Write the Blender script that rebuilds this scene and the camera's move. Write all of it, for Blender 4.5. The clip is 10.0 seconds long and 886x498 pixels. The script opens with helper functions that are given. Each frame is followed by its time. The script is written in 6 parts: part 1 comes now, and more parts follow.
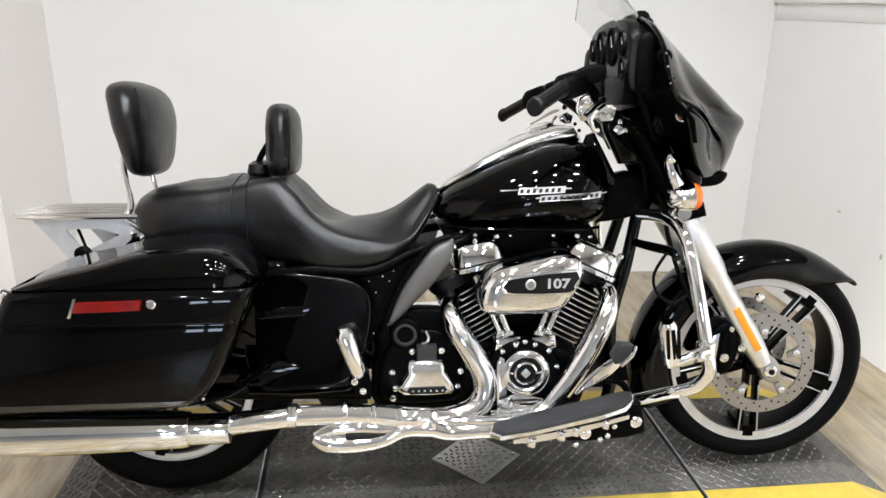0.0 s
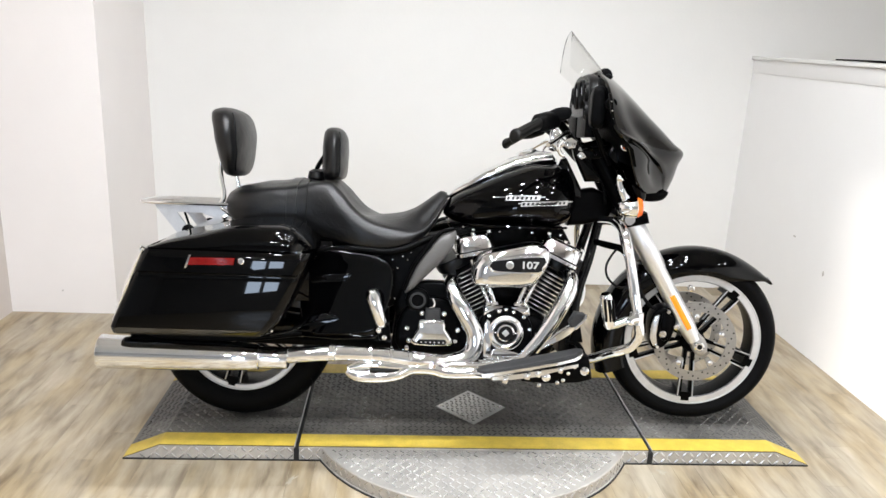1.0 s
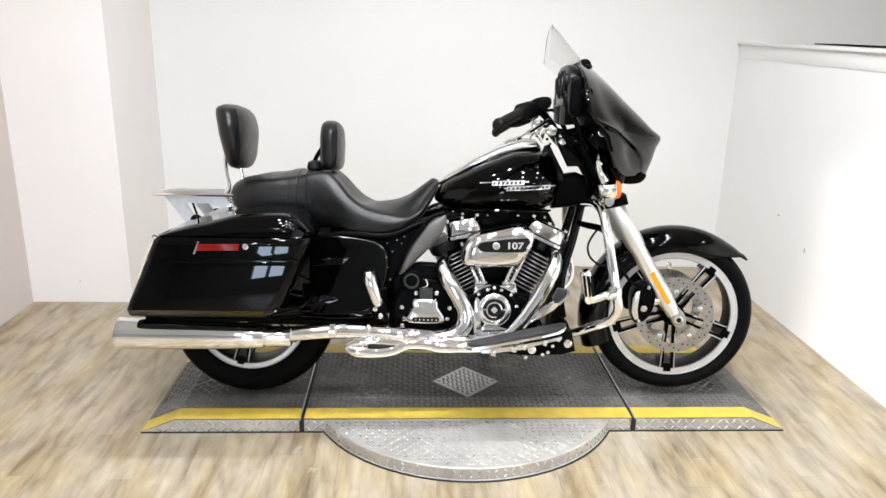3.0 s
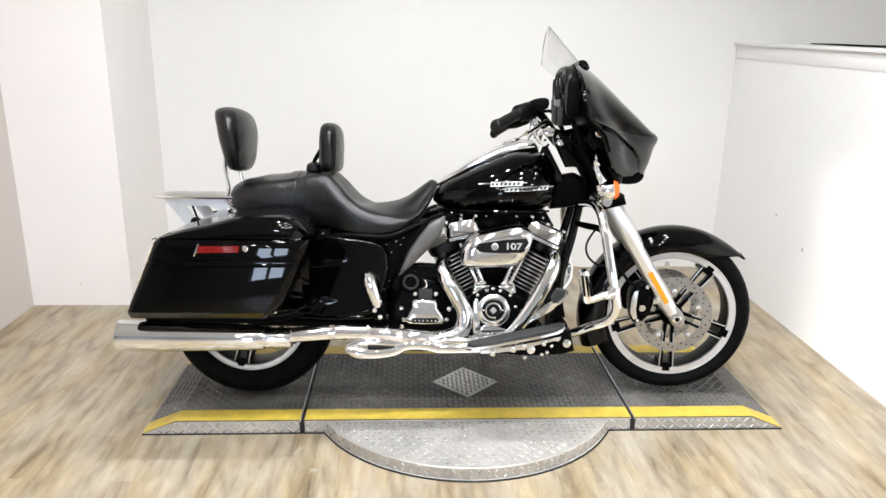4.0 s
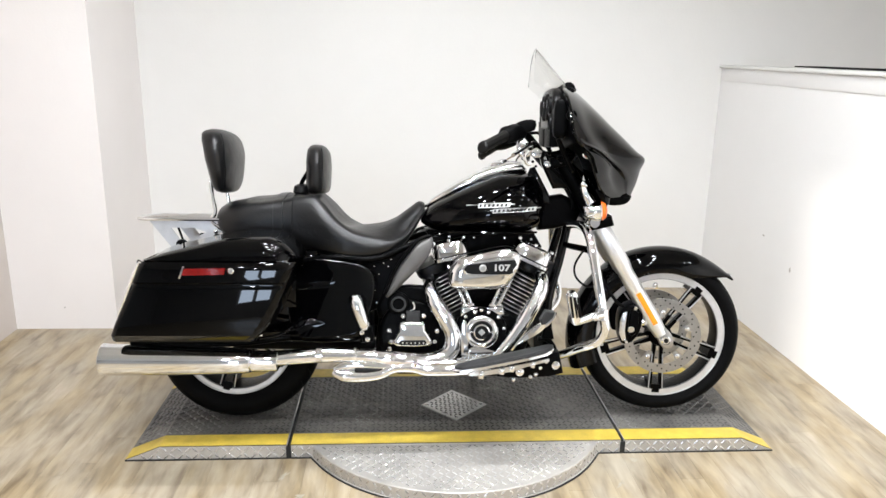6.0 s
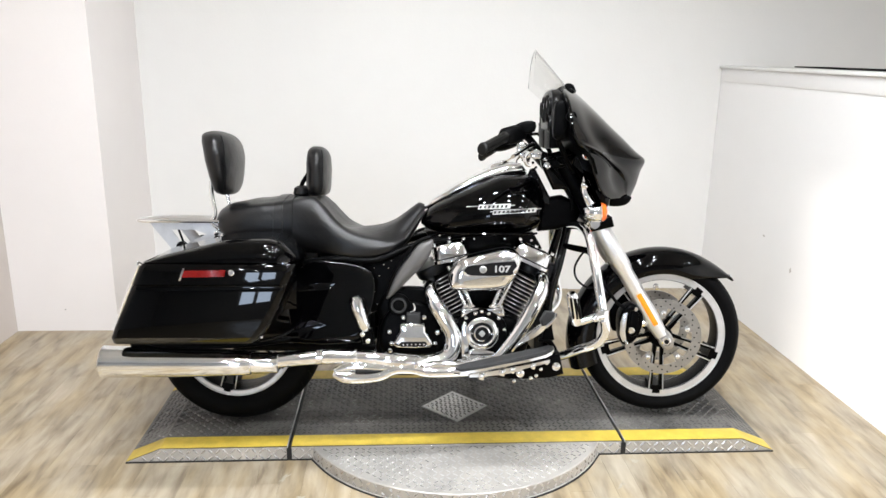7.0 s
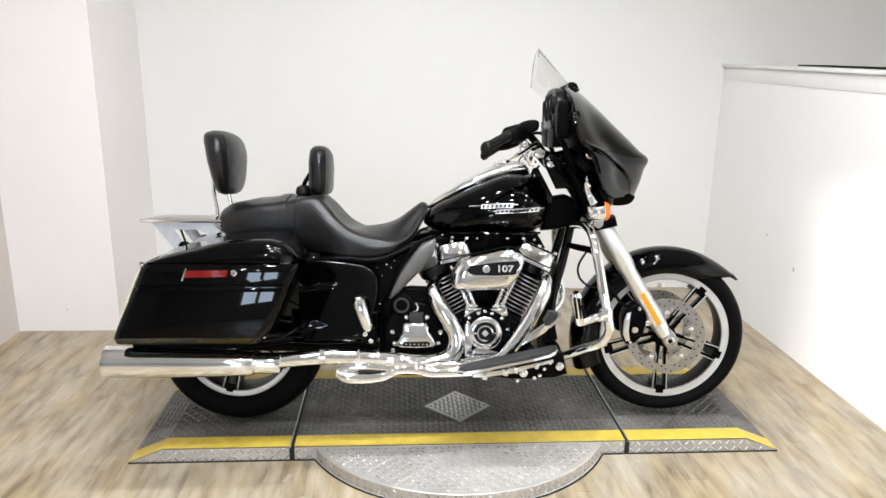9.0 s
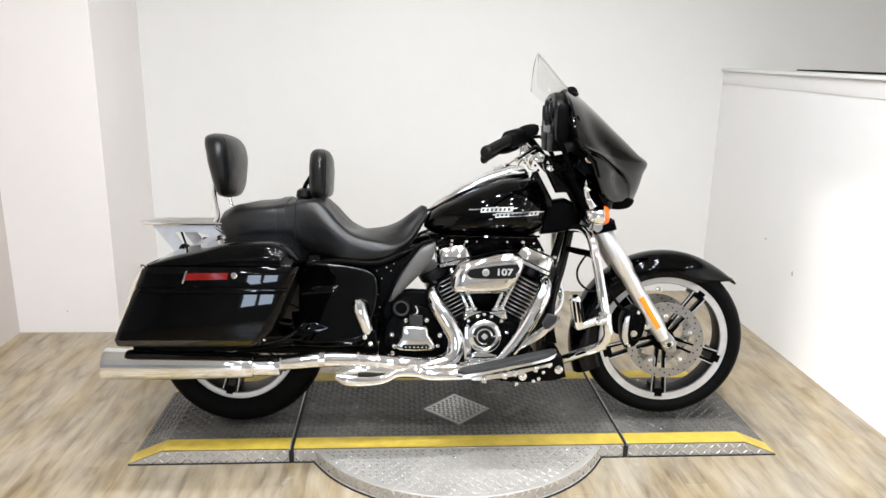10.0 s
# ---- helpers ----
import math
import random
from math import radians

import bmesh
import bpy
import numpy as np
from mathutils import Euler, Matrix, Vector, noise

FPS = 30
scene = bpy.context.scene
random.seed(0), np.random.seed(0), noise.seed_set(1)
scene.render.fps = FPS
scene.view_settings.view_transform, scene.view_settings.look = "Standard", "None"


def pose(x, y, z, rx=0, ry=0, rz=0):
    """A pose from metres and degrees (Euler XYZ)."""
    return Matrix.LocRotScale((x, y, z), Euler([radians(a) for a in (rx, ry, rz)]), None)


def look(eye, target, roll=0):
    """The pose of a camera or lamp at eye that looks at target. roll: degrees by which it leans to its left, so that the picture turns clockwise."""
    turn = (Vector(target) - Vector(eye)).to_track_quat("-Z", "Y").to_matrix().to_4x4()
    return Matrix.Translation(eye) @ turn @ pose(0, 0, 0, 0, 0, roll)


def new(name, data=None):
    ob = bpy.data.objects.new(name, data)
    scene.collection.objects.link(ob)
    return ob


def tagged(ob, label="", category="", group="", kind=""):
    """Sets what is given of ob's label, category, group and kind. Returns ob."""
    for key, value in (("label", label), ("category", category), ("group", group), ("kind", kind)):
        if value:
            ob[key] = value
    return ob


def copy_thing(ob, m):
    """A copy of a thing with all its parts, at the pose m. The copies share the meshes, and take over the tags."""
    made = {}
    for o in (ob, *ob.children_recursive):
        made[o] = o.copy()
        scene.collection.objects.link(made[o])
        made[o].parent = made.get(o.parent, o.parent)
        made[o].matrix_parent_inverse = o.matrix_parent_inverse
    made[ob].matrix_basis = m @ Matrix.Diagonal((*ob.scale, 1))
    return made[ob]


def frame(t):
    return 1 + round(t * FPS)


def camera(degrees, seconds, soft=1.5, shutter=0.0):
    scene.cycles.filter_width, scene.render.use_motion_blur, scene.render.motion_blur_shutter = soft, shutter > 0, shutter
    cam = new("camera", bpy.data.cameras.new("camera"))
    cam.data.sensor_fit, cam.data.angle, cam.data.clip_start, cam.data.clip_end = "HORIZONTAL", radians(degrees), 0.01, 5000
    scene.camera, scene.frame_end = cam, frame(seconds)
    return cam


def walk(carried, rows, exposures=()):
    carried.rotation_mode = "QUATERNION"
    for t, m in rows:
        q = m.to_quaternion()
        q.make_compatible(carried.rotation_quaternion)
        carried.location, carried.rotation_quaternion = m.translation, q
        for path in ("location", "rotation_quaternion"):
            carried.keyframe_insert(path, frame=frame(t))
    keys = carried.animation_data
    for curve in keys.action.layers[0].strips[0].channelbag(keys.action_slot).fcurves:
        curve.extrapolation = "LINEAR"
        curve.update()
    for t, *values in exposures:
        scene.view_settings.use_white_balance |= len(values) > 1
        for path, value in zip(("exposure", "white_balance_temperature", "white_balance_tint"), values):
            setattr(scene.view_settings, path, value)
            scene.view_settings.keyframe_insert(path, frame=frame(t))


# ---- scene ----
LAMP_WATTS, HALL_WATTS, LAMP_SPREAD, WINDOW_WATTS, SUN_STRENGTH, STEER_DEG = 16.1, 28.0, 165.0, 72.0, 5.0, -6.0
cam = camera(61.9, 10.0, soft=1.5)
PATH = [
    (0, (-0.311, -1.556, 1.317), (-0.09, 0.329, 0.687), 1.0),
    (0.5, (-0.235, -1.886, 1.353), (-0.128, 0.017, 0.746), 3.4),
    (1, (-0.281, -2.208, 1.388), (-0.156, -0.29, 0.836), 2.7),
    (1.5, (-0.275, -2.374, 1.42), (-0.154, -0.467, 0.829), 2.1),
    (2, (-0.237, -2.379, 1.422), (-0.125, -0.466, 0.849), 2.6),
    (2.5, (-0.226, -2.372, 1.414), (-0.124, -0.461, 0.835), 1.9),
    (4, (-0.223, -2.388, 1.415), (-0.124, -0.475, 0.84), 1.0),
    (4.5, (-0.227, -2.385, 1.415), (-0.131, -0.466, 0.86), 1.3),
    (5, (-0.22, -2.377, 1.416), (-0.106, -0.459, 0.86), 0.9),
    (5.5, (-0.216, -2.378, 1.411), (-0.09, -0.452, 0.888), 1.1),
    (7, (-0.213, -2.378, 1.414), (-0.089, -0.45, 0.898), 0.9),
    (7.5, (-0.217, -2.377, 1.413), (-0.095, -0.45, 0.889), 1.0),
    (8, (-0.22, -2.378, 1.405), (-0.1, -0.448, 0.895), 1.3),
    (8.5, (-0.22, -2.373, 1.411), (-0.101, -0.445, 0.891), 1.2),
    (9, (-0.22, -2.369, 1.414), (-0.098, -0.441, 0.895), 0.8),
    (9.5, (-0.219, -2.374, 1.42), (-0.095, -0.446, 0.904), 1.0),
    (10, (-0.221, -2.377, 1.42), (-0.098, -0.448, 0.907), 1.0),
]
walk(cam, [(t, look(eye, target, roll)) for t, eye, target, roll in PATH], exposures=[(0.0, -0.2), (0.5, -0.12), (1.0, -0.06), (1.5, -0.02), (5.5, -0.02), (7.5, -0.03), (8.5, -0.07), (9.0, -0.09), (10.0, -0.11)])

# ---- light ----
world = bpy.data.worlds.new("world")
scene.world = world
world.use_nodes = True
world.node_tree.nodes["Background"].inputs[0].default_value = (0.75, 0.85, 1.0, 1)
world.node_tree.nodes["Background"].inputs[1].default_value = 1.0


def area_lamp(name, x, y, z, size, watts, colour, turn=(0, 0, 0), size_y=0.0, spread=180):
    data = bpy.data.lights.new(name, "AREA")
    data.energy, data.color, data.size = watts, colour, size
    data.spread = radians(spread)
    data.shape = "RECTANGLE" if size_y else "DISK"
    if size_y:
        data.size_y = size_y
    ob = new(name, data)
    ob.matrix_world = pose(x, y, z, *turn)
    return ob


CEILING = 3.0
WINDOW = (-2.1, -1.15, 0.85, 1.9)
LAMPS = [(x, y) for x in (-0.9, -0.32, 0.26, 0.84) for y in (-2.0, -1.05, -0.1)] + [(x, y) for x in (-1.6, 0.9) for y in (-4.4, -6.4)] + [(2.5, -1.8), (2.5, -3.8)]
for x, y in LAMPS:
    area_lamp("lamp", x, y, CEILING - 0.055, 0.10, LAMP_WATTS if y > -3 else HALL_WATTS, (0.92, 0.953, 1.0), spread=LAMP_SPREAD)
area_lamp("window_daylight", -1.62, -8.13, 1.375, 0.95, WINDOW_WATTS, (0.66, 0.80, 1.0), (90, 0, 0), 0.98)

sun_data = bpy.data.lights.new("sun", "SUN")
sun_data.energy, sun_data.angle, sun_data.color = SUN_STRENGTH, radians(1.3), (1.0, 0.96, 0.9)
sun = new("sun", sun_data)
sun.matrix_world = look((-3.58, -8.5, 0.95), (0, 0, 0))


# ---- materials ----
def material(name, base, rough=0.5, metal=0.0, coat=0.0, spec=0.5, vary=0.0, scale=8.0, bump=0.0, bump_scale=200.0, rough_vary=0.0, crease=0.0, crease_scale=40.0, stretch=(1, 1, 1), second=None, lo=0.45, hi=1.05):
    """Principled surface; vary mixes the base with a second tone in two sizes of noise, bump adds fine relief."""
    m = bpy.data.materials.new(name)
    m.use_nodes = True
    nt = m.node_tree
    b = nt.nodes["Principled BSDF"]
    b.inputs["Base Color"].default_value = (*base, 1)
    b.inputs["Roughness"].default_value = rough
    b.inputs["Metallic"].default_value = metal
    b.inputs["Coat Weight"].default_value = coat
    b.inputs["Coat Roughness"].default_value = 0.03
    b.inputs["Specular IOR Level"].default_value = spec
    co = nt.nodes.new("ShaderNodeTexCoord")
    mp = nt.nodes.new("ShaderNodeMapping")
    mp.inputs["Scale"].default_value = stretch
    nt.links.new(co.outputs["Object"], mp.inputs["Vector"])

    def grain(s, detail=4.0):
        n = nt.nodes.new("ShaderNodeTexNoise")
        n.inputs["Scale"].default_value, n.inputs["Detail"].default_value = s, detail
        nt.links.new(mp.outputs["Vector"], n.inputs["Vector"])
        return n

    if vary or rough_vary:
        big, small = grain(scale), grain(scale * 9)
        add = nt.nodes.new("ShaderNodeMath")
        add.operation = "MULTIPLY_ADD"
        nt.links.new(small.outputs["Fac"], add.inputs[0])
        add.inputs[1].default_value = 0.5
        nt.links.new(big.outputs["Fac"], add.inputs[2])
        ramp = nt.nodes.new("ShaderNodeMapRange")
        ramp.inputs["From Min"].default_value, ramp.inputs["From Max"].default_value = lo, hi
        nt.links.new(add.outputs[0], ramp.inputs["Value"])
    if vary:
        mix = nt.nodes.new("ShaderNodeMix")
        mix.data_type = "RGBA"
        two = second or tuple(min(1, c * (1 + vary)) for c in base)
        mix.inputs["A"].default_value, mix.inputs["B"].default_value = (*(c * (1 - vary) if not second else c for c in base), 1), (*two, 1)
        nt.links.new(ramp.outputs["Result"], mix.inputs["Factor"])
        nt.links.new(mix.outputs["Result"], b.inputs["Base Color"])
    if rough_vary:
        rr = nt.nodes.new("ShaderNodeMapRange")
        rr.inputs["To Min"].default_value, rr.inputs["To Max"].default_value = max(0.01, rough - rough_vary), min(1, rough + rough_vary)
        nt.links.new(ramp.outputs["Result"], rr.inputs["Value"])
        nt.links.new(rr.outputs["Result"], b.inputs["Roughness"])
    if bump:
        bp = nt.nodes.new("ShaderNodeBump")
        bp.inputs["Strength"].default_value, bp.inputs["Distance"].default_value = 1.0, bump
        nt.links.new(grain(bump_scale, 3.0).outputs["Fac"], bp.inputs["Height"])
        nt.links.new(bp.outputs["Normal"], b.inputs["Normal"])
    if crease:
        fold = nt.nodes.new("ShaderNodeBump")
        fold.inputs["Strength"].default_value, fold.inputs["Distance"].default_value = 1.0, crease
        wide = grain(crease_scale, 3.0)
        wide.inputs["Distortion"].default_value = 1.4
        nt.links.new(wide.outputs["Fac"], fold.inputs["Height"])
        nt.links.new(fold.outputs["Normal"], bp.inputs["Normal"])
    return m


def wood_material():
    """Vinyl plank: light oak, each plank of its own tone and grain, running along y."""
    m = bpy.data.materials.new("oak_plank")
    m.use_nodes = True
    nt = m.node_tree
    b = nt.nodes["Principled BSDF"]
    info, co = nt.nodes.new("ShaderNodeObjectInfo"), nt.nodes.new("ShaderNodeTexCoord")
    mp = nt.nodes.new("ShaderNodeMapping")
    mp.inputs["Scale"].default_value = (1.0, 0.16, 1.0)
    shift = nt.nodes.new("ShaderNodeCombineXYZ")
    mul = nt.nodes.new("ShaderNodeMath")
    mul.operation = "MULTIPLY"
    mul.inputs[1].default_value = 37.0
    nt.links.new(info.outputs["Random"], mul.inputs[0])
    nt.links.new(mul.outputs[0], shift.inputs[0])
    nt.links.new(mul.outputs[0], shift.inputs[1])
    nt.links.new(co.outputs["Object"], mp.inputs["Vector"])
    nt.links.new(shift.outputs[0], mp.inputs["Location"])
    tones = []
    for s, d, dist in ((9.0, 6.0, 1.1), (80.0, 3.0, 0.3)):
        n = nt.nodes.new("ShaderNodeTexNoise")
        n.inputs["Scale"].default_value, n.inputs["Detail"].default_value, n.inputs["Distortion"].default_value = s, d, dist
        nt.links.new(mp.outputs["Vector"], n.inputs["Vector"])
        tones.append(n)
    cr = nt.nodes.new("ShaderNodeValToRGB")
    cr.color_ramp.elements[0].position, cr.color_ramp.elements[0].color = 0.31, (0.135, 0.101, 0.062, 1)
    cr.color_ramp.elements[1].position, cr.color_ramp.elements[1].color = 0.70, (0.46, 0.395, 0.30, 1)
    mid = cr.color_ramp.elements.new(0.5)
    mid.color = (0.325, 0.270, 0.192, 1)
    # knots and streaks that hide the joints
    place = nt.nodes.new("ShaderNodeNewGeometry")
    lengthwise = nt.nodes.new("ShaderNodeMapping")
    lengthwise.inputs["Scale"].default_value = (1.0, 0.20, 1.0)
    nt.links.new(place.outputs["Position"], lengthwise.inputs["Vector"])
    streak = nt.nodes.new("ShaderNodeTexNoise")
    streak.inputs["Scale"].default_value, streak.inputs["Detail"].default_value, streak.inputs["Distortion"].default_value = 23.0, 5.0, 0.4
    nt.links.new(lengthwise.outputs["Vector"], streak.inputs["Vector"])
    half = nt.nodes.new("ShaderNodeMix")
    half.inputs["Factor"].default_value = 0.62
    nt.links.new(tones[0].outputs["Fac"], half.inputs["A"])
    nt.links.new(streak.outputs["Fac"], half.inputs["B"])
    mix = nt.nodes.new("ShaderNodeMath")
    mix.operation = "MULTIPLY_ADD"
    mix.inputs[1].default_value = 0.13
    off = nt.nodes.new("ShaderNodeMath")
    off.operation = "ADD"
    off.inputs[1].default_value = -0.065
    nt.links.new(tones[1].outputs["Fac"], mix.inputs[0])
    nt.links.new(half.outputs["Result"], off.inputs[0])
    nt.links.new(off.outputs[0], mix.inputs[2])
    nt.links.new(mix.outputs[0], cr.inputs["Fac"])
    hsv = nt.nodes.new("ShaderNodeHueSaturation")
    val = nt.nodes.new("ShaderNodeMapRange")
    val.inputs["To Min"].default_value, val.inputs["To Max"].default_value = 0.98, 1.02
    nt.links.new(info.outputs["Random"], val.inputs["Value"])
    nt.links.new(val.outputs["Result"], hsv.inputs["Value"])
    nt.links.new(cr.outputs["Color"], hsv.inputs["Color"])
    # pale patches across the planks: stains, and floor glare put into the colour
    spot = nt.nodes.new("ShaderNodeNewGeometry")
    haze = nt.nodes.new("ShaderNodeTexNoise")
    haze.inputs["Scale"].default_value, haze.inputs["Detail"].default_value = 2.6, 8.0
    nt.links.new(spot.outputs["Position"], haze.inputs["Vector"])
    amount = nt.nodes.new("ShaderNodeMapRange")
    amount.inputs["From Min"].default_value, amount.inputs["From Max"].default_value = 0.46, 0.78
    amount.inputs["To Max"].default_value = 0.4
    nt.links.new(haze.outputs["Fac"], amount.inputs["Value"])
    pale_mix = nt.nodes.new("ShaderNodeMix")
    pale_mix.data_type = "RGBA"
    pale_mix.inputs["B"].default_value = (0.48, 0.452, 0.385, 1)
    nt.links.new(amount.outputs["Result"], pale_mix.inputs["Factor"])
    # honey-toned areas between the greyer ones
    honey = nt.nodes.new("ShaderNodeTexNoise")
    honey.inputs["Scale"].default_value, honey.inputs["Detail"].default_value = 8.0, 5.0
    along = nt.nodes.new("ShaderNodeMapping")
    along.inputs["Scale"].default_value = (1.0, 0.3, 1.0)
    nt.links.new(spot.outputs["Position"], along.inputs["Vector"])
    nt.links.new(along.outputs["Vector"], honey.inputs["Vector"])
    share = nt.nodes.new("ShaderNodeMapRange")
    share.inputs["From Min"].default_value, share.inputs["From Max"].default_value = 0.42, 0.60
    share.inputs["To Max"].default_value = 0.8
    nt.links.new(honey.outputs["Fac"], share.inputs["Value"])
    warm = nt.nodes.new("ShaderNodeMix")
    warm.data_type, warm.blend_type = "RGBA", "MULTIPLY"
    warm.inputs["B"].default_value = (0.97, 0.885, 0.69, 1)
    nt.links.new(share.outputs["Result"], warm.inputs["Factor"])
    nt.links.new(hsv.outputs["Color"], warm.inputs["A"])
    nt.links.new(warm.outputs["Result"], pale_mix.inputs["A"])
    nt.links.new(pale_mix.outputs["Result"], b.inputs["Base Color"])
    gloss = nt.nodes.new("ShaderNodeMapRange")
    gloss.inputs["From Min"].default_value, gloss.inputs["From Max"].default_value = 0.3, 0.7
    gloss.inputs["To Min"].default_value, gloss.inputs["To Max"].default_value = 0.28, 0.46
    nt.links.new(haze.outputs["Fac"], gloss.inputs["Value"])
    nt.links.new(gloss.outputs["Result"], b.inputs["Roughness"])
    bp = nt.nodes.new("ShaderNodeBump")
    bp.inputs["Strength"].default_value, bp.inputs["Distance"].default_value = 0.6, 0.0006
    nt.links.new(tones[1].outputs["Fac"], bp.inputs["Height"])
    nt.links.new(bp.outputs["Normal"], b.inputs["Normal"])
    return m


def clear_material(name, colour, rough=0.02, ior=1.45):
    m = bpy.data.materials.new(name)
    m.use_nodes = True
    b = m.node_tree.nodes["Principled BSDF"]
    b.inputs["Base Color"].default_value = (*colour, 1)
    b.inputs["Transmission Weight"].default_value = 1.0
    b.inputs["Roughness"].default_value = rough
    b.inputs["IOR"].default_value = ior
    return m


PAINT = material("black_paint", (0.0004, 0.0004, 0.0005), 0.025, spec=0.22, rough_vary=0.012, scale=6)
CHROME = material("chrome", (0.94, 0.955, 0.975), 0.03, 1.0, rough_vary=0.02, scale=12, bump=0.00003, bump_scale=40)
SATIN_CHROME = material("soft_chrome", (0.90, 0.90, 0.905), 0.13, 1.0, rough_vary=0.04, scale=12)
FORK_ALLOY = material("brushed_fork_alloy", (0.84, 0.845, 0.855), 0.42, 1.0, vary=0.04, scale=20, bump=0.0001, bump_scale=300)
SATIN = material("satin_alloy", (0.74, 0.74, 0.75), 0.24, 1.0, vary=0.03, scale=6)
MACHINED = material("machined_alloy", (0.62, 0.62, 0.63), 0.34, 0.7, vary=0.1, scale=30)
FIN_EDGE = material("bright_fin_edge", (0.92, 0.92, 0.92), 0.3, 1.0)
STEEL = material("disc_steel", (0.42, 0.415, 0.41), 0.3, 1.0, vary=0.12, scale=40)
LEATHER = material("black_leather", (0.0022, 0.0022, 0.0026), 0.35, spec=0.44, vary=0.35, scale=14, bump=0.00022, bump_scale=300, rough_vary=0.06, crease=0.0011, crease_scale=22)
LEATHER_SEAM = material("black_piping", (0.0066, 0.0066, 0.00715), 0.5, spec=0.22, bump=0.0004, bump_scale=500)
RUBBER = material("tyre_rubber", (0.0022, 0.0022, 0.0024), 0.6, spec=0.06, vary=0.3, scale=18, bump=0.0005, bump_scale=260)
GRIP_RUBBER = material("grip_rubber", (0.004, 0.0037, 0.0034), 0.4, spec=0.2, vary=0.2, scale=40)
PAD_RUBBER = material("worn_pad_rubber", (0.022, 0.022, 0.0225), 0.55, spec=0.3, vary=0.3, scale=30, bump=0.0004, bump_scale=300)
WRINKLE = material("wrinkle_black", (0.0008, 0.0008, 0.0009), 0.30, spec=0.045, vary=0.2, scale=30, bump=0.0003, bump_scale=700)
FIN_BLACK = material("fin_black", (0.005, 0.005, 0.0055), 0.3, spec=0.2)
PLASTIC = material("black_plastic", (0.0010, 0.0010, 0.0011), 0.42, spec=0.05, vary=0.2, scale=25, bump=0.0003, bump_scale=900)
SHIELD = material("grey_plastic", (0.085, 0.081, 0.078), 0.38, vary=0.1, scale=20)
DARK = material("dark_void", (0.0033, 0.0033, 0.0033), 0.6, spec=0.22, vary=0.3, scale=20)
AMBER = material("amber_lens", (0.9, 0.27, 0.012), 0.12, coat=0.3)
AMBER_DEEP = material("deep_amber_lens", (0.95, 0.16, 0.02), 0.12, coat=0.5)
RED = material("red_lens", (0.15, 0.006, 0.005), 0.15, spec=0.3, vary=0.3, scale=50)
SILVER_PAINT = material("silver_badge", (0.55, 0.55, 0.545), 0.42, 0.6, vary=0.2, scale=60)
SCREEN = clear_material("clear_polycarbonate", (0.94, 0.94, 0.935), 0.02, 1.22)
MIRROR = material("mirror_glass", (0.9, 0.9, 0.9), 0.02, 1.0)
LAMP_GLASS = clear_material("headlamp_glass", (0.97, 0.97, 0.97))

WALL = material("white_wall_paint", (0.80, 0.785, 0.76), 0.62, vary=0.018, scale=0.9, bump=0.0005, bump_scale=90)
# warm white paint, lightened to offset the shade on the corner's side face
WALL_JOG = material("lightened_warm_wall_paint", (0.85, 0.81, 0.79), 0.6, vary=0.018, scale=0.9, bump=0.0005, bump_scale=90)
# warm white paint of the left wall, darkened to offset the nearby lamps
WALL_DIMMED = material("dimmed_white_wall_paint", (0.60, 0.545, 0.505), 0.6, vary=0.018, scale=0.9, bump=0.0005, bump_scale=90)
WALL_WARM = material("cream_wall_paint", (0.76, 0.725, 0.68), 0.6, vary=0.02, scale=0.9, bump=0.0005, bump_scale=90)
WALL_FRESH = material("fresh_white_wall_paint", (0.85, 0.84, 0.83), 0.55, vary=0.015, scale=0.9, bump=0.0005, bump_scale=90)
TRIM = material("white_gloss_trim", (0.84, 0.83, 0.81), 0.3, vary=0.015, scale=2)
CEILING_GREY = material("grey_ceiling", (0.66, 0.66, 0.655), 0.85, vary=0.12, scale=1.2)
HALL = material("grey_wall_paint", (0.47, 0.47, 0.475), 0.75, vary=0.15, scale=1.0, bump=0.0005, bump_scale=90)
SCUFF = material("grey_scuff", (0.52, 0.49, 0.46), 0.7, vary=0.2, scale=60)
STAIN = material("pale_floor_stain", (0.36, 0.325, 0.26), 0.55, vary=0.25, scale=30)
OAK = wood_material()
JOINT = material("floor_joint", (0.27, 0.22, 0.15), 0.7, vary=0.2, scale=10)
DECK = material("black_tread_deck", (0.011, 0.011, 0.0108), 0.45, spec=0.42, vary=0.6, scale=2.4, second=(0.115, 0.104, 0.088), lo=0.60, hi=1.0, rough_vary=0.14, bump=0.0008, bump_scale=160)
TREAD = material("aluminium_tread", (0.36, 0.345, 0.325), 0.42, 0.4, vary=0.4, second=(0.56, 0.53, 0.485), scale=3.2, rough_vary=0.1, bump=0.0003, bump_scale=300)
LUG = material("worn_tread_lug", (0.034, 0.034, 0.0325), 0.24, spec=1.0, vary=0.5, second=(0.21, 0.203, 0.19), scale=2.4, lo=0.6, hi=1.05, rough_vary=0.1)
DECK_WORN = material("worn_grey_deck", (0.062, 0.060, 0.056), 0.45, spec=0.4, vary=0.5, scale=5, second=(0.17, 0.16, 0.145), lo=0.55, hi=0.98, rough_vary=0.12, bump=0.0008, bump_scale=160)
BRIGHT_LUG = material("polished_tread_lug", (0.64, 0.63, 0.61), 0.27, 0.75, vary=0.2, scale=9)
GAUGE_BLACK = material("gauge_black", (0.002, 0.002, 0.002), 0.7, spec=0.03, vary=0.2, scale=40)
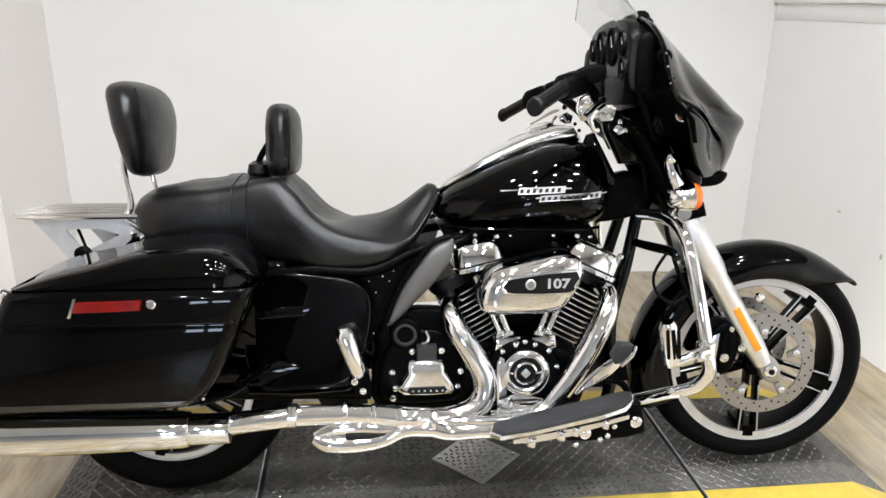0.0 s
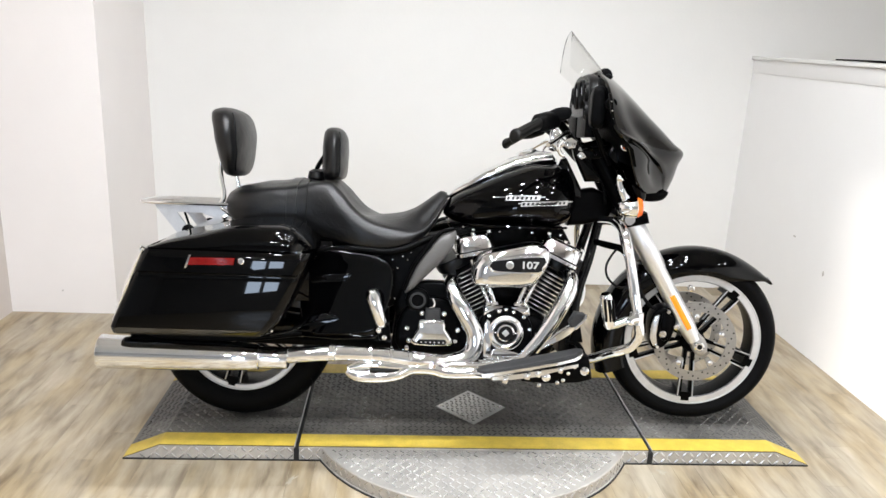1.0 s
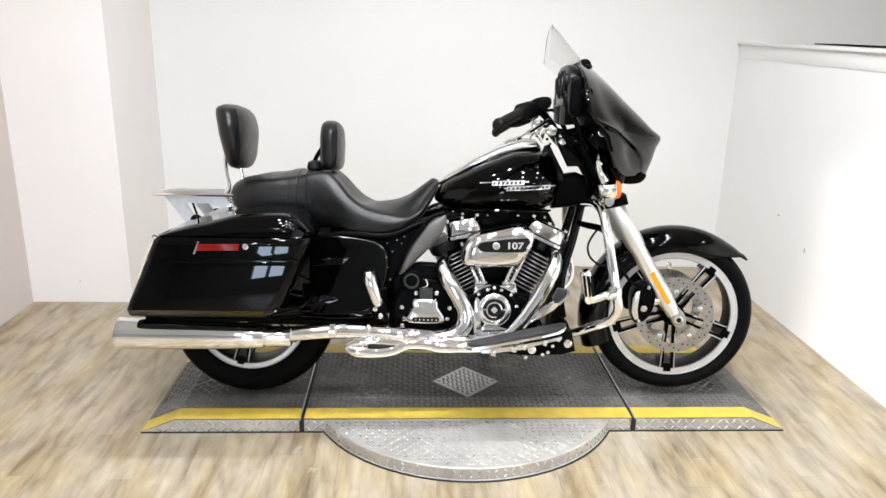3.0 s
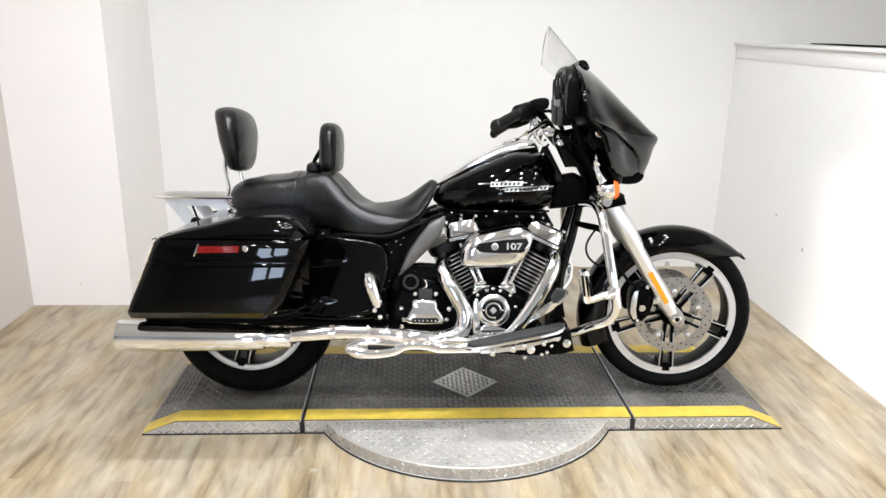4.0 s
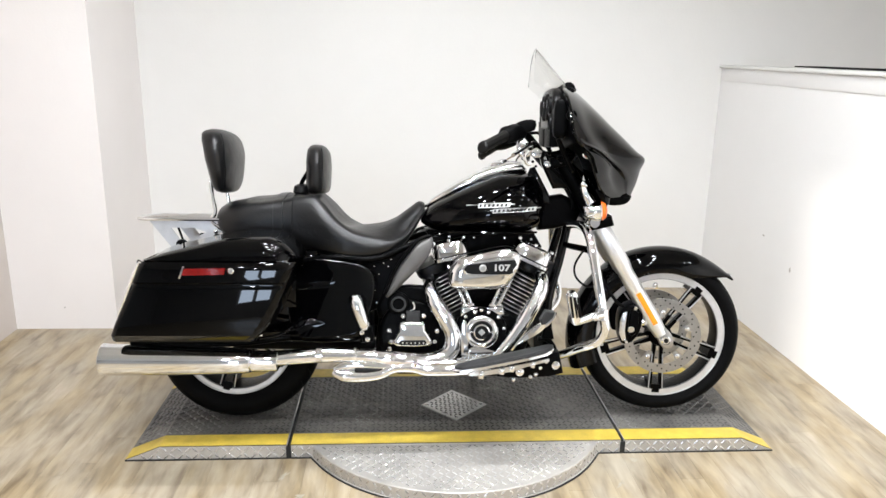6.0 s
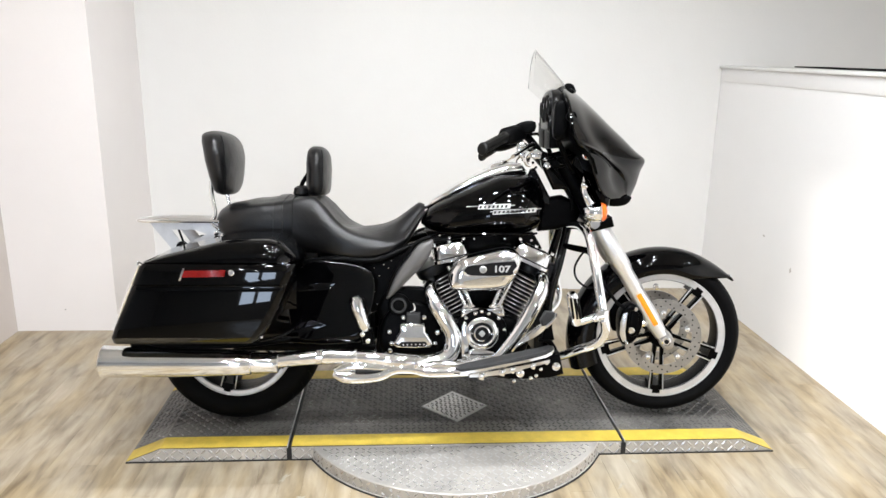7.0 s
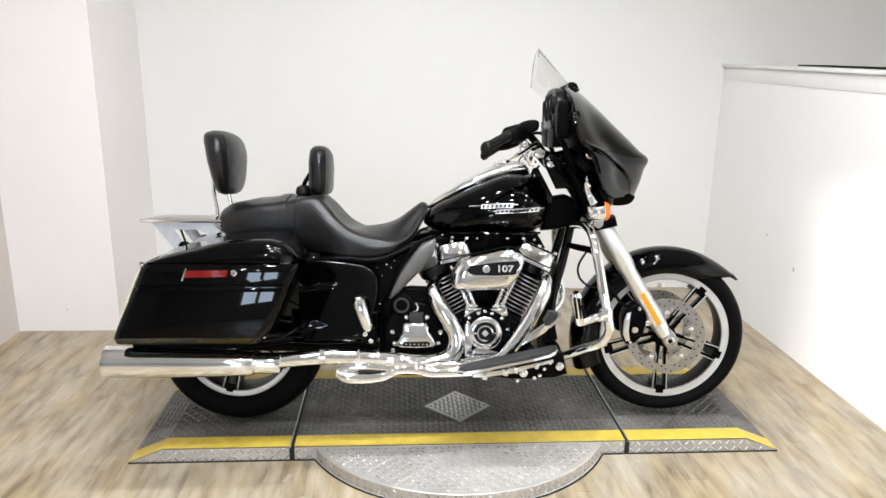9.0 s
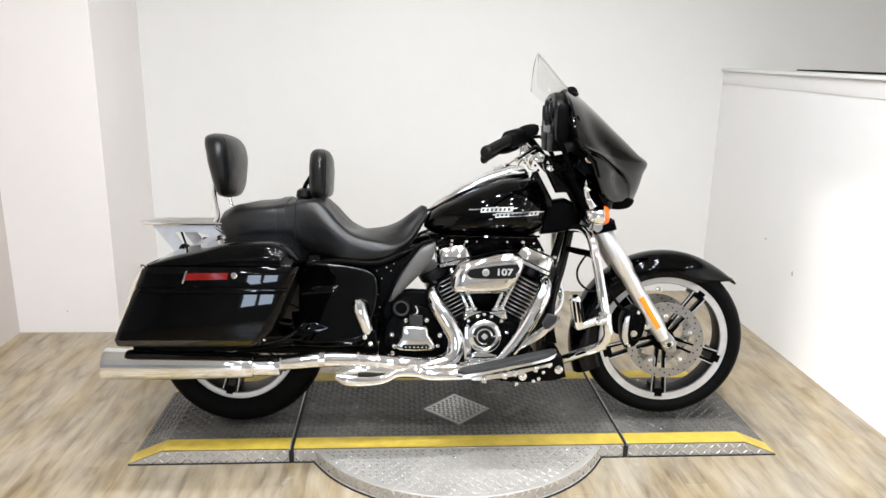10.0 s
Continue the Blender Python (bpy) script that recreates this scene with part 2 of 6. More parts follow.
PLATE_TREAD = material("worn_aluminium", (0.44, 0.437, 0.43), 0.34, 0.6, vary=0.3, second=(0.56, 0.555, 0.54), scale=14, rough_vary=0.12, bump=0.0003, bump_scale=240)
DASH = material("grey_dash_plastic", (0.0045, 0.0043, 0.0042), 0.30, spec=0.13, vary=0.15, scale=18, bump=0.0002, bump_scale=800)
YELLOW = material("yellow_line_paint", (0.58, 0.425, 0.062), 0.5, vary=0.2, scale=22, bump=0.0004, bump_scale=200)
SEAM = material("seam_black", (0.008, 0.008, 0.008), 0.7)


# ---- shape helpers ----
def part(name, bm, mat, parent=None, label="", angle=38, flat=False):
    """Link a bmesh as one mesh object under a thing or a part."""
    bmesh.ops.recalc_face_normals(bm, faces=bm.faces)
    me = bpy.data.meshes.new(name)
    bm.to_mesh(me)
    bm.free()
    me.materials.append(mat)
    if not flat:
        me.polygons.foreach_set("use_smooth", [True] * len(me.polygons))
        me.set_sharp_from_angle(angle=radians(angle))
    ob = new(name, me)
    ob.parent = parent
    return tagged(ob, label)


def thing(name, label, category, group="", at=None):
    ob = new(name)
    ob.empty_display_size = 0.1
    if at:
        ob.matrix_basis = at
    return tagged(ob, label, category, group)


def spline(pts, n=8, closed=False):
    """Points of a Catmull-Rom curve through pts."""
    pts = [Vector(p) for p in pts]
    k, out = len(pts), []
    for i in range(k if closed else k - 1):
        p = [pts[j % k] if closed else pts[min(max(j, 0), k - 1)] for j in (i - 1, i, i + 1, i + 2)]
        for s in range(n):
            t = s / n
            out.append(0.5 * (2 * p[1] + (p[2] - p[0]) * t + (2 * p[0] - 5 * p[1] + 4 * p[2] - p[3]) * t * t + (3 * p[1] - p[0] - 3 * p[2] + p[3]) * t ** 3))
    return out if closed else out + [pts[-1]]


def ease(x, xs, ys):
    """Smooth interpolation without overshoot (monotone cubic)."""
    if x <= xs[0]:
        return ys[0]
    if x >= xs[-1]:
        return ys[-1]
    k = max(i for i in range(len(xs) - 1) if xs[i] <= x)
    h = [b - a for a, b in zip(xs, xs[1:])]
    d = [(b - a) / w for a, b, w in zip(ys, ys[1:], h)]

    def slope(i):
        if i == 0:
            return d[0]
        if i == len(d):
            return d[-1]
        if d[i - 1] * d[i] <= 0:
            return 0.0
        w1, w2 = 2 * h[i] + h[i - 1], h[i] + 2 * h[i - 1]
        return (w1 + w2) / (w1 / d[i - 1] + w2 / d[i])

    t = (x - xs[k]) / h[k]
    m0, m1 = slope(k) * h[k], slope(k + 1) * h[k]
    return (2 * t ** 3 - 3 * t * t + 1) * ys[k] + (t ** 3 - 2 * t * t + t) * m0 + (3 * t * t - 2 * t ** 3) * ys[k + 1] + (t ** 3 - t * t) * m1


def loft(rings, cap=True, wrap=False, bm=None, closed=True):
    bm = bm or bmesh.new()
    rows = [[bm.verts.new(p) for p in ring] for ring in rings]
    n = len(rows[0])
    pairs = list(zip(rows, rows[1:])) + ([(rows[-1], rows[0])] if wrap else [])
    for a, b in pairs:
        for i in range(n if closed else n - 1):
            j = (i + 1) % n
            bm.faces.new((a[i], a[j], b[j], b[i]))
    if cap and not wrap and closed:
        bm.faces.new(rows[0])
        bm.faces.new(rows[-1][::-1])
    return bm


def tube(pts, r, n=12, smooth=8, bm=None, closed=False):
    """A pipe along a smooth path; r is one radius or one for each point."""
    path = spline(pts, smooth, closed) if smooth > 1 else [Vector(p) for p in pts]
    rs = [r] * len(pts) if isinstance(r, (int, float)) else list(r)
    rings, side = [], None
    m = len(path)
    for i, p in enumerate(path):
        if closed:
            d = path[(i + 1) % m] - path[i - 1]
        else:
            d = path[min(i + 1, m - 1)] - path[max(i - 1, 0)]
        d.normalize()
        if side is None:
            side = d.orthogonal().normalized()
        side = (side - d * side.dot(d)).normalized()
        up = d.cross(side)
        u = i / max(smooth, 1)
        k = min(int(u), len(rs) - 1)
        rad = rs[k] + (rs[min(k + 1, len(rs) - 1)] - rs[k]) * (u - k)
        rings.append([p + rad * (math.cos(2 * math.pi * j / n) * side + math.sin(2 * math.pi * j / n) * up) for j in range(n)])
    return loft(rings, bm=bm, wrap=closed)


def rod(a, b, r, n=16, bm=None, bevel=0.0):
    """A straight round bar with softened ends."""
    a, b = Vector(a), Vector(b)
    e = min(bevel or r * 0.15, (b - a).length * 0.3)
    d = (b - a).normalized()
    return tube([a, a + d * e * 0.3, a + d * e, b - d * e, b - d * e * 0.3, b], [r - e, r - e * 0.3, r, r, r - e * 0.3, r - e], n, 1, bm)


def lathe(profile, centre=(0, 0, 0), axis=(0, 1, 0), n=48, bm=None, closed=False, cap=True):
    """Turn (radius, along) pairs about an axis through centre."""
    ax = Vector(axis).normalized()
    u = ax.orthogonal().normalized()
    v = ax.cross(u)
    c = Vector(centre)
    rings = [[c + ax * h + r * (math.cos(2 * math.pi * j / n) * u + math.sin(2 * math.pi * j / n) * v) for j in range(n)] for r, h in profile]
    return loft(rings, cap=cap, wrap=closed, bm=bm)


def slab(outline, y0, y1, bevel=0.004, seg=2, bm=None, smooth=0):
    """An (x, z) outline with thickness from y0 to y1 and rounded rims."""
    pts = [Vector((x, 0, z)) for x, z in outline]
    if smooth:
        pts = spline(pts, smooth, True)
    cx = sum(p.x for p in pts) / len(pts)
    cz = sum(p.z for p in pts) / len(pts)
    size = max((Vector((p.x - cx, 0, p.z - cz)).length for p in pts))
    s = (1 if y1 > y0 else -1) * bevel
    rings = []
    for k in range(seg + 1):
        a = math.pi / 2 * k / seg
        f = 1 - bevel * (1 - math.sin(a)) / size * 1.6
        rings.append([Vector((cx + (p.x - cx) * f, y0 + s * (1 - math.cos(a)), cz + (p.z - cz) * f)) for p in pts])
    for k in range(seg, -1, -1):
        a = math.pi / 2 * k / seg
        f = 1 - bevel * (1 - math.sin(a)) / size * 1.6
        rings.append([Vector((cx + (p.x - cx) * f, y1 - s * (1 - math.cos(a)), cz + (p.z - cz) * f)) for p in pts])
    return loft(rings, bm=bm)


def dome(outline, y0, y1, smooth=3, steps=9, bm=None):
    """An (x, z) outline swelling to a rounded cushion from y0 to y1."""
    pts = spline([Vector((x, 0, z)) for x, z in outline], smooth, True)
    c = sum(pts, Vector()) / len(pts)
    rings = [[Vector((p.x, y0 - (y1 - y0) * 0.4, p.z)) for p in pts]]
    for k in range(steps + 1):
        a = math.pi / 2 * k / (steps + 0.6)
        rings.append([Vector((c.x + (p.x - c.x) * math.cos(a) ** 0.8, y0 + (y1 - y0) * math.sin(a), c.z + (p.z - c.z) * math.cos(a) ** 0.8)) for p in pts])
    return loft(rings, bm=bm)


def box(x0, x1, y0, y1, z0, z1, bevel=0.0, seg=2, bm=None, m=None):
    b = bmesh.new()
    bmesh.ops.create_cube(b, size=1)
    for v in b.verts:
        v.co = Vector((x0 + (v.co.x + 0.5) * (x1 - x0), y0 + (v.co.y + 0.5) * (y1 - y0), z0 + (v.co.z + 0.5) * (z1 - z0)))
    if bevel:
        bmesh.ops.bevel(b, geom=b.edges[:], offset=bevel, segments=seg, affect="EDGES", profile=0.5)
    if m:
        b.transform(m)
    if bm is None:
        return b
    me = bpy.data.meshes.new("tmp")
    b.to_mesh(me)
    b.free()
    bm.from_mesh(me)
    bpy.data.meshes.remove(me)
    return bm


def oval(cx, cy, cz, a, b, n=28, power=2.4, plane="yz"):
    """A closed rounded ring, half-widths a and b."""
    out = []
    for i in range(n):
        t = 2 * math.pi * i / n
        c, s = math.cos(t), math.sin(t)
        u = a * math.copysign(abs(c) ** (2 / power), c)
        v = b * math.copysign(abs(s) ** (2 / power), s)
        out.append(Vector((cx, cy + u, cz + v)) if plane == "yz" else Vector((cx + u, cy + v, cz)) if plane == "xy" else Vector((cx + u, cy, cz + v)))
    return out


def mirror(bm):
    bmesh.ops.scale(bm, vec=(1, -1, 1), verts=bm.verts)
    return bm


def bolt(x, y, z, r, parent, mat=CHROME, face=-1):
    """A domed bolt head that looks out sideways."""
    return part("bolt", lathe([(r, 0), (r, 0.5 * r), (0.8 * r, 0.9 * r), (0.3 * r, 1.05 * r)], (x, y, z), (0, face, 0), 12), mat, parent)


# ---- room ----
def structure(name, bm, mat, label, parent=None, flat=True):
    return tagged(part(name, bm, mat, parent, flat=flat), label, kind="structure")


LEFT_X, JOG_X, JOG_Y, BACK_Y, HALF_X, FAR_X, REAR_Y, BAY_Y, HALL_X = -2.15, -1.645, 1.29, 1.95, 1.68, 3.3, -8.0, -1.75, -4.5
floor = structure("floor", box(HALL_X, FAR_X + 0.1, REAR_Y - 0.1, BACK_Y + 0.1, -0.08, -0.004), JOINT, "light oak vinyl plank floor")
structure("wall_left", box(LEFT_X - 0.12, LEFT_X, BAY_Y, JOG_Y + 0.12, -0.06, CEILING), WALL_DIMMED, "warm white painted wall, its colour darkened against the lamps")
structure("wall_jog", box(LEFT_X, JOG_X, JOG_Y, BACK_Y + 0.12, -0.06, CEILING), WALL_JOG, "white painted boxed-out corner of the back wall")
structure("wall_back", box(JOG_X, FAR_X, BACK_Y, BACK_Y + 0.12, -0.06, CEILING), WALL, "white painted back wall")
structure("wall_far_right", box(FAR_X, FAR_X + 0.12, REAR_Y, BACK_Y + 0.12, -0.06, CEILING), WALL_WARM, "cream painted wall beyond the half wall")
structure("wall_half", box(HALF_X, HALF_X + 0.13, -4.2, BACK_Y - 0.002, -0.06, 1.343), WALL_FRESH, "white painted half-height partition wall")
structure("trim_half_wall", box(HALF_X - 0.018, HALF_X + 0.148, -4.21, BACK_Y - 0.004, 1.345, 1.361, 0.003), TRIM, "white cap board on the half wall", flat=False)
structure("trim_apron", box(HALF_X - 0.004, HALF_X + 0.002, -4.198, BACK_Y - 0.006, 1.273, 1.3445, 0.002), WALL_FRESH, "white apron board below the cap", flat=False)

# dark hall behind the bay, with one window
WX0, WX1, WZ0, WZ1 = WINDOW
structure("wall_hall_left", box(HALL_X - 0.12, HALL_X, REAR_Y, BAY_Y, -0.06, CEILING), HALL, "grey painted hall wall")
structure("wall_hall_return", box(HALL_X, LEFT_X - 0.12, BAY_Y, BAY_Y + 0.12, -0.06, CEILING), HALL, "grey painted hall wall")
structure("wall_rear", box(HALL_X, WX0, REAR_Y - 0.12, REAR_Y, -0.06, CEILING), HALL, "grey painted rear wall")
structure("wall_rear", box(WX1, FAR_X, REAR_Y - 0.12, REAR_Y, -0.06, CEILING), HALL, "grey painted rear wall")
structure("wall_rear", box(WX0, WX1, REAR_Y - 0.12, REAR_Y, -0.06, WZ0), HALL, "grey painted rear wall below the window")
structure("wall_rear", box(WX0, WX1, REAR_Y - 0.12, REAR_Y, WZ1, CEILING), HALL, "grey painted rear wall above the window")
window = structure("window_1", box(WX0, WX1, REAR_Y - 0.1, REAR_Y - 0.05, WZ0, WZ0 + 0.05, 0.004), TRIM, "white framed two-pane window", flat=False)
for name, b in (("window_frame", (WX0, WX1, WZ1 - 0.05, WZ1)), ("window_frame", (WX0, WX0 + 0.05, WZ0 + 0.05, WZ1 - 0.05)), ("window_frame", (WX1 - 0.05, WX1, WZ0 + 0.05, WZ1 - 0.05)), ("window_frame", ((WX0 + WX1) / 2 - 0.05, (WX0 + WX1) / 2 + 0.05, WZ0 + 0.05, WZ1 - 0.05))):
    part(name, box(b[0], b[1], REAR_Y - 0.1, REAR_Y - 0.05, b[2], b[3], 0.004), TRIM, window)
structure("ceiling", box(HALL_X - 0.1, FAR_X + 0.1, REAR_Y - 0.1, BACK_Y + 0.1, CEILING, CEILING + 0.1), CEILING_GREY, "grey painted ceiling")


def ceiling_light(x, y):
    t = thing("ceiling_light", "round white surface-mounted ceiling lamp", "ceiling light", "ceiling lights", pose(x, y, CEILING))
    part("housing", lathe([(0.05, -0.001), (0.15, -0.001), (0.155, -0.01), (0.15, -0.05), (0.118, -0.052), (0.115, -0.03), (0.03, -0.03)], axis=(0, 0, 1), n=32), TRIM, t)
    part("trim_ring", lathe([(0.118, -0.053), (0.128, -0.056), (0.150, -0.053), (0.148, -0.049), (0.120, -0.049)], axis=(0, 0, 1), n=32, closed=True), SATIN, t, "satin metal trim ring")
    return t


first_lamp = ceiling_light(*LAMPS[0])
for x, y in LAMPS[1:]:
    copy_thing(first_lamp, pose(x, y, CEILING))

cable = tagged(part("cable", tube([(HALF_X + 0.06, 1.25, 1.368), (HALF_X + 0.05, 1.0, 1.369), (HALF_X + 0.075, 0.85, 1.368), (HALF_X + 0.05, 0.55, 1.369), (HALF_X + 0.07, 0.2, 1.368), (HALF_X + 0.06, -0.3, 1.368)], [0.003, 0.0045, 0.005, 0.005, 0.005, 0.005], 8, 8), PLASTIC), "thin black cable lying on the half wall cap", "cable")


def scuff(x, y, z, w, h, facing):
    """A rubbed mark, a thin uneven film on the wall."""
    pts = []
    for i in range(12):
        a = 2 * math.pi * i / 12
        k = 0.7 + 0.5 * noise.noise((x * 9 + math.cos(a), z * 7 + math.sin(a), 3))
        pts.append((w * k * math.cos(a), h * k * math.sin(a)))
    bm = bmesh.new()
    if facing == "x":
        f = [bm.verts.new((x, y + u, z + v)) for u, v in pts]
    else:
        f = [bm.verts.new((x + u, y, z + v)) for u, v in pts]
    bm.faces.new(f)
    return tagged(part("scuff_mark", bm, SCUFF, flat=True), "faint grey rub mark on the white wall", "mark", kind="structure")


scuff(HALF_X - 0.001, 0.93, 0.42, 0.012, 0.02, "x")
scuff(HALF_X - 0.001, 1.22, 0.52, 0.02, 0.006, "x")
scuff(-1.90, JOG_Y - 0.001, 0.115, 0.006, 0.006, "y")


# ---- service platform ----
DECK_Z, DEPTH = 0.052, 0.645


def lugs(cells, size=(0.0128, 0.0038), height=0.0024):
    """Raised lozenge lugs of tread plate; cells yield place, turn and the two directions of the sheet."""
    verts, faces = [], []
    for c, turn, ax, ay, up in cells:
        u = ax * math.cos(turn) + ay * math.sin(turn)
        v = ay * math.cos(turn) - ax * math.sin(turn)
        k = len(verts)
        for s, w in ((-1, 0), (-0.45, -1), (0.45, -1), (1, 0), (0.45, 1), (-0.45, 1)):
            verts.append(c + u * (size[0] * s) + v * (size[1] * w))
        verts.append(c + u * (-0.5 * size[0]) + up * height)
        verts.append(c + u * (0.5 * size[0]) + up * height)
        faces += [(k, k + 1, k + 6), (k + 1, k + 2, k + 7, k + 6), (k + 2, k + 3, k + 7), (k + 3, k + 4, k + 7), (k + 4, k + 5, k + 6, k + 7), (k + 5, k, k + 6)]
    return verts, faces


def lug_part(cells, mat, parent, label, **kw):
    me = bpy.data.meshes.new("tread_relief")
    v, f = lugs(cells, **kw)
    me.from_pydata(v, [], f)
    me.materials.append(mat)
    ob = new("tread_relief", me)
    ob.parent = parent
    return tagged(ob, label, kind="stuff")


def grid_cells(x0, x1, y0, y1, step, z, keep=lambda x, y: True, slope=0.0):
    X, Y, U = Vector((1, 0, slope)).normalized(), Vector((0, 1, 0)), Vector((-slope, 0, 1)).normalized()
    nx, ny = int((x1 - x0) / step), int((y1 - y0) / step)
    for i in range(nx + 1):
        for j in range(ny + 1):
            x, y = x0 + (i + 0.5) * (x1 - x0) / (nx + 1), y0 + (j + 0.5) * (y1 - y0) / (ny + 1)
            if keep(x, y):
                yield Vector((x, y, z(x))), math.radians(45 if (i + j) % 2 else -45), X, Y, U


def wall_cells(x0, x1, z0, top, y, step):
    X, Z, U = Vector((1, 0, 0)), Vector((0, 0, 1)), Vector((0, -1, 0))
    n = int((x1 - x0) / step)
    for i in range(n + 1):
        for j in range(2):
            x = x0 + (i + 0.5) * (x1 - x0) / (n + 1)
            z = z0 + (j + 0.5) * 0.025
            if z + 0.01 < top(x):
                yield Vector((x, y, z)), math.radians(45 if (i + j) % 2 else -45), X, Z, U


platform = thing("service_platform", "low black tread-plate motorcycle platform with yellow edge lines", "platform")


def section(x_out, x_ramp, x_in):
    """One end of the platform, sloping to the floor at x_out."""
    top = lambda x: DECK_Z * min(1.0, max(0.0, (x - x_out) / (x_ramp - x_out)))
    lo, hi = min(x_out, x_in), max(x_out, x_in)
    body = part("end_section", slab([(x_out, 0.0), (x_in, 0.0), (x_in, DECK_Z - 0.003), (x_ramp, DECK_Z - 0.003), (x_out, 0.002)], 0.0, DEPTH, 0.001, 1), TREAD, platform, "tread-plate skirt, sloped at its end")
    run = ((x_out, 0.003), (x_ramp, DECK_Z), (x_in, DECK_Z))

    def sheet(name, y0, y1, lift, mat, label, inset=0.0):
        bm = bmesh.new()
        pts = [Vector((x, 0, z + lift)) for x, z in run]
        loft([[Vector((p.x, y, p.z)) for p in pts] + [Vector((p.x, y, p.z - 0.0025)) for p in reversed(pts)] for y in (y0, y1)], bm=bm)
        return part(name, bm, mat, body, label, flat=True)

    sheet("deck_plate", 0.002, DEPTH - 0.002, 0.0, DECK, "worn black tread deck")
    sheet("worn_strip", 0.0785, 0.188, 0.0007, DECK_WORN, "grey worn strip beside the front line")
    sheet("yellow_line", 0.003, 0.078, 0.0016, YELLOW, "yellow painted edge line")
    sheet("yellow_line", DEPTH - 0.082, DEPTH - 0.003, 0.0016, YELLOW, "yellow painted edge line")
    x0, x1 = sorted((x_ramp, x_in))
    lug_part(list(grid_cells(x0, x1, 0.085, DEPTH - 0.09, 0.0215, lambda x: DECK_Z)), LUG, body, "raised black tread lugs")
    x0, x1 = sorted((x_ramp, x_out))
    slope = DECK_Z / (x_ramp - x_out)
    lug_part(list(grid_cells(x0 + 0.01, x1 - 0.005, 0.085, DEPTH - 0.09, 0.0215, lambda x: 0.003 + (DECK_Z - 0.003) * (x - x_out) / (x_ramp - x_out), slope=slope)), LUG, body, "raised black tread lugs")
    lug_part(list(wall_cells(lo, hi, 0.0, lambda x: top(x), 0.0, 0.026)), BRIGHT_LUG, body, "raised bright tread lugs", size=(0.0142, 0.0034), height=0.002)
    return body


section(-1.165, -1.045, -0.604)
section(1.178, 1.058, 0.618)
MID0, MID1 = -0.588, 0.604
mid = part("middle_section", box(MID0, MID1, 0.0, DEPTH, 0.0, DECK_Z - 0.003, 0.001, 1), TREAD, platform, "tread-plate skirt")
part("deck_plate", box(MID0, MID1, 0.002, DEPTH - 0.002, DECK_Z - 0.0028, DECK_Z), DECK, mid, "worn black tread deck", flat=True)
part("worn_strip", box(MID0, MID1, 0.0785, 0.165, DECK_Z - 0.001, DECK_Z + 0.0007), DECK_WORN, mid, "grey worn strip beside the front line", flat=True)
part("yellow_line", box(MID0, MID1, 0.003, 0.078, DECK_Z - 0.001, DECK_Z + 0.0016), YELLOW, mid, "yellow painted edge line", flat=True)
part("yellow_line", box(MID0, MID1, DEPTH - 0.082, DEPTH - 0.003, DECK_Z - 0.001, DECK_Z + 0.0016), YELLOW, mid, "yellow painted edge line", flat=True)
RX, RY, RA, RB = 0.014, 0.291, 0.131, 0.131
rhomb = lambda x, y, s=1.0: abs(x - RX) / RA + abs(y - RY) / RB < s
lug_part(list(grid_cells(MID0, MID1, 0.085, DEPTH - 0.09, 0.0215, lambda x: DECK_Z, lambda x, y: not rhomb(x, y, 1.08))), LUG, mid, "raised black tread lugs")
lug_part(list(wall_cells(MID0, MID1, 0.0, lambda x: DECK_Z, 0.0, 0.026)), BRIGHT_LUG, mid, "raised bright tread lugs", size=(0.0142, 0.0034), height=0.002)
plate_bm = bmesh.new()
loft([[Vector((RX + RA * s * u, RY + RB * s * v, z)) for u, v in ((1, 0), (0, 1), (-1, 0), (0, -1))] for s, z in ((1, DECK_Z - 0.001), (1, DECK_Z + 0.002), (0.985, DECK_Z + 0.003))], bm=plate_bm)
plate = part("diamond_plate", plate_bm, PLATE_TREAD, platform, "bare aluminium tread-plate diamond set in the deck", flat=True)
lug_part(list(grid_cells(RX - RA, RX + RA, RY - RB, RY + RB, 0.0185, lambda x: DECK_Z + 0.003, lambda x, y: rhomb(x, y, 0.92))), BRIGHT_LUG, plate, "raised bright tread lugs", size=(0.009, 0.003))
for sx in (-0.112, 0.112):
    part("screw", lathe([(0.006, 0), (0.006, 0.002), (0.003, 0.0028)], (RX + sx, RY, DECK_Z + 0.003), (0, 0, 1), 10), CHROME, plate)
for x in (-0.596, 0.611):
    part("joint_strip", box(x - 0.0085, x + 0.0085, -0.004, DEPTH - 0.01, 0.0, DECK_Z - 0.006), SEAM, platform, "black joint between the sections", flat=True)

# thin bright strips added for the highlight along the metal plate edges
for x in (-0.602, 0.616):
    part("edge_highlight", box(x - 0.0016, x + 0.0016, 0.0, DEPTH - 0.002, DECK_Z - 0.004, DECK_Z + 0.003, 0.0006, 1), MACHINED, platform, "bright strip for the highlight on the plate's metal edge")
for x0, x1 in ((-1.165, -0.604), (MID0, -0.515), (0.52, MID1), (0.618, 1.178)):
    part("base_edge", box(x0, x1, -0.005, -0.0005, 0.0, 0.004), SEAM, platform, "dark edge strip on the floor", flat=True)

# round front step
STEP_R, STEP_X, STEP_Y, STEP_Z = 0.585, 0.003, 0.279, 0.047
reach = math.acos((STEP_Y + 0.0) / STEP_R)
arc = [(STEP_X + STEP_R * math.sin(a), STEP_Y - STEP_R * math.cos(a)) for a in np.linspace(-reach, reach, 49)]
bm = bmesh.new()
rings = []
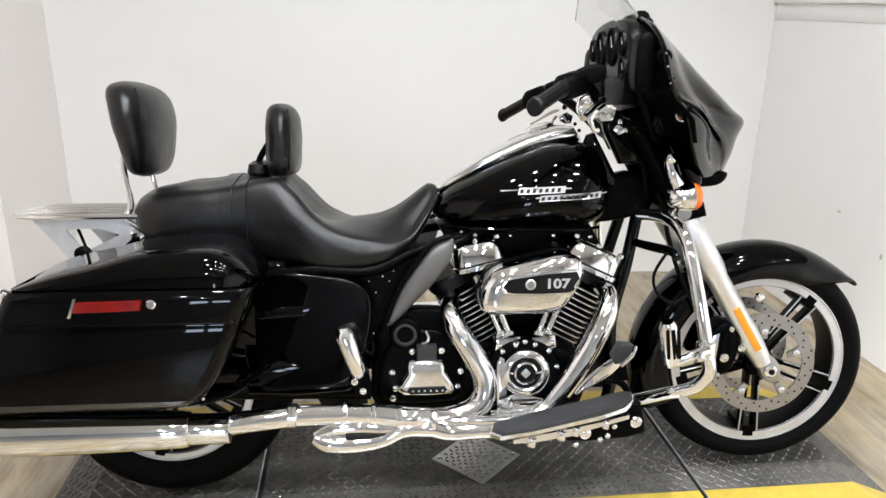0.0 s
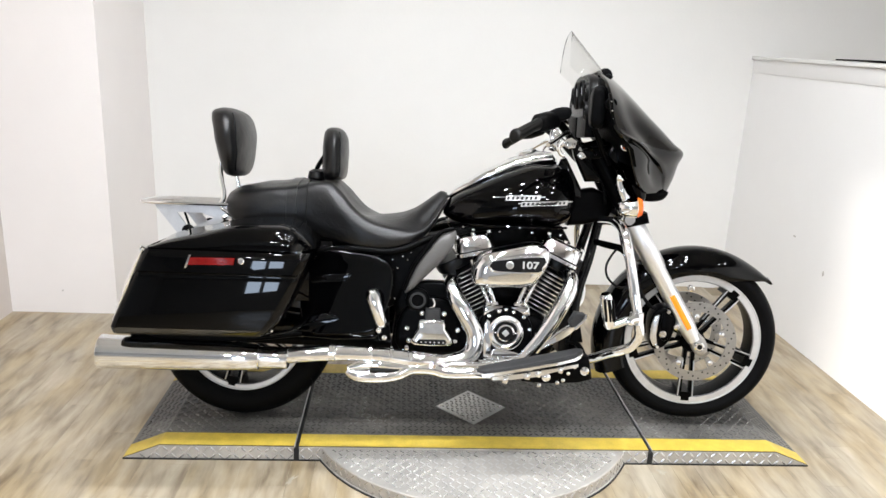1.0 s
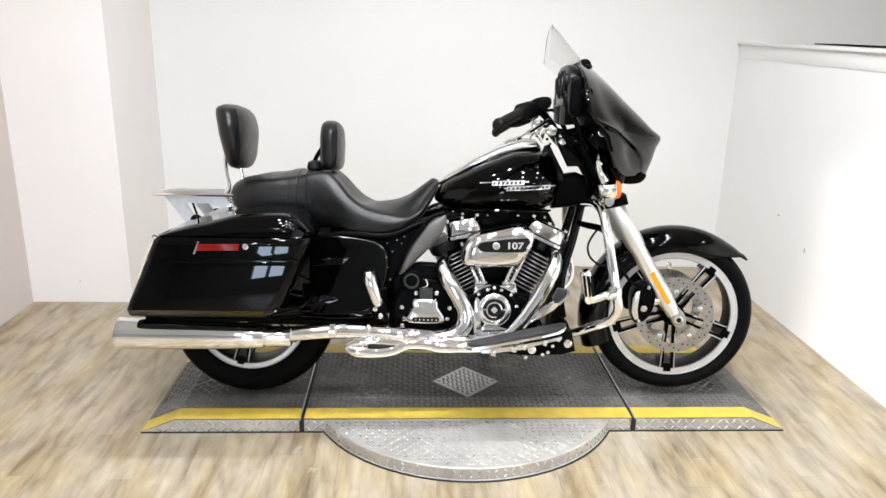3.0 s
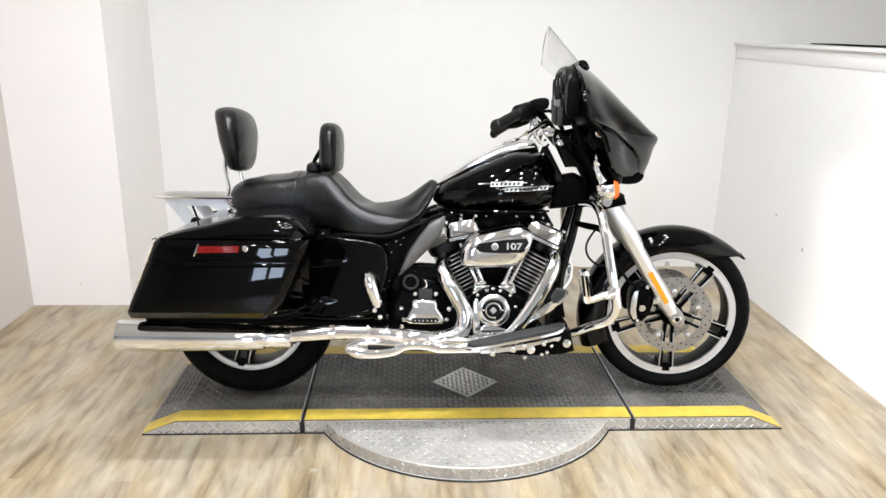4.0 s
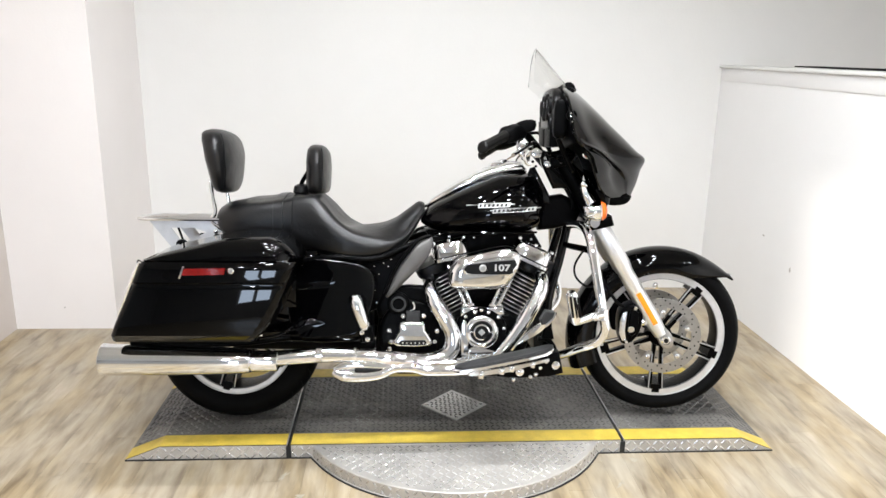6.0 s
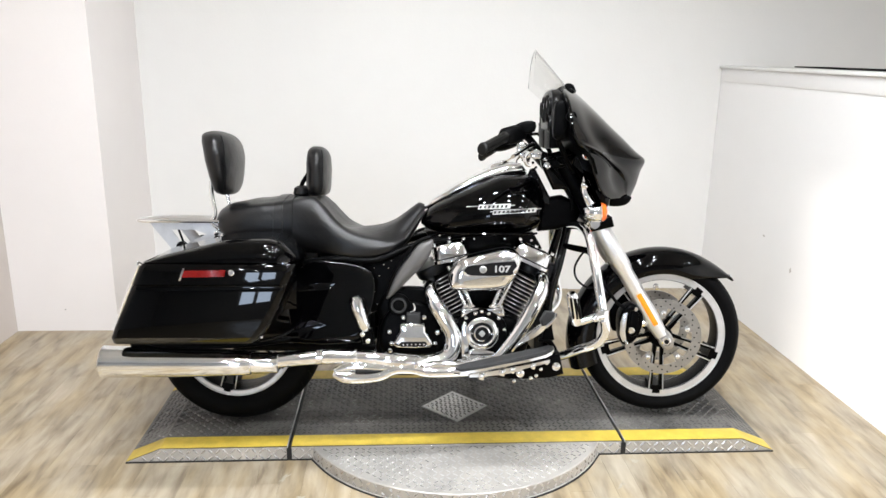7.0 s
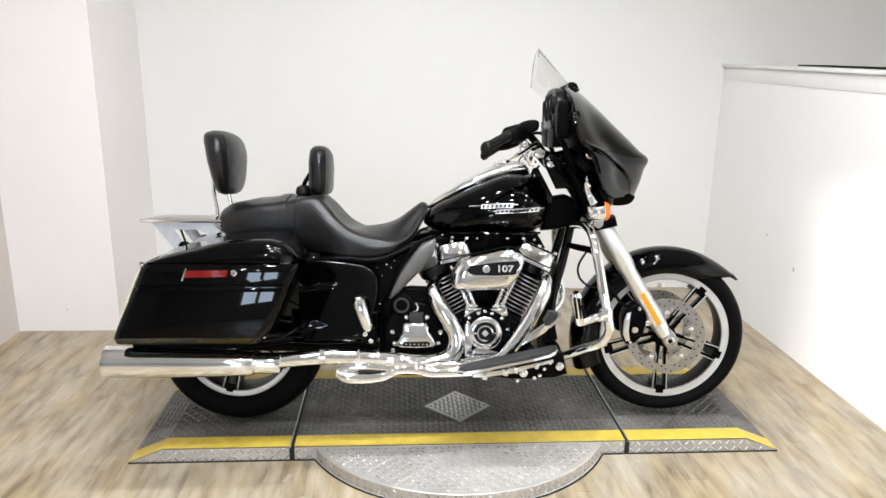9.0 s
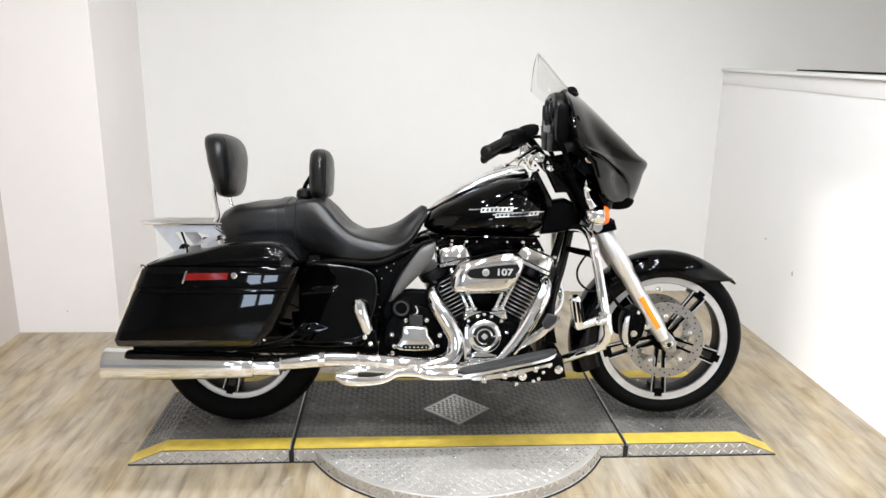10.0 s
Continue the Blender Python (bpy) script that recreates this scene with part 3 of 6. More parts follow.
for grow, z in ((0.006, 0.0), (0.006, 0.004), (0.0, 0.005), (0.0, STEP_Z - 0.003), (-0.003, STEP_Z)):
    rings.append([Vector((STEP_X + (x - STEP_X) * (1 + grow / STEP_R), min(-0.002, STEP_Y + (y - STEP_Y) * (1 + grow / STEP_R)), z)) for x, y in arc])
loft(rings, bm=bm)
step = part("round_step", bm, TREAD, platform, "half-round aluminium tread-plate step", angle=30)
def worn(x, y):
    """The trodden middle of the step, where the lugs are rubbed flat."""
    return ((x - STEP_X - 0.02) / 0.24) ** 2 + ((y + 0.13) / 0.12) ** 2 + 0.9 * noise.noise((x * 11, y * 11, 2)) + 0.8 * noise.noise((x * 60, y * 60, 5)) < 0.7


inside = lambda x, y: (x - STEP_X) ** 2 + (y - STEP_Y) ** 2 < (STEP_R - 0.02) ** 2
span = (STEP_X - 0.55, STEP_X + 0.55, -0.31, -0.006, 0.0225, lambda x: STEP_Z)
lug_part(list(grid_cells(*span, lambda x, y: inside(x, y) and not worn(x, y))), BRIGHT_LUG, step, "raised bright tread lugs", size=(0.0125, 0.0027), height=0.0015)
lug_part(list(grid_cells(*span, lambda x, y: inside(x, y) and worn(x, y))), PLATE_TREAD, step, "rubbed-down tread lugs", size=(0.0118, 0.0026), height=0.0013)
cells = []
for i, a in enumerate(np.linspace(-reach + 0.02, reach - 0.02, 44)):
    n = Vector((math.sin(a), -math.cos(a), 0))
    for j in range(2):
        cells.append((Vector((STEP_X, STEP_Y, 0.013 + 0.021 * j)) + n * STEP_R, math.radians(45 if (i + j) % 2 else -45), Vector((math.cos(a), math.sin(a), 0)), Vector((0, 0, 1)), n))
lug_part(cells, BRIGHT_LUG, step, "raised bright tread lugs", size=(0.011, 0.0034), height=0.0016)
part("base_edge", tube([(x * 1.012, min(-0.004, STEP_Y + (y - STEP_Y) * 1.014), 0.003) for x, y in arc[::4]], 0.003, 6, 3), SEAM, step, "dark edge strip on the floor")


# ---- motorcycle ----
# built upright at the origin: x ahead, y to its left, z up from the tyres' contact; it leans on its side stand
BIKE = pose(0.01, 0.22, DECK_Z - 0.001, -9.0, 0, -1.0)
bike = thing("motorcycle", "black touring motorcycle with chrome engine and hard saddlebags", "motorcycle", at=BIKE)
HEAD, AXIS = Vector((0.50, 0, 0.95)), Vector((-0.438, 0, 0.899))
STEER = Matrix.Translation(HEAD) @ Matrix.Rotation(radians(STEER_DEG), 4, AXIS) @ Matrix.Translation(-HEAD)
FX, FZ, RXL, AZ = 0.785, 0.327, -0.8125, 0.315


def steered(ob):
    ob.matrix_basis = STEER
    return ob


def tyre(cx, cz, r, half, rim_r, parent):
    prof = []
    for a in np.linspace(-90, 90, 15):
        s, c = math.sin(radians(a)), math.cos(radians(a))
        prof.append((r - (half * 0.62) * (1 - c ** 0.9 if c > 0 else 1), half * math.copysign(abs(s) ** 1.05, s)))
    side = [(rim_r + 0.022, half * 0.97), (rim_r + 0.006, half * 0.84), (rim_r - 0.004, half * 0.76)]
    profile = [(a, -b) for a, b in reversed(side)] + prof + side
    t = part("tyre", lathe(profile, (cx, 0, cz), n=96, cap=False), RUBBER, parent, "worn black road tyre")
    # tread grooves lie as thin dark wedges on the crown
    bm = bmesh.new()
    for i in range(34):
        for sgn in (-1, 1):
            a0 = 2 * math.pi * (i + (0.5 if sgn > 0 else 0)) / 34
            row = []
            for k in range(5):
                y = sgn * half * (0.22 + 0.16 * k)
                c = math.sqrt(max(0.0, 1 - (abs(y) / half) ** 1.9))
                rr = r - half * 0.62 * (1 - c ** 0.9) + 0.0006
                a = a0 + 0.035 * k
                w = 0.007 * (1 - 0.12 * k)
                row.append([Vector((cx + rr * math.cos(a + da), y, cz + rr * math.sin(a + da))) for da in (-w, w)])
            for p, q in zip(row, row[1:]):
                bm.faces.new([bm.verts.new(v) for v in (p[0], p[1], q[1], q[0])])
    tagged(part("tread_groove", bm, DARK, parent, "tread grooves", flat=True), kind="stuff")
    return t


def cast_wheel(name, cx, cz, r, half, rim_r, label, turn, spokes=5, lip=0.0185):
    hub = part(name, lathe([(0.012, -half * 1.05), (0.038, -half * 1.05), (0.044, -half * 0.9), (0.034, -half * 0.5), (0.034, half * 0.5), (0.044, half * 0.9), (0.038, half * 1.05), (0.012, half * 1.05)], (cx, 0, cz), n=32), WRINKLE, bike, label)
    tyre(cx, cz, r, half, rim_r, hub)
    w = half * 0.80
    part("rim", lathe([(rim_r - 0.002, -w), (rim_r + 0.004, -w * 0.97), (rim_r - 0.004, -w * 0.8), (rim_r - 0.016, -w * 0.4), (rim_r - 0.016, w * 0.4), (rim_r - 0.004, w * 0.8), (rim_r + 0.004, w), (rim_r - lip - 0.002, w), (rim_r - lip - 0.004, w * 0.7), (rim_r - lip - 0.006, 0), (rim_r - lip - 0.004, -w * 0.7), (rim_r - lip - 0.002, -w)], (cx, 0, cz), n=96, closed=True), WRINKLE, hub, "black cast rim")
    for side in (-1, 1):
        part("rim_lip", tube([(cx + (rim_r + 0.0005) * math.cos(a), side * (w + 0.002), cz + (rim_r + 0.0005) * math.sin(a)) for a in np.linspace(0, 2 * math.pi, 48, endpoint=False)], 0.0026, 8, 2, closed=True), MACHINED, hub, "thin bright rim lip")
        band = [(rim_r + 0.003, 0.0045), (rim_r + 0.001, 0.0), (rim_r - 0.008, 0.0), (rim_r - 0.009, 0.004)]
        part("rim_edge", lathe([(q, side * (w + 0.0012 - d)) for q, d in band], (cx, 0, cz), n=96, closed=True), MACHINED, hub, "bright machined rim edge")
        for k in range(spokes):
            gap = 0.066
            a0, a1 = 2 * math.pi * (k / spokes) + radians(turn) + gap, 2 * math.pi * ((k + 1) / spokes) + radians(turn) - gap
            y = side * (w + 0.0015)
            rows = []
            for a in np.linspace(a0, a1, 17):
                rows.append([Vector((cx + q * math.cos(a), y + d * -side, cz + q * math.sin(a))) for q, d in ((rim_r + 0.003, 0.004), (rim_r + 0.001, 0.0), (rim_r - lip, 0.0), (rim_r - lip - 0.003, 0.005))])
            part("rim_edge", loft(rows), MACHINED, hub, "bright machined rim edge")
    for k in range(spokes):
        a = 2 * math.pi * k / spokes + radians(turn)
        u, v = Vector((math.cos(a), 0, math.sin(a))), Vector((-math.sin(a), 0, math.cos(a)))
        c = Vector((cx, 0, cz))
        for s in (-1, 1):
            rings = []
            for q, off, hw, y in ((0.035, 0.013, 0.008, w * 0.75), (0.09, 0.015, 0.005, w * 0.8), (0.16, 0.018, 0.0045, w * 0.85), (rim_r - 0.02, 0.020, 0.006, w * 0.95)):
                p = c + u * q + v * (s * off)
                rings.append([p + v * du + Vector((0, dy, 0)) for du, dy in ((-hw, -y), (hw, -y), (hw * 1.05, -y + 0.004), (hw * 0.6, -y + 0.03), (-hw * 0.6, -y + 0.03), (-hw * 1.05, -y + 0.004))])
            part("spoke", loft(rings), WRINKLE, hub)
            p0, p1 = c + u * 0.08 + v * (s * 0.0195), c + u * (rim_r - 0.024) + v * (s * 0.0265)
            part("spoke_edge", rod(p0 + Vector((0, -w * 0.8, 0)), p1 + Vector((0, -w * 0.95, 0)), 0.0022, 6), MACHINED, hub, "bright machined spoke edge")
        p = c + u * (rim_r - 0.013)
        bm = bmesh.new()
        loft([[p + u * dx + v * dv + Vector((0, y, 0)) for dx, dv in ((-0.028, -0.021), (0.003, -0.018), (0.003, 0.018), (-0.028, 0.021))] for y in (-w - 0.001, w + 0.001)], bm=bm)
        part("spoke_foot", bm, WRINKLE, hub, flat=True)
    return hub


def brake_disc(cx, cz, y, parent, turn=20.0):
    d = part("brake_disc", lathe([(0.110, 0), (0.144, 0), (0.144, 0.005), (0.110, 0.005)], (cx, y, cz), n=72, closed=True), STEEL, parent, "drilled steel brake disc")
    verts = bmesh.new()
    for i in range(45):
        a = 2 * math.pi * i / 45
        q = (0.117, 0.127, 0.137)[i % 3]
        lathe([(0.0032, -0.0006), (0.0026, -0.0007)], (cx + q * math.cos(a), y, cz + q * math.sin(a)), n=8, bm=verts)
    tagged(part("disc_hole", verts, DARK, parent, "drilled cooling holes", flat=True), kind="stuff")
    for k in range(5):
        a = 2 * math.pi * k / 5 + radians(turn)
        u, v = Vector((math.cos(a), 0, math.sin(a))), Vector((-math.sin(a), 0, math.cos(a)))
        c = Vector((cx, y, cz))
        bm = loft([[c + u * q + v * s + Vector((0, yy, 0)) for q, s in ((0.072, -0.008), (0.088, -0.010), (0.108, -0.016), (0.115, -0.013), (0.115, 0.013), (0.108, 0.016), (0.088, 0.010), (0.072, 0.008))] for yy in (-0.003, 0.004)])
        part("disc_carrier", bm, STEEL, parent, "steel disc carrier arm", flat=True)
        p = c + u * 0.094
        part("bolt", lathe([(0.009, 0), (0.009, -0.005), (0.005, -0.007)], (p.x, y - 0.003, p.z), n=12), SATIN, parent)
    return d


front_wheel = steered(cast_wheel("front_wheel", FX, FZ, 0.306, 0.064, 0.239, "five split-spoke black cast wheel with bright rim edge", -19.5, lip=0.0215))
for y in (-0.088, 0.083):
    brake_disc(FX, FZ + 0.004, y, front_wheel)
rear_wheel = cast_wheel("rear_wheel", RXL, AZ, 0.31, 0.09, 0.208, "five split-spoke black cast wheel with bright rim edge", -30, lip=0.016)

# front fender
bm, rings = bmesh.new(), []
for a in np.linspace(204, 38.5, 52):
    ar = radians(a)
    r = ease(a, (38.5, 60, 100, 150, 204), (0.346, 0.337, 0.335, 0.341, 0.362))
    edge_r = min(r - 0.004, max(0.246, 0.228 / max(0.05, math.sin(ar)) if a < 90 else 0.246, ease(a, (120, 204), (0.246, 0.262))))
    hw = 0.088 * ease(a, (38.5, 52, 75, 110, 204), (0.35, 0.78, 0.98, 1.0, 0.98))
    c, s = math.cos(ar), math.sin(ar)
    row = []
    for t in np.linspace(-1, 1, 25):
        k = abs(t)
        if k < 0.55:
            q = k / 0.55
            y, rr = hw * math.sin(q * math.pi / 2) * 0.97, r - (hw * 0.62) * (1 - math.cos(q * math.pi / 2)) * min(1.0, (r - edge_r) / 0.06)
        else:
            q = (k - 0.55) / 0.45
            r0 = r - (hw * 0.62) * min(1.0, (r - edge_r) / 0.06)
            y, rr = hw * (0.97 + 0.03 * math.sin(q * math.pi)), r0 + (edge_r - r0) * q
        row.append(Vector((FX + rr * c, math.copysign(y, t), FZ + rr * s)))
    back = [Vector((FX + (p.x - FX) * 0.988, p.y * 0.95, FZ + (p.z - FZ) * 0.988)) for p in reversed(row)]
    rings.append(row + back)
loft(rings, bm=bm)
front_fender = steered(part("front_fender", bm, PAINT, bike, "gloss black deep-skirted front fender", angle=50))
part("fender_tip", tube([(FX + 0.253, -0.028, FZ + 0.229), (FX + 0.268, 0.0, FZ + 0.227), (FX + 0.253, 0.028, FZ + 0.229)], 0.004, 8), CHROME, front_fender, "bright fender tip")


# fork
def fork_leg(sign):
    y = sign * 0.118
    top, mid, low = Vector((0.385, y, 0.985)), Vector((0.560, y, 0.695)), Vector((0.772, y, 0.345))
    leg = steered(part("fork_leg", rod(top, mid, 0.029, 24), WRINKLE, bike, "black upper fork tube"))
    d = (low - mid).normalized()
    part("fork_slider", tube([mid - d * 0.05, mid - d * 0.045, mid + d * 0.12, mid + d * 0.13, low - d * 0.06, low], [0.029, 0.032, 0.032, 0.0285, 0.030, 0.024], 24, 1), FORK_ALLOY, leg, "silver fork slider")
    cover0, cover1 = top + d * 0.10, mid - d * 0.055
    part("slider_shroud", tube([mid - d * 0.075, mid - d * 0.07, mid + d * 0.105, mid + d * 0.11], [0.031, 0.0345, 0.0345, 0.032], 24, 1), FORK_ALLOY, leg, "wide silver upper slider cover")
    part("fork_cover", tube([cover0, cover0 + d * 0.01, cover1 - d * 0.005, cover1], [0.026, 0.031, 0.033, 0.029], 24, 1), WRINKLE, leg, "black fork cover")
    part("axle_socket", lathe([(0.0085, 0.0), (0.0085, 0.0008), (0.0, 0.001)], (FX, y + sign * 0.0312, FZ + 0.002), (0, sign, 0), 6), DARK, leg, "black hexagon socket")
    part("axle_clamp", slab([(0.750, 0.365), (0.782, 0.374), (0.812, 0.342), (0.815, 0.305), (0.795, 0.293), (0.770, 0.308)], y - 0.018, y + 0.018, 0.006, 3, smooth=3), STEEL, leg, "cast axle clamp")
    part("axle_nut", lathe([(0.0, 0.0), (0.017, 0.0), (0.017, 0.008), (0.013, 0.012), (0.009, 0.012), (0.008, 0.004)], (FX, y + sign * 0.019, FZ + 0.002), (0, sign, 0), 20), CHROME, leg, "chrome axle nut")
    a, b = mid + d * 0.222, mid + d * 0.355
    n = Vector((0, sign, 0))
    w = d.cross(n).normalized()
    o = n * 0.0290
    rows = [[p + o * k + w * (s * 0.0095) for k, s in ((0.9, -1), (1.12, -1), (1.16, -0.7), (1.16, 0.7), (1.12, 1), (0.9, 1))] for p in (a, a + d * 0.008, b - d * 0.008, b)]
    part("reflector", loft(rows), AMBER, leg, "long amber side reflector")
    return leg


for sign in (-1, 1):
    fork_leg(sign)
for z0, x0 in ((0.985, 0.39), (0.76, 0.525)):
    steered(part("fork_clamp", slab([(x0 - 0.045, z0 - 0.03), (x0 + 0.05, z0 - 0.005), (x0 + 0.04, z0 + 0.03), (x0 - 0.055, z0 + 0.008)], -0.16, 0.16, 0.006), WRINKLE, bike, "black fork clamp"))
for sign in (-1, 1):
    c = steered(part("brake_caliper", slab([(0.612, 0.37), (0.615, 0.424), (0.638, 0.455), (0.672, 0.462), (0.70, 0.43), (0.692, 0.362), (0.664, 0.318), (0.626, 0.312)], sign * 0.138, sign * 0.06, 0.010, 3, smooth=3), WRINKLE, bike, "black four-piston brake caliper"))
    part("caliper_face", slab([(0.613, 0.35), (0.614, 0.398), (0.624, 0.43), (0.640, 0.436), (0.637, 0.40), (0.634, 0.362), (0.640, 0.326), (0.626, 0.322)], sign * 0.1425, sign * 0.136, 0.002, 2), SATIN, c, "silver caliper badge face")
    part("caliper_bridge", slab([(0.648, 0.35), (0.650, 0.44), (0.682, 0.432), (0.676, 0.352)], sign * 0.146, sign * 0.13, 0.006, 2, smooth=2), WRINKLE, c, "raised black caliper bridge")
    for bx, bz, br in ((0.655, 0.368, 0.0125), (0.668, 0.448, 0.008), (0.64, 0.322, 0.007)):
        part("bolt", lathe([(br, 0), (br, 0.007), (br * 0.75, 0.010), (br * 0.45, 0.010), (br * 0.4, 0.006)], (bx, sign * 0.141, bz), (0, sign, 0), 14), CHROME, c)
for hx, hz in ((0.672, 0.512), (0.688, 0.488), (0.742, 0.532), (0.705, 0.392)):
    steered(part("bolt", lathe([(0.011, 0), (0.011, -0.014), (0.006, -0.018)], (hx, -0.122, hz), n=12), CHROME, bike))
steered(part("brake_hose", tube([(0.47, -0.10, 0.80), (0.50, -0.125, 0.66), (0.545, -0.13, 0.55), (0.60, -0.125, 0.47), (0.63, -0.12, 0.45)], 0.006, 8), RUBBER, bike, "black brake hose"))
part("wire_loom", tube([(0.455, -0.19, 0.668), (0.432, -0.20, 0.650), (0.410, -0.20, 0.608), (0.414, -0.20, 0.570), (0.440, -0.195, 0.542), (0.475, -0.18, 0.528), (0.52, -0.15, 0.54)], 0.004, 8), RUBBER, bike, "thin black wire loop")

# fairing: rows from its top edge to its chin, with centre line and rear edge
ROWS_F = (  # centre x, centre z, edge x, edge half-width, edge z
    (0.400, 1.262, 0.380, 0.170, 1.235),
    (0.455, 1.222, 0.378, 0.290, 1.205),
    (0.520, 1.165, 0.385, 0.362, 1.150),
    (0.574, 1.115, 0.392, 0.380, 1.094),
    (0.624, 1.070, 0.412, 0.372, 1.053),
    (0.674, 1.022, 0.452, 0.352, 1.020),
    (0.710, 0.990, 0.470, 0.325, 0.974),
    (0.694, 0.948, 0.490, 0.300, 0.925),
    (0.680, 0.900, 0.516, 0.262, 0.885),
    (0.662, 0.856, 0.552, 0.190, 0.857),
)
fr = []
for i in np.linspace(0, len(ROWS_F) - 1, 96):
    k = min(int(i), len(ROWS_F) - 2)
    p = [np.array(ROWS_F[min(max(j, 0), len(ROWS_F) - 1)]) for j in (k - 1, k, k + 1, k + 2)]
    t = i - k
    fr.append(0.5 * (2 * p[1] + (p[2] - p[0]) * t + (2 * p[0] - 5 * p[1] + 4 * p[2] - p[3]) * t * t + (3 * p[1] - p[0] - 3 * p[2] + p[3]) * t ** 3))


def shell(row, s, shrink=0.0):
    cx, cz, ex, ew, ez = row
    a = abs(s) * math.pi / 2
    y = (ew - shrink) * s * (1 + 0.05 * math.sin(2 * a))
    f = 0.975 * (1 - ((s * s + 0.04) ** 0.54 - 0.176) / 0.845) if abs(s) < 0.998 else 0.0
    dent = 0.026 * math.exp(-((abs(s) - 0.60) / 0.19) ** 2) * ease(cz, (0.865, 0.91, 0.975, 1.05, 1.14, 1.20), (0.0, 0.6, 1.0, 0.7, 0.3, 0.0))
    # a fold runs from the rear edge to the nose; the nacelle below it is set in
    fold = ease(ez, (0.90, 0.935, 0.974, 1.02, 1.05), (0.42, 0.50, 0.64, 0.84, 1.0))
    under = min(1.0, max(0.0, (abs(s) - fold) / 0.055))
    y *= 1 - 0.06 * math.sin(under * math.pi / 2) * ease(ez, (0.857, 0.89, 1.03, 1.05), (0.25, 0.8, 1.0, 0.0)) + 0.028 * math.exp(-((abs(s) - fold + 0.03) / 0.04) ** 2) * ease(ez, (0.90, 0.95, 1.04, 1.07), (0.2, 1.0, 1.0, 0.0))
    return Vector((ex + (cx - ex) * f - dent - shrink, y, ez + (cz - ez) * f))


S = np.linspace(-1, 1, 145)
bm = bmesh.new()
loft([[shell(r, s) for s in S] + [shell(r, s, 0.006) for s in reversed(S)] for r in fr], bm=bm)
fairing = steered(part("fairing", bm, PAINT, bike, "gloss black wide wing-shaped front fairing", angle=60))
edge = [shell(r, -1.0) for r in fr]
for sgn in (-1, 1):
    part("fairing_lip", tube([Vector((p.x - 0.004, sgn * abs(p.y), p.z)) for p in edge[::10]], 0.006, 8, 4), PAINT, fairing, "rounded rear lip")
    for k in (3, 6, 10, 14, 18, 22, 27, 32, 36):
        p = edge[k]
        part("screw", lathe([(0.0024, 0), (0.0024, 0.0015), (0.001, 0.0024)], (p.x - 0.004, sgn * (abs(p.y) + 0.004), p.z), (-0.2, sgn, 0), 10), CHROME, fairing)

# inner fairing: dash, vents and speaker pods
rings = []
for r in fr[::6]:
    cx, cz, ex, ew, ez = r
    if ez < 0.95:
        continue
    row = []
    for s in np.linspace(-1, 1, 21):
        row.append(Vector((ex - 0.010 - 0.03 * (1 - s * s) ** 0.5, (ew - 0.012) * s, ez + (cz - ez) * (1 - s * s) * 0.8 - 0.012)))
    rings.append(row + [p + Vector((0.006, 0, 0)) for p in reversed(row)])
inner = part("inner_fairing", loft(rings), PLASTIC, bike, "matt black dash panel behind the fairing", angle=50)
inner.matrix_basis = STEER @ Matrix.Translation((0.014, 0, 0))
TURN = Matrix.Rotation(radians(90), 4, "Z")


def facing_rider(outline, x0, x1, bevel, seg=3, smooth=0):
    """A plate whose (y, z) outline looks back along x."""
    bm = slab(outline, -x1, -x0, bevel, seg, smooth=smooth)
    bm.transform(TURN)
    return bm


dash = part("dash_panel", facing_rider([(-0.225, 1.085), (-0.25, 1.13), (-0.235, 1.20), (-0.16, 1.236), (0.0, 1.246), (0.16, 1.236), (0.235, 1.20), (0.25, 1.13), (0.225, 1.085), (0.0, 1.075)], 0.318, 0.352, 0.010, 3, 3), DASH, inner, "dark grey dash panel with round gauges")
for y, z, r in ((-0.188, 1.178, 0.028), (-0.082, 1.176, 0.046), (0.05, 1.176, 0.046), (0.16, 1.178, 0.028), (-0.205, 1.118, 0.026)):
    part("gauge_hood", lathe([(r + 0.004, 0.0), (r + 0.003, -0.010), (r + 0.0015, -0.011), (r, -0.010), (r - 0.001, 0.0)], (0.319, y, z), (1, 0, 0), 28, cap=False), DASH, dash, "grey gauge hood")
    part("gauge", lathe([(r, -0.002), (r * 0.8, -0.0015), (0.0, -0.001)], (0.3165, y, z), (1, 0, 0), 28), GAUGE_BLACK, dash, "round black gauge")
    part("gauge_needle", facing_rider([(y - 0.0015, z - 0.002), (y + 0.0015, z - 0.002), (y + r * 0.4, z + r * 0.55), (y + r * 0.4 - 0.001, z + r * 0.55)], 0.312, 0.3135, 0.0002, 1), SILVER_PAINT, dash, "thin pale gauge needle")
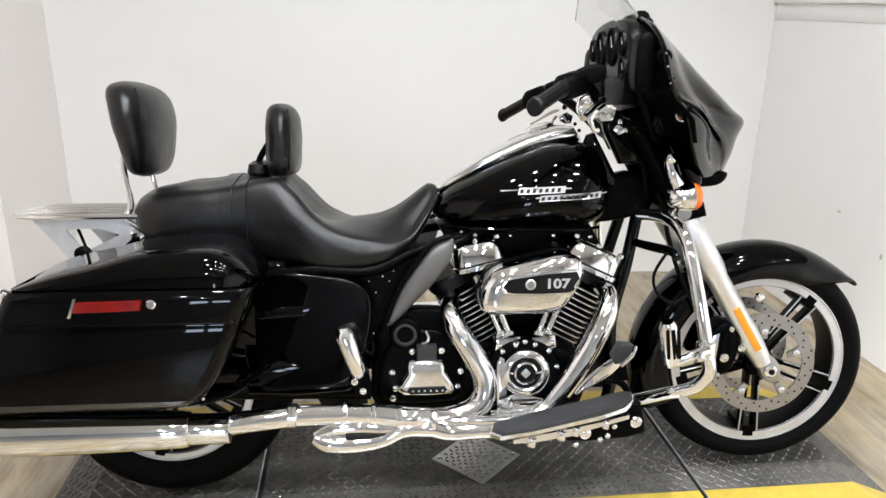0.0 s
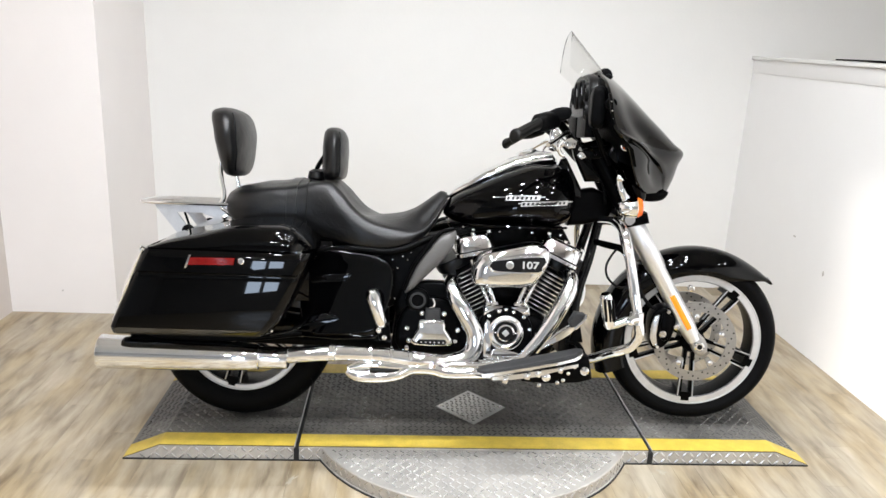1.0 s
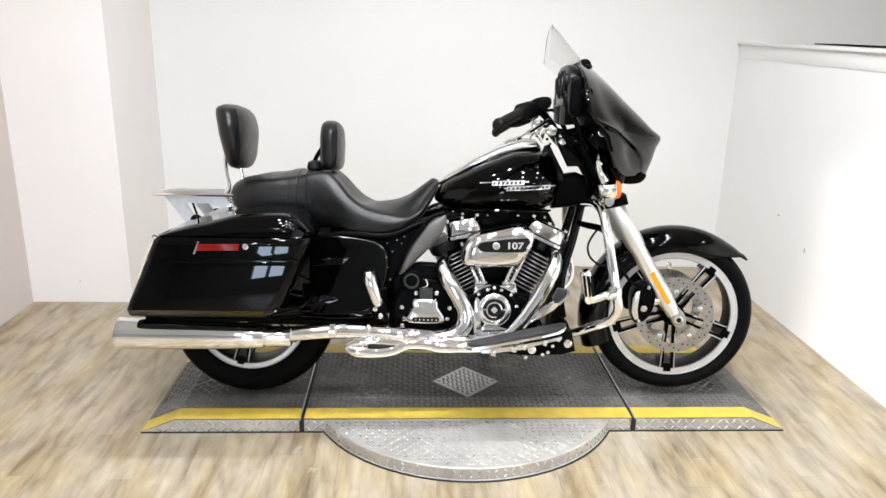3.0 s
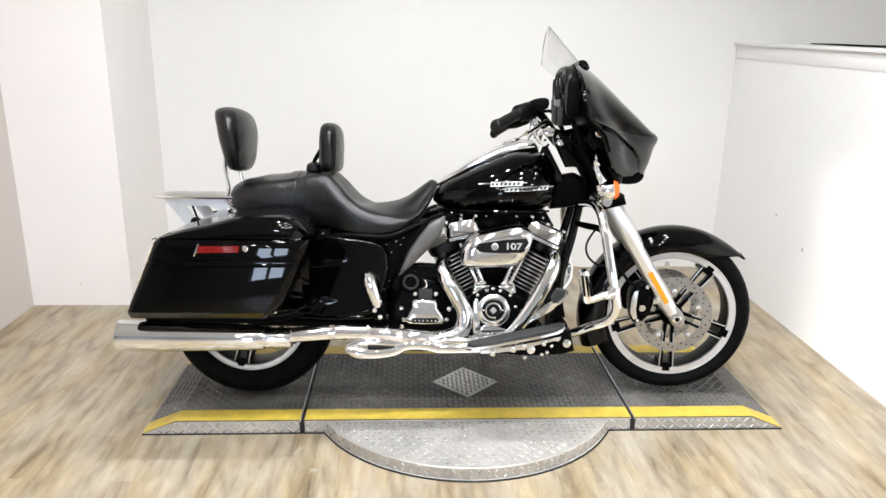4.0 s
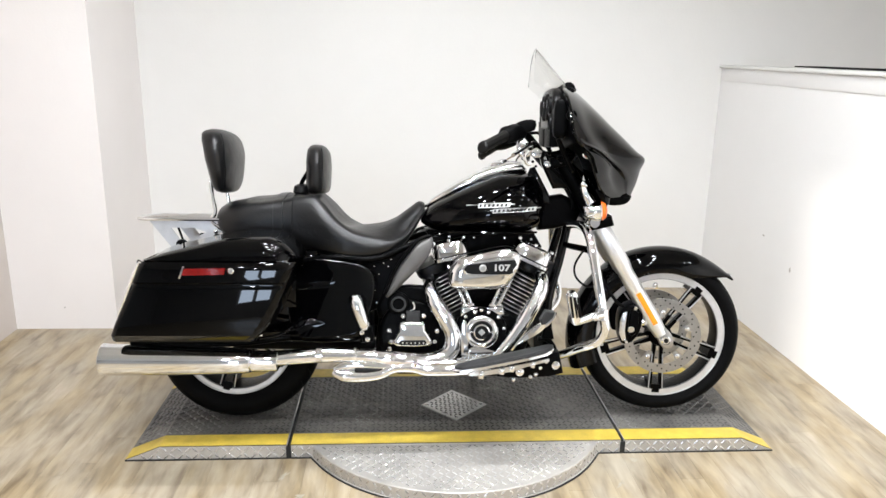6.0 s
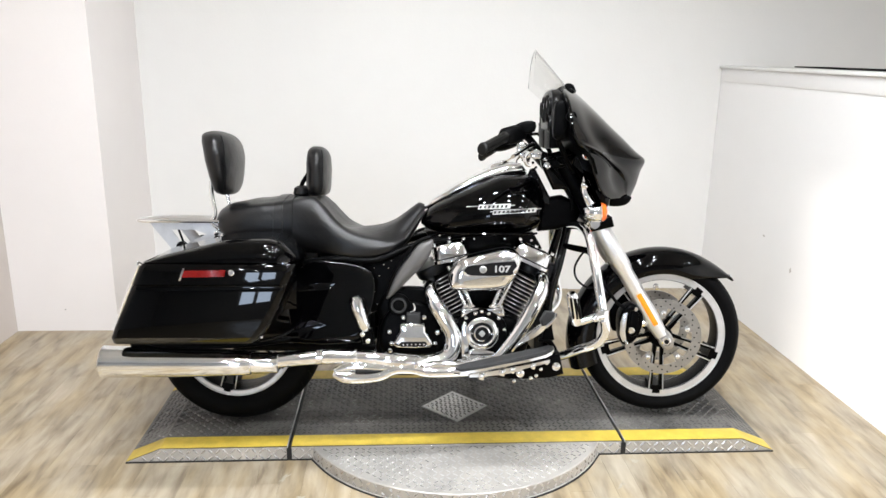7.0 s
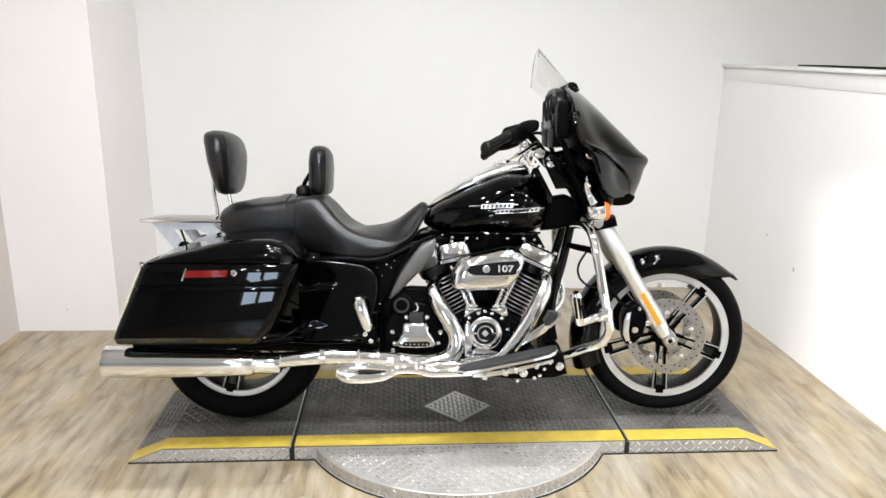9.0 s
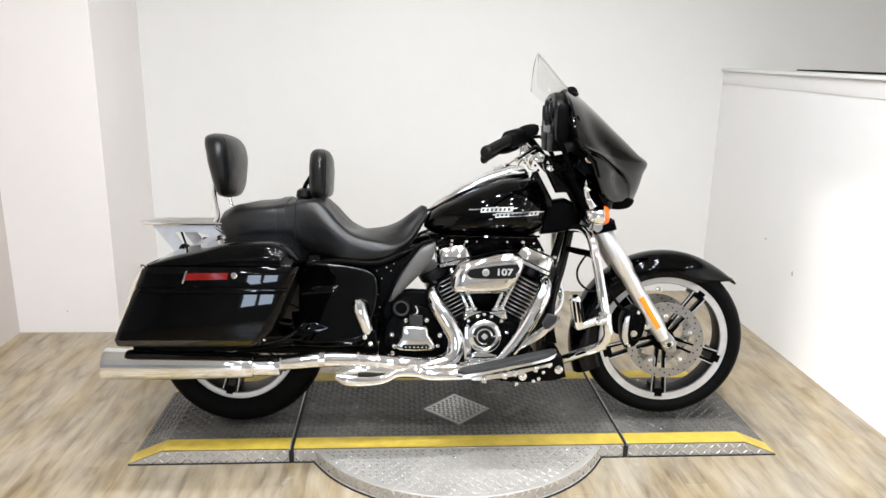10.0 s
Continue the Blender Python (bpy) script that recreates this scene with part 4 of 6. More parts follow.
for sgn in (-1, 1):
    part("lower_dash", facing_rider([(sgn * 0.02, 1.03), (sgn * 0.02, 1.10), (sgn * 0.238, 1.108), (sgn * 0.232, 1.035)], 0.311, 0.35, 0.006, 2), PLASTIC, inner, "black panel below the gauges")
    part("side_pod", slab([(0.320, 1.072), (0.317, 1.13), (0.320, 1.176), (0.332, 1.194), (0.352, 1.192), (0.362, 1.165), (0.366, 1.10), (0.352, 1.064)], sgn * 0.318, sgn * 0.25, 0.014, 4, smooth=3), PLASTIC, inner, "rounded grey side pod")
    part("pod_stub", lathe([(0.014, 0), (0.017, 0.004), (0.017, 0.03), (0.012, 0.034)], (0.372, sgn * 0.315, 1.14), (0, sgn, 0), 16), PLASTIC, inner, "round grey stub")
    part("inner_stay", tube([(0.335, sgn * 0.285, 1.062), (0.352, sgn * 0.275, 1.03), (0.372, sgn * 0.25, 0.99), (0.40, sgn * 0.21, 0.95)], [0.008, 0.010, 0.009, 0.008], 10), PLASTIC, inner, "black fairing stay")
part("chin_panel", slab([(0.54, 0.858), (0.635, 0.862), (0.642, 0.845), (0.62, 0.826), (0.57, 0.822), (0.53, 0.838)], -0.10, 0.10, 0.014, 3, smooth=3), PLASTIC, fairing, "black chin panel under the fairing")
part("guard_mount", tube([(0.395, -0.08, 0.672), (0.42, -0.13, 0.668), (0.452, -0.19, 0.664), (0.462, -0.22, 0.652)], [0.010, 0.012, 0.012, 0.008], 10), PAINT, bike, "black engine guard mount")
# headlamp
head = part("headlamp", lathe([(0.088, -0.05), (0.098, 0.0), (0.098, 0.016), (0.092, 0.026), (0.084, 0.022), (0.08, 0.01)], (0.605, 0, 0.925), (1, 0, 0.12), 40, cap=False), CHROME, fairing, "round chrome headlamp ring")
part("headlamp_glass", lathe([(0.083, 0.012), (0.06, 0.022), (0.02, 0.027)], (0.605, 0, 0.925), (1, 0, 0.12), 32), LAMP_GLASS, fairing, "clear headlamp glass")
part("headlamp_bowl", lathe([(0.082, 0.008), (0.06, -0.02), (0.01, -0.03)], (0.605, 0, 0.925), (1, 0, 0.12), 32), CHROME, fairing, "bright reflector bowl")
part("bezel", tube([(0.622 + 0.014 * math.cos(a) * 0.12, 0.102 * math.sin(a), 0.925 + 0.102 * math.cos(a)) for a in np.linspace(0, 2 * math.pi, 24, endpoint=False)], 0.008, 8, 2, closed=True), CHROME, fairing, "chrome headlamp trim")

# windscreen
rings = []
for t in np.linspace(0, 1, 16):
    row = []
    for s in np.linspace(-1, 1, 29):
        lo = Vector((0.424 - 0.072 * s * s, 0.20 * s, 1.236 - 0.035 * s * s))
        hi = Vector((0.286 - 0.012 * s * s, 0.155 * s, 1.392 - 0.055 * s * s - 0.075 * s ** 6))
        row.append(lo + (hi - lo) * t)
    rings.append(row + [p + Vector((-0.0025, 0, -0.002)) for p in reversed(row)])
screen = steered(part("windscreen", loft(rings), SCREEN, bike, "clear short windscreen", angle=60))
screen.visible_shadow = False
part("screen_strip", tube([(0.418 - 0.075 * s * s, 0.205 * s, 1.238 - 0.035 * s * s) for s in np.linspace(-1, 1, 9)], 0.009, 8, 4), PLASTIC, screen, "black strip along the screen's foot")
for y in (-0.10, 0.0, 0.10):
    part("screen_screw", lathe([(0.012, 0), (0.011, 0.008), (0.006, 0.011)], (0.428 - 0.075 * (y / 0.205) ** 2, y, 1.242 - 0.035 * (y / 0.205) ** 2), (0.5, 0, 0.9), 12), PLASTIC, screen)
part("vent_door", slab([(0.36, 1.24), (0.40, 1.268), (0.425, 1.262), (0.43, 1.238), (0.39, 1.228)], -0.05, 0.05, 0.006, 2, smooth=2), PLASTIC, screen, "black fairing vent at the screen's foot")

# handlebar
BAR = Matrix.Translation((0.046, 0, -0.038)) @ Matrix.Translation((0, 0, 1.0)) @ Matrix.Rotation(radians(-3.0), 4, "X") @ Matrix.Translation((0, 0, -1.0))
bar = part("handlebar", tube([(0.052, -0.42, 1.05), (0.119, -0.33, 1.09), (0.175, -0.265, 1.113), (0.235, -0.17, 1.07), (0.295, -0.05, 0.995), (0.295, 0.05, 0.995), (0.235, 0.17, 1.07), (0.175, 0.265, 1.113), (0.119, 0.33, 1.09), (0.052, 0.42, 1.05)], 0.0135, 12), WRINKLE, bike, "black swept-back handlebar")
bar.matrix_basis = STEER @ BAR
for sgn in (-1, 1):
    a, b = Vector((0.045, sgn * 0.43, 1.046)), Vector((0.119, sgn * 0.33, 1.09))
    d = (b - a).normalized()
    rings = []
    n = 24
    up = Vector((0, 0, 1))
    side = d.cross(up).normalized()
    for q, r in ((0, 0.014), (0.002, 0.018), (0.006, 0.021), (0.013, 0.021), (0.015, 0.017), (0.06, 0.0175), (0.11, 0.0168), (0.128, 0.019), (0.134, 0.02), (0.137, 0.015)):
        p = a + d * q
        rings.append([p + (r + (0.0012 if j % 2 and 0.014 < q < 0.12 else 0)) * (math.cos(2 * math.pi * j / n) * side + math.sin(2 * math.pi * j / n) * up) for j in range(n)])
    part("grip", loft(rings), GRIP_RUBBER, bar, "ribbed black rubber grip", angle=25)
    part("switch_housing", loft([oval(x, sgn * y, z, w, h, 20, 3.0, "xz") for x, y, z, w, h in ((0.121, 0.326, 1.088, 0.022, 0.022), (0.133, 0.312, 1.096, 0.030, 0.028), (0.166, 0.276, 1.108, 0.030, 0.028), (0.178, 0.264, 1.11, 0.022, 0.022))]), PLASTIC, bar, "black switch housing")
    part("master_cylinder", slab([(0.163, 1.118), (0.163, 1.138), (0.198, 1.150), (0.228, 1.146), (0.226, 1.116), (0.19, 1.106)], sgn * 0.285, sgn * 0.225, 0.008, 3, smooth=2), PLASTIC, bar, "black fluid reservoir")
    part("lever", tube([(0.225, sgn * 0.275, 1.07), (0.212, sgn * 0.32, 1.066), (0.185, sgn * 0.375, 1.05), (0.155, sgn * 0.43, 1.03), (0.146, sgn * 0.45, 1.024)], [0.008, 0.0085, 0.007, 0.006, 0.007], 10), CHROME, bar, "chrome hand lever")
    part("lever_clamp", slab([(0.212, 1.028), (0.208, 1.044), (0.232, 1.056), (0.252, 1.044), (0.246, 1.022), (0.228, 1.02)], sgn * 0.292, sgn * 0.27, 0.003, 2), CHROME, bar, "chrome lever clamp")
    part("clamp_hook", tube([(0.205, sgn * 0.30, 1.045), (0.192, sgn * 0.302, 1.025), (0.20, sgn * 0.30, 1.002), (0.212, sgn * 0.296, 0.998)], 0.006, 8), CHROME, bar, "curved chrome clamp arm")
    for bx, bz in ((0.218, 1.036), (0.24, 1.032), (0.262, 1.02), (0.275, 1.0)):
        part("bolt", lathe([(0.006, 0), (0.006, 0.005), (0.003, 0.008)], (bx, sgn * 0.292, bz), (0, sgn, 0), 8), CHROME, bar)
    if sgn > 0:
        part("mirror_stem", tube([(0.20, sgn * 0.262, 1.12), (0.235, sgn * 0.29, 1.135), (0.285, sgn * 0.33, 1.142)], 0.0065, 10), PLASTIC, bar, "black mirror stem")
        part("mirror_shell", loft([oval(x, sgn * 0.352, 1.16, a, b, 24, 2.4) for x, a, b in ((0.285, 0.047, 0.026), (0.29, 0.05, 0.029), (0.31, 0.044, 0.024), (0.325, 0.02, 0.01))]), PLASTIC, bar, "small oval black mirror")
        part("mirror_glass", loft([oval(x, sgn * 0.352, 1.16, 0.044, 0.0235, 24, 2.4) for x in (0.2835, 0.286)]), MIRROR, bar, "mirror glass")
    part("riser", rod((0.33, sgn * 0.045, 0.955), (0.302, sgn * 0.045, 1.005), 0.02, 16), CHROME, bar, "chrome handlebar riser")
part("cable", tube([(0.235, -0.262, 1.05), (0.275, -0.20, 1.01), (0.325, -0.12, 0.965), (0.37, -0.10, 0.91), (0.385, -0.09, 0.84)], 0.006, 8), RUBBER, bar, "black control cable")
part("brake_line", tube([(0.255, -0.255, 1.045), (0.30, -0.20, 1.03), (0.345, -0.14, 0.995), (0.375, -0.12, 0.955)], 0.005, 8), CHROME, bar, "braided brake line")
part("banjo_fitting", slab([(0.262, 1.0), (0.270, 1.014), (0.284, 1.010), (0.288, 0.994), (0.276, 0.988)], -0.232, -0.214, 0.003, 2), CHROME, bar, "chrome brake line fitting")
perch = steered(part("lever_perch", slab([(0.214, 1.05), (0.238, 1.056), (0.246, 1.026), (0.262, 1.02), (0.258, 1.004), (0.232, 0.996), (0.212, 1.018)], -0.285, -0.255, 0.005, 3, smooth=2), CHROME, bike, "chrome brake lever perch"))
for bx, bz in ((0.228, 1.04), (0.244, 1.010)):
    bolt(bx, -0.286, bz, 0.006, perch)
part("neck", slab([(0.29, 0.842), (0.33, 0.849), (0.385, 0.858), (0.47, 0.82), (0.44, 0.748), (0.36, 0.728), (0.30, 0.722)], -0.08, 0.0, 0.02, 4), WRINKLE, bike, "black steering neck")
part("neck_gusset", slab([(0.245, 0.90), (0.262, 0.952), (0.277, 0.957), (0.333, 0.855), (0.335, 0.82), (0.27, 0.84)], -0.095, -0.06, 0.004), PAINT, bike, "black neck gusset")
part("key_block", slab([(0.295, 1.0), (0.303, 0.964), (0.347, 0.877), (0.379, 0.879), (0.45, 0.868), (0.46, 0.95), (0.41, 1.03)], -0.10, -0.06, 0.012, 3), PAINT, bike, "black ignition block")
steered(part("fork_shroud", slab([(0.40, 0.985), (0.47, 0.93), (0.525, 0.825), (0.555, 0.835), (0.55, 0.90), (0.50, 0.99), (0.45, 1.05)], -0.17, 0.17, 0.02, 3, smooth=2), PAINT, bike, "black panel between fork and fairing"))


# turn signals
def turn_signal(sgn):
    y = sgn * 0.215
    t = steered(part("turn_signal", lathe([(0.006, -0.055), (0.02, -0.048), (0.031, -0.03), (0.0345, -0.008), (0.0345, 0.008), (0.031, 0.012)], (0.505, y, 0.812), (1, 0, 0.05), 28), CHROME, bike, "chrome bullet turn signal"))
    part("lens", lathe([(0.033, 0.008), (0.033, 0.016), (0.027, 0.026), (0.014, 0.031), (0.0, 0.032)], (0.505, y, 0.812), (1, 0, 0.05), 28), AMBER_DEEP, t, "amber lens")
    part("stalk", tube([(0.49, y, 0.795), (0.475, sgn * 0.19, 0.765), (0.49, sgn * 0.14, 0.745)], 0.011, 10), CHROME, t, "chrome mounting stalk")
    part("stalk_nut", lathe([(0.017, -0.01), (0.02, 0), (0.017, 0.01)], (0.495, y, 0.772), (0, 1, 0), 16), CHROME, t)
    part("light_bar", tube([(0.455, sgn * 0.205, 0.905), (0.462, sgn * 0.21, 0.87), (0.478, sgn * 0.21, 0.835), (0.492, sgn * 0.205, 0.80)], [0.015, 0.017, 0.017, 0.013], 14), CHROME, t, "chrome lamp bracket")
    part("bracket_bolt", lathe([(0.012, 0), (0.012, 0.008), (0.006, 0.012)], (0.453, sgn * 0.219, 0.907), (0, sgn, 0), 12), CHROME, t)
    part("marker_ring", lathe([(0.010, -0.004), (0.0155, -0.002), (0.0155, 0.003), (0.0115, 0.004)], (0.448, sgn * 0.300, 1.012), (-0.3, sgn, 0.1), 18, cap=False), CHROME, t, "chrome ring of the marker")
    part("marker_lens", lathe([(0.010, -0.03), (0.010, 0), (0.008, 0.005), (0.003, 0.007)], (0.448, sgn * 0.300, 1.012), (-0.3, sgn, 0.1), 14), AMBER_DEEP, t, "small amber marker lens")


for sgn in (-1, 1):
    turn_signal(sgn)

# fuel tank
rings = []
for x in np.linspace(-0.135, 0.312, 48):
    top = ease(x, (-0.135, -0.11, -0.03, 0.08, 0.18, 0.26, 0.30, 0.312), (0.766, 0.804, 0.853, 0.905, 0.936, 0.934, 0.90, 0.85))
    bot = ease(x, (-0.135, -0.11, -0.05, 0.22, 0.28, 0.312), (0.748, 0.728, 0.716, 0.716, 0.728, 0.775))
    hw = ease(x, (-0.135, -0.09, 0.0, 0.12, 0.22, 0.285, 0.312), (0.085, 0.125, 0.172, 0.202, 0.205, 0.175, 0.12))
    ring = []
    for i in range(48):
        a = 2 * math.pi * i / 48
        c, s = math.cos(a), math.sin(a)
        if s >= 0:
            y, z = hw * math.copysign(abs(c) ** 0.66, c), s
            z = bot + (top - bot) * (0.36 + 0.64 * z)
        else:
            y, z = hw * math.copysign(abs(c) ** 0.62, c), abs(s) ** 0.75
            z = bot + (top - bot) * (0.36 - 0.36 * z)
        ring.append(Vector((x, y, z)))
    rings.append(ring)
tank = part("fuel_tank", loft(rings), PAINT, bike, "gloss black teardrop fuel tank", angle=60)
part("tank_seam", tube([(x, -ease(x, (-0.12, 0.0, 0.2, 0.3), (0.10, 0.165, 0.192, 0.13)), 0.721) for x in (-0.11, -0.05, 0.05, 0.15, 0.22, 0.28)], 0.004, 8), PAINT, tank, "lower flange")
rings = [oval(x, 0, z, a, b, 28, 2.6) for x, z, a, b in ((-0.122, 0.797, 0.016, 0.006), (-0.09, 0.822, 0.045, 0.014), (0.0, 0.874, 0.064, 0.020), (0.10, 0.918, 0.074, 0.026), (0.19, 0.944, 0.076, 0.028), (0.235, 0.946, 0.066, 0.022), (0.258, 0.936, 0.03, 0.008))]
console = part("console", loft([[p + Vector((0, 0, 0.006)) for p in r] for r in rings]), SATIN_CHROME, tank, "bright chrome tank console")
part("filler_cap", lathe([(0.036, 0.0), (0.038, 0.006), (0.034, 0.013), (0.02, 0.017), (0.0, 0.018)], (0.155, 0, 0.962), (-0.25, 0, 0.97), 32), CHROME, console, "round chrome filler cap")
for side in (-1, 1):
    part("console_rim", tube([(-0.105, side * 0.036, 0.812), (0.0, side * 0.068, 0.862), (0.10, side * 0.080, 0.902), (0.19, side * 0.082, 0.926), (0.245, side * 0.05, 0.930)], 0.0035, 8), WRINKLE, tank, "thin black console gasket")


def tank_side(x, z):
    """Right-hand surface of the tank at (x, z)."""
    top = ease(x, (-0.135, -0.11, -0.03, 0.08, 0.18, 0.26, 0.30, 0.312), (0.766, 0.804, 0.853, 0.905, 0.936, 0.934, 0.90, 0.85))
    hw = ease(x, (-0.135, -0.09, 0.0, 0.12, 0.22, 0.285, 0.312), (0.085, 0.125, 0.172, 0.202, 0.205, 0.175, 0.12))
    s = max(0.0, ((z - 0.716) / (top - 0.716) - 0.36) / 0.64)
    return -hw * (1 - min(1.0, s) ** 2) ** 0.33


# two rising silver strips with a row of dark slots
def badge_piece(x0, x1, z0, h, rise=0.045, lean=0.25, mat=SILVER_PAINT, proud=0.003):
    n = max(1, round((x1 - x0) / 0.008))
    low = [(x0 + (x1 - x0) * i / n, z0 + rise * (x0 + (x1 - x0) * i / n - 0.04)) for i in range(n + 1)]
    row = low + [(x + lean * h, z + h) for x, z in reversed(low)]
    part("badge_bar", loft([[Vector((x, tank_side(x, z) - d, z)) for x, z in row] for d in (-0.001, proud)]), mat, tank, "silver badge strip" if mat is SILVER_PAINT else "black slot in the badge", flat=True)


badge_piece(0.062, 0.174, 0.8075, 0.0165)
badge_piece(0.112, 0.268, 0.787, 0.0150, 0.06)
badge_piece(0.022, 0.190, 0.8165, 0.0032)
badge_piece(0.104, 0.290, 0.7955, 0.0032, 0.06)
for x0, step, n, z0, h, rise in ((0.0665, 0.0148, 7, 0.8110, 0.0095, 0.045), (0.1165, 0.0150, 10, 0.7905, 0.0080, 0.06)):
    for i in range(n):
        badge_piece(x0 + step * i, x0 + step * i + 0.0075, z0, h, rise, mat=SEAM, proud=0.0042)

# seat
ST = (-0.875, -0.860, -0.82, -0.776, -0.70, -0.63, -0.57, -0.52, -0.477, -0.44, -0.40, -0.34, -0.278, -0.236, -0.195, -0.163, -0.140, -0.122)
TOP = (0.775, 0.802, 0.822, 0.831, 0.841, 0.849, 0.853, 0.846, 0.806, 0.764, 0.737, 0.734, 0.745, 0.760, 0.788, 0.811, 0.824, 0.818)
BOT = (0.745, 0.722, 0.69, 0.68, 0.67, 0.655, 0.645, 0.632, 0.622, 0.618, 0.617, 0.620, 0.632, 0.645, 0.672, 0.712, 0.752, 0.785)
WID = (0.075, 0.125, 0.160, 0.174, 0.180, 0.182, 0.186, 0.194, 0.204, 0.211, 0.215, 0.213, 0.203, 0.186, 0.152, 0.122, 0.096, 0.07)
SHOULDER = (0.765, 0.782, 0.793, 0.798, 0.804, 0.812, 0.826, 0.833, 0.806, 0.764, 0.728, 0.702, 0.692, 0.695, 0.712, 0.748, 0.778, 0.798)
REACH = (0.60, 0.70, 0.82, 0.87, 0.89, 0.89, 0.88, 0.84, 0.82, 0.84, 0.88, 0.90, 0.88, 0.84, 0.80, 0.74, 0.68, 0.60)


def seat_ring(x, grow=0.0, n=9):
    """Half section from the keel over flank and shoulder to the crown, then mirrored."""
    t, b, w, h, k = (ease(x, ST, v) for v in (TOP, BOT, WID, SHOULDER, REACH))
    dish = ease(x, (-0.60, -0.53, -0.46, -0.41, -0.34), (0.0, 0.014, 0.022, 0.008, 0.0))
    half = [(0.0, b), (0.55 * w, b + 0.002), (0.93 * w, b + 0.16 * (h - b)), (w, b + 0.5 * (h - b)), (0.985 * w, b + 0.82 * (h - b)), (k * w, h + 0.010), (0.66 * k * w, 0.45 * h + 0.55 * t + 0.004), (0.33 * k * w, 0.1 * h + 0.9 * t - 0.5 * dish), (0.0, t - dish)]
    pts = spline([Vector((x, y, z)) for y, z in half], 5)
    ring = [Vector((x, -p.y, p.z)) for p in pts] + [Vector((x, p.y, p.z)) for p in reversed(pts[1:-1])]
    c = Vector((x, 0, (t + b) / 2))
    out = []
    for p in ring:
        q = p + (p - c).normalized() * grow
        wave = 0.0022 * noise.noise((x * 14, q.y * 9, q.z * 30))
        out.append(q + Vector((0, math.copysign(wave, q.y), 0.0025 * noise.noise((x * 17, q.y * 11, 4)) if p.z > h else 0.0)))
    return out


seat = part("seat", loft([seat_ring(x) for x in np.concatenate([np.linspace(-0.875, -0.83, 6), np.linspace(-0.82, -0.122, 64)])]), LEATHER, bike, "black leather two-up seat with deep rider's dip", angle=70)
part("grab_strap", loft([seat_ring(x, g) for x, g in ((-0.655, 0.0), (-0.654, 0.004), (-0.622, 0.004), (-0.621, 0.0))]), LEATHER, seat, "black leather strap across the seat", angle=30)
for x, g in ((-0.588, 0.0012),):
    part("seat_seam", tube(seat_ring(x, g)[8:73:4], 0.0022, 6, 3), LEATHER_SEAM, seat, "raised seam")


# backrests
def pad(name, stations, label, seams):
    """Upholstered pad with a flatter front: z, front x, depth behind it, half width; the back is narrower than the front."""
    zs = [s[0] for s in stations]
    rows = []
    for z in np.linspace(zs[0], zs[-1], 34):
        xf, d, w = (ease(z, zs, [s[i] for s in stations]) for i in (1, 2, 3))
        ring = []
        for p in oval(0, 0, 0, 1.0, 1.0, 48, 3.0, "xy"):
            depth = 0.5 * (1 - p.x)
            x = xf - d * depth - 0.10 * w * p.y ** 2 * (1 - depth)
            ring.append(Vector((x, w * p.y * (1 - 0.26 * depth ** 1.5), z)))
        rows.append([p + Vector((0.0018 * noise.noise(p * 26), 0.0028 * noise.noise(p * 20), 0)) for p in ring])
    ob = part(name, loft(rows), LEATHER, bike, label, angle=60)
    for k in seams:
        pts = [r[k] + Vector((0.0006, -0.0008, 0)) for r in rows[3:-2:3]]
        part("pad_seam", tube(pts, 0.0024, 6, 3), LEATHER_SEAM, ob, "piped seam")
    return ob


sissy = pad("passenger_backrest", [(0.850, -0.835, 0.026, 0.085), (0.858, -0.824, 0.054, 0.135), (0.89, -0.811, 0.080, 0.170), (0.94, -0.803, 0.100, 0.190), (0.99, -0.802, 0.112, 0.198), (1.03, -0.808, 0.114, 0.188), (1.055, -0.820, 0.106, 0.165), (1.070, -0.838, 0.084, 0.126), (1.079, -0.862, 0.042, 0.072)], "black leather passenger backrest pad on chrome uprights", (42,))
for sgn in (-1, 1):
    part("upright", tube([(-0.885, sgn * 0.105, 0.90), (-0.884, sgn * 0.108, 0.86), (-0.873, sgn * 0.112, 0.80), (-0.873, sgn * 0.115, 0.775), (-0.882, sgn * 0.117, 0.757), (-0.868, sgn * 0.119, 0.738), (-0.79, sgn * 0.122, 0.688)], 0.0075, 10), CHROME, sissy, "chrome upright bar")
    part("side_plate", slab([(-0.885, 0.75), (-0.86, 0.75), (-0.79, 0.70), (-0.80, 0.68), (-0.89, 0.685)], sgn * 0.118, sgn * 0.112, 0.002), CHROME, sissy, "chrome mounting plate")
    for bx, bz in ((-0.868, 0.715), (-0.845, 0.705), (-0.82, 0.695)):
        part("bolt", lathe([(0.008, 0), (0.008, 0.006), (0.004, 0.009)], (bx, sgn * 0.118, bz), (0, sgn, 0), 12), CHROME, sissy)
rider = pad("rider_backrest", [(0.848, -0.496, 0.045, 0.100), (0.856, -0.480, 0.070, 0.138), (0.89, -0.473, 0.082, 0.154), (0.95, -0.471, 0.084, 0.156), (0.985, -0.473, 0.080, 0.146), (1.008, -0.480, 0.070, 0.124), (1.021, -0.490, 0.056, 0.096), (1.028, -0.503, 0.030, 0.06)], "small black leather rider backrest on the seat", (42, 30))
part("hinge", loft([oval(-0.575, 0, z, a, b, 20, 2.6, "xy") for z, a, b in ((0.846, 0.028, 0.055), (0.856, 0.034, 0.062), (0.876, 0.03, 0.06), (0.884, 0.018, 0.045))]), LEATHER, rider, "padded hinge block")
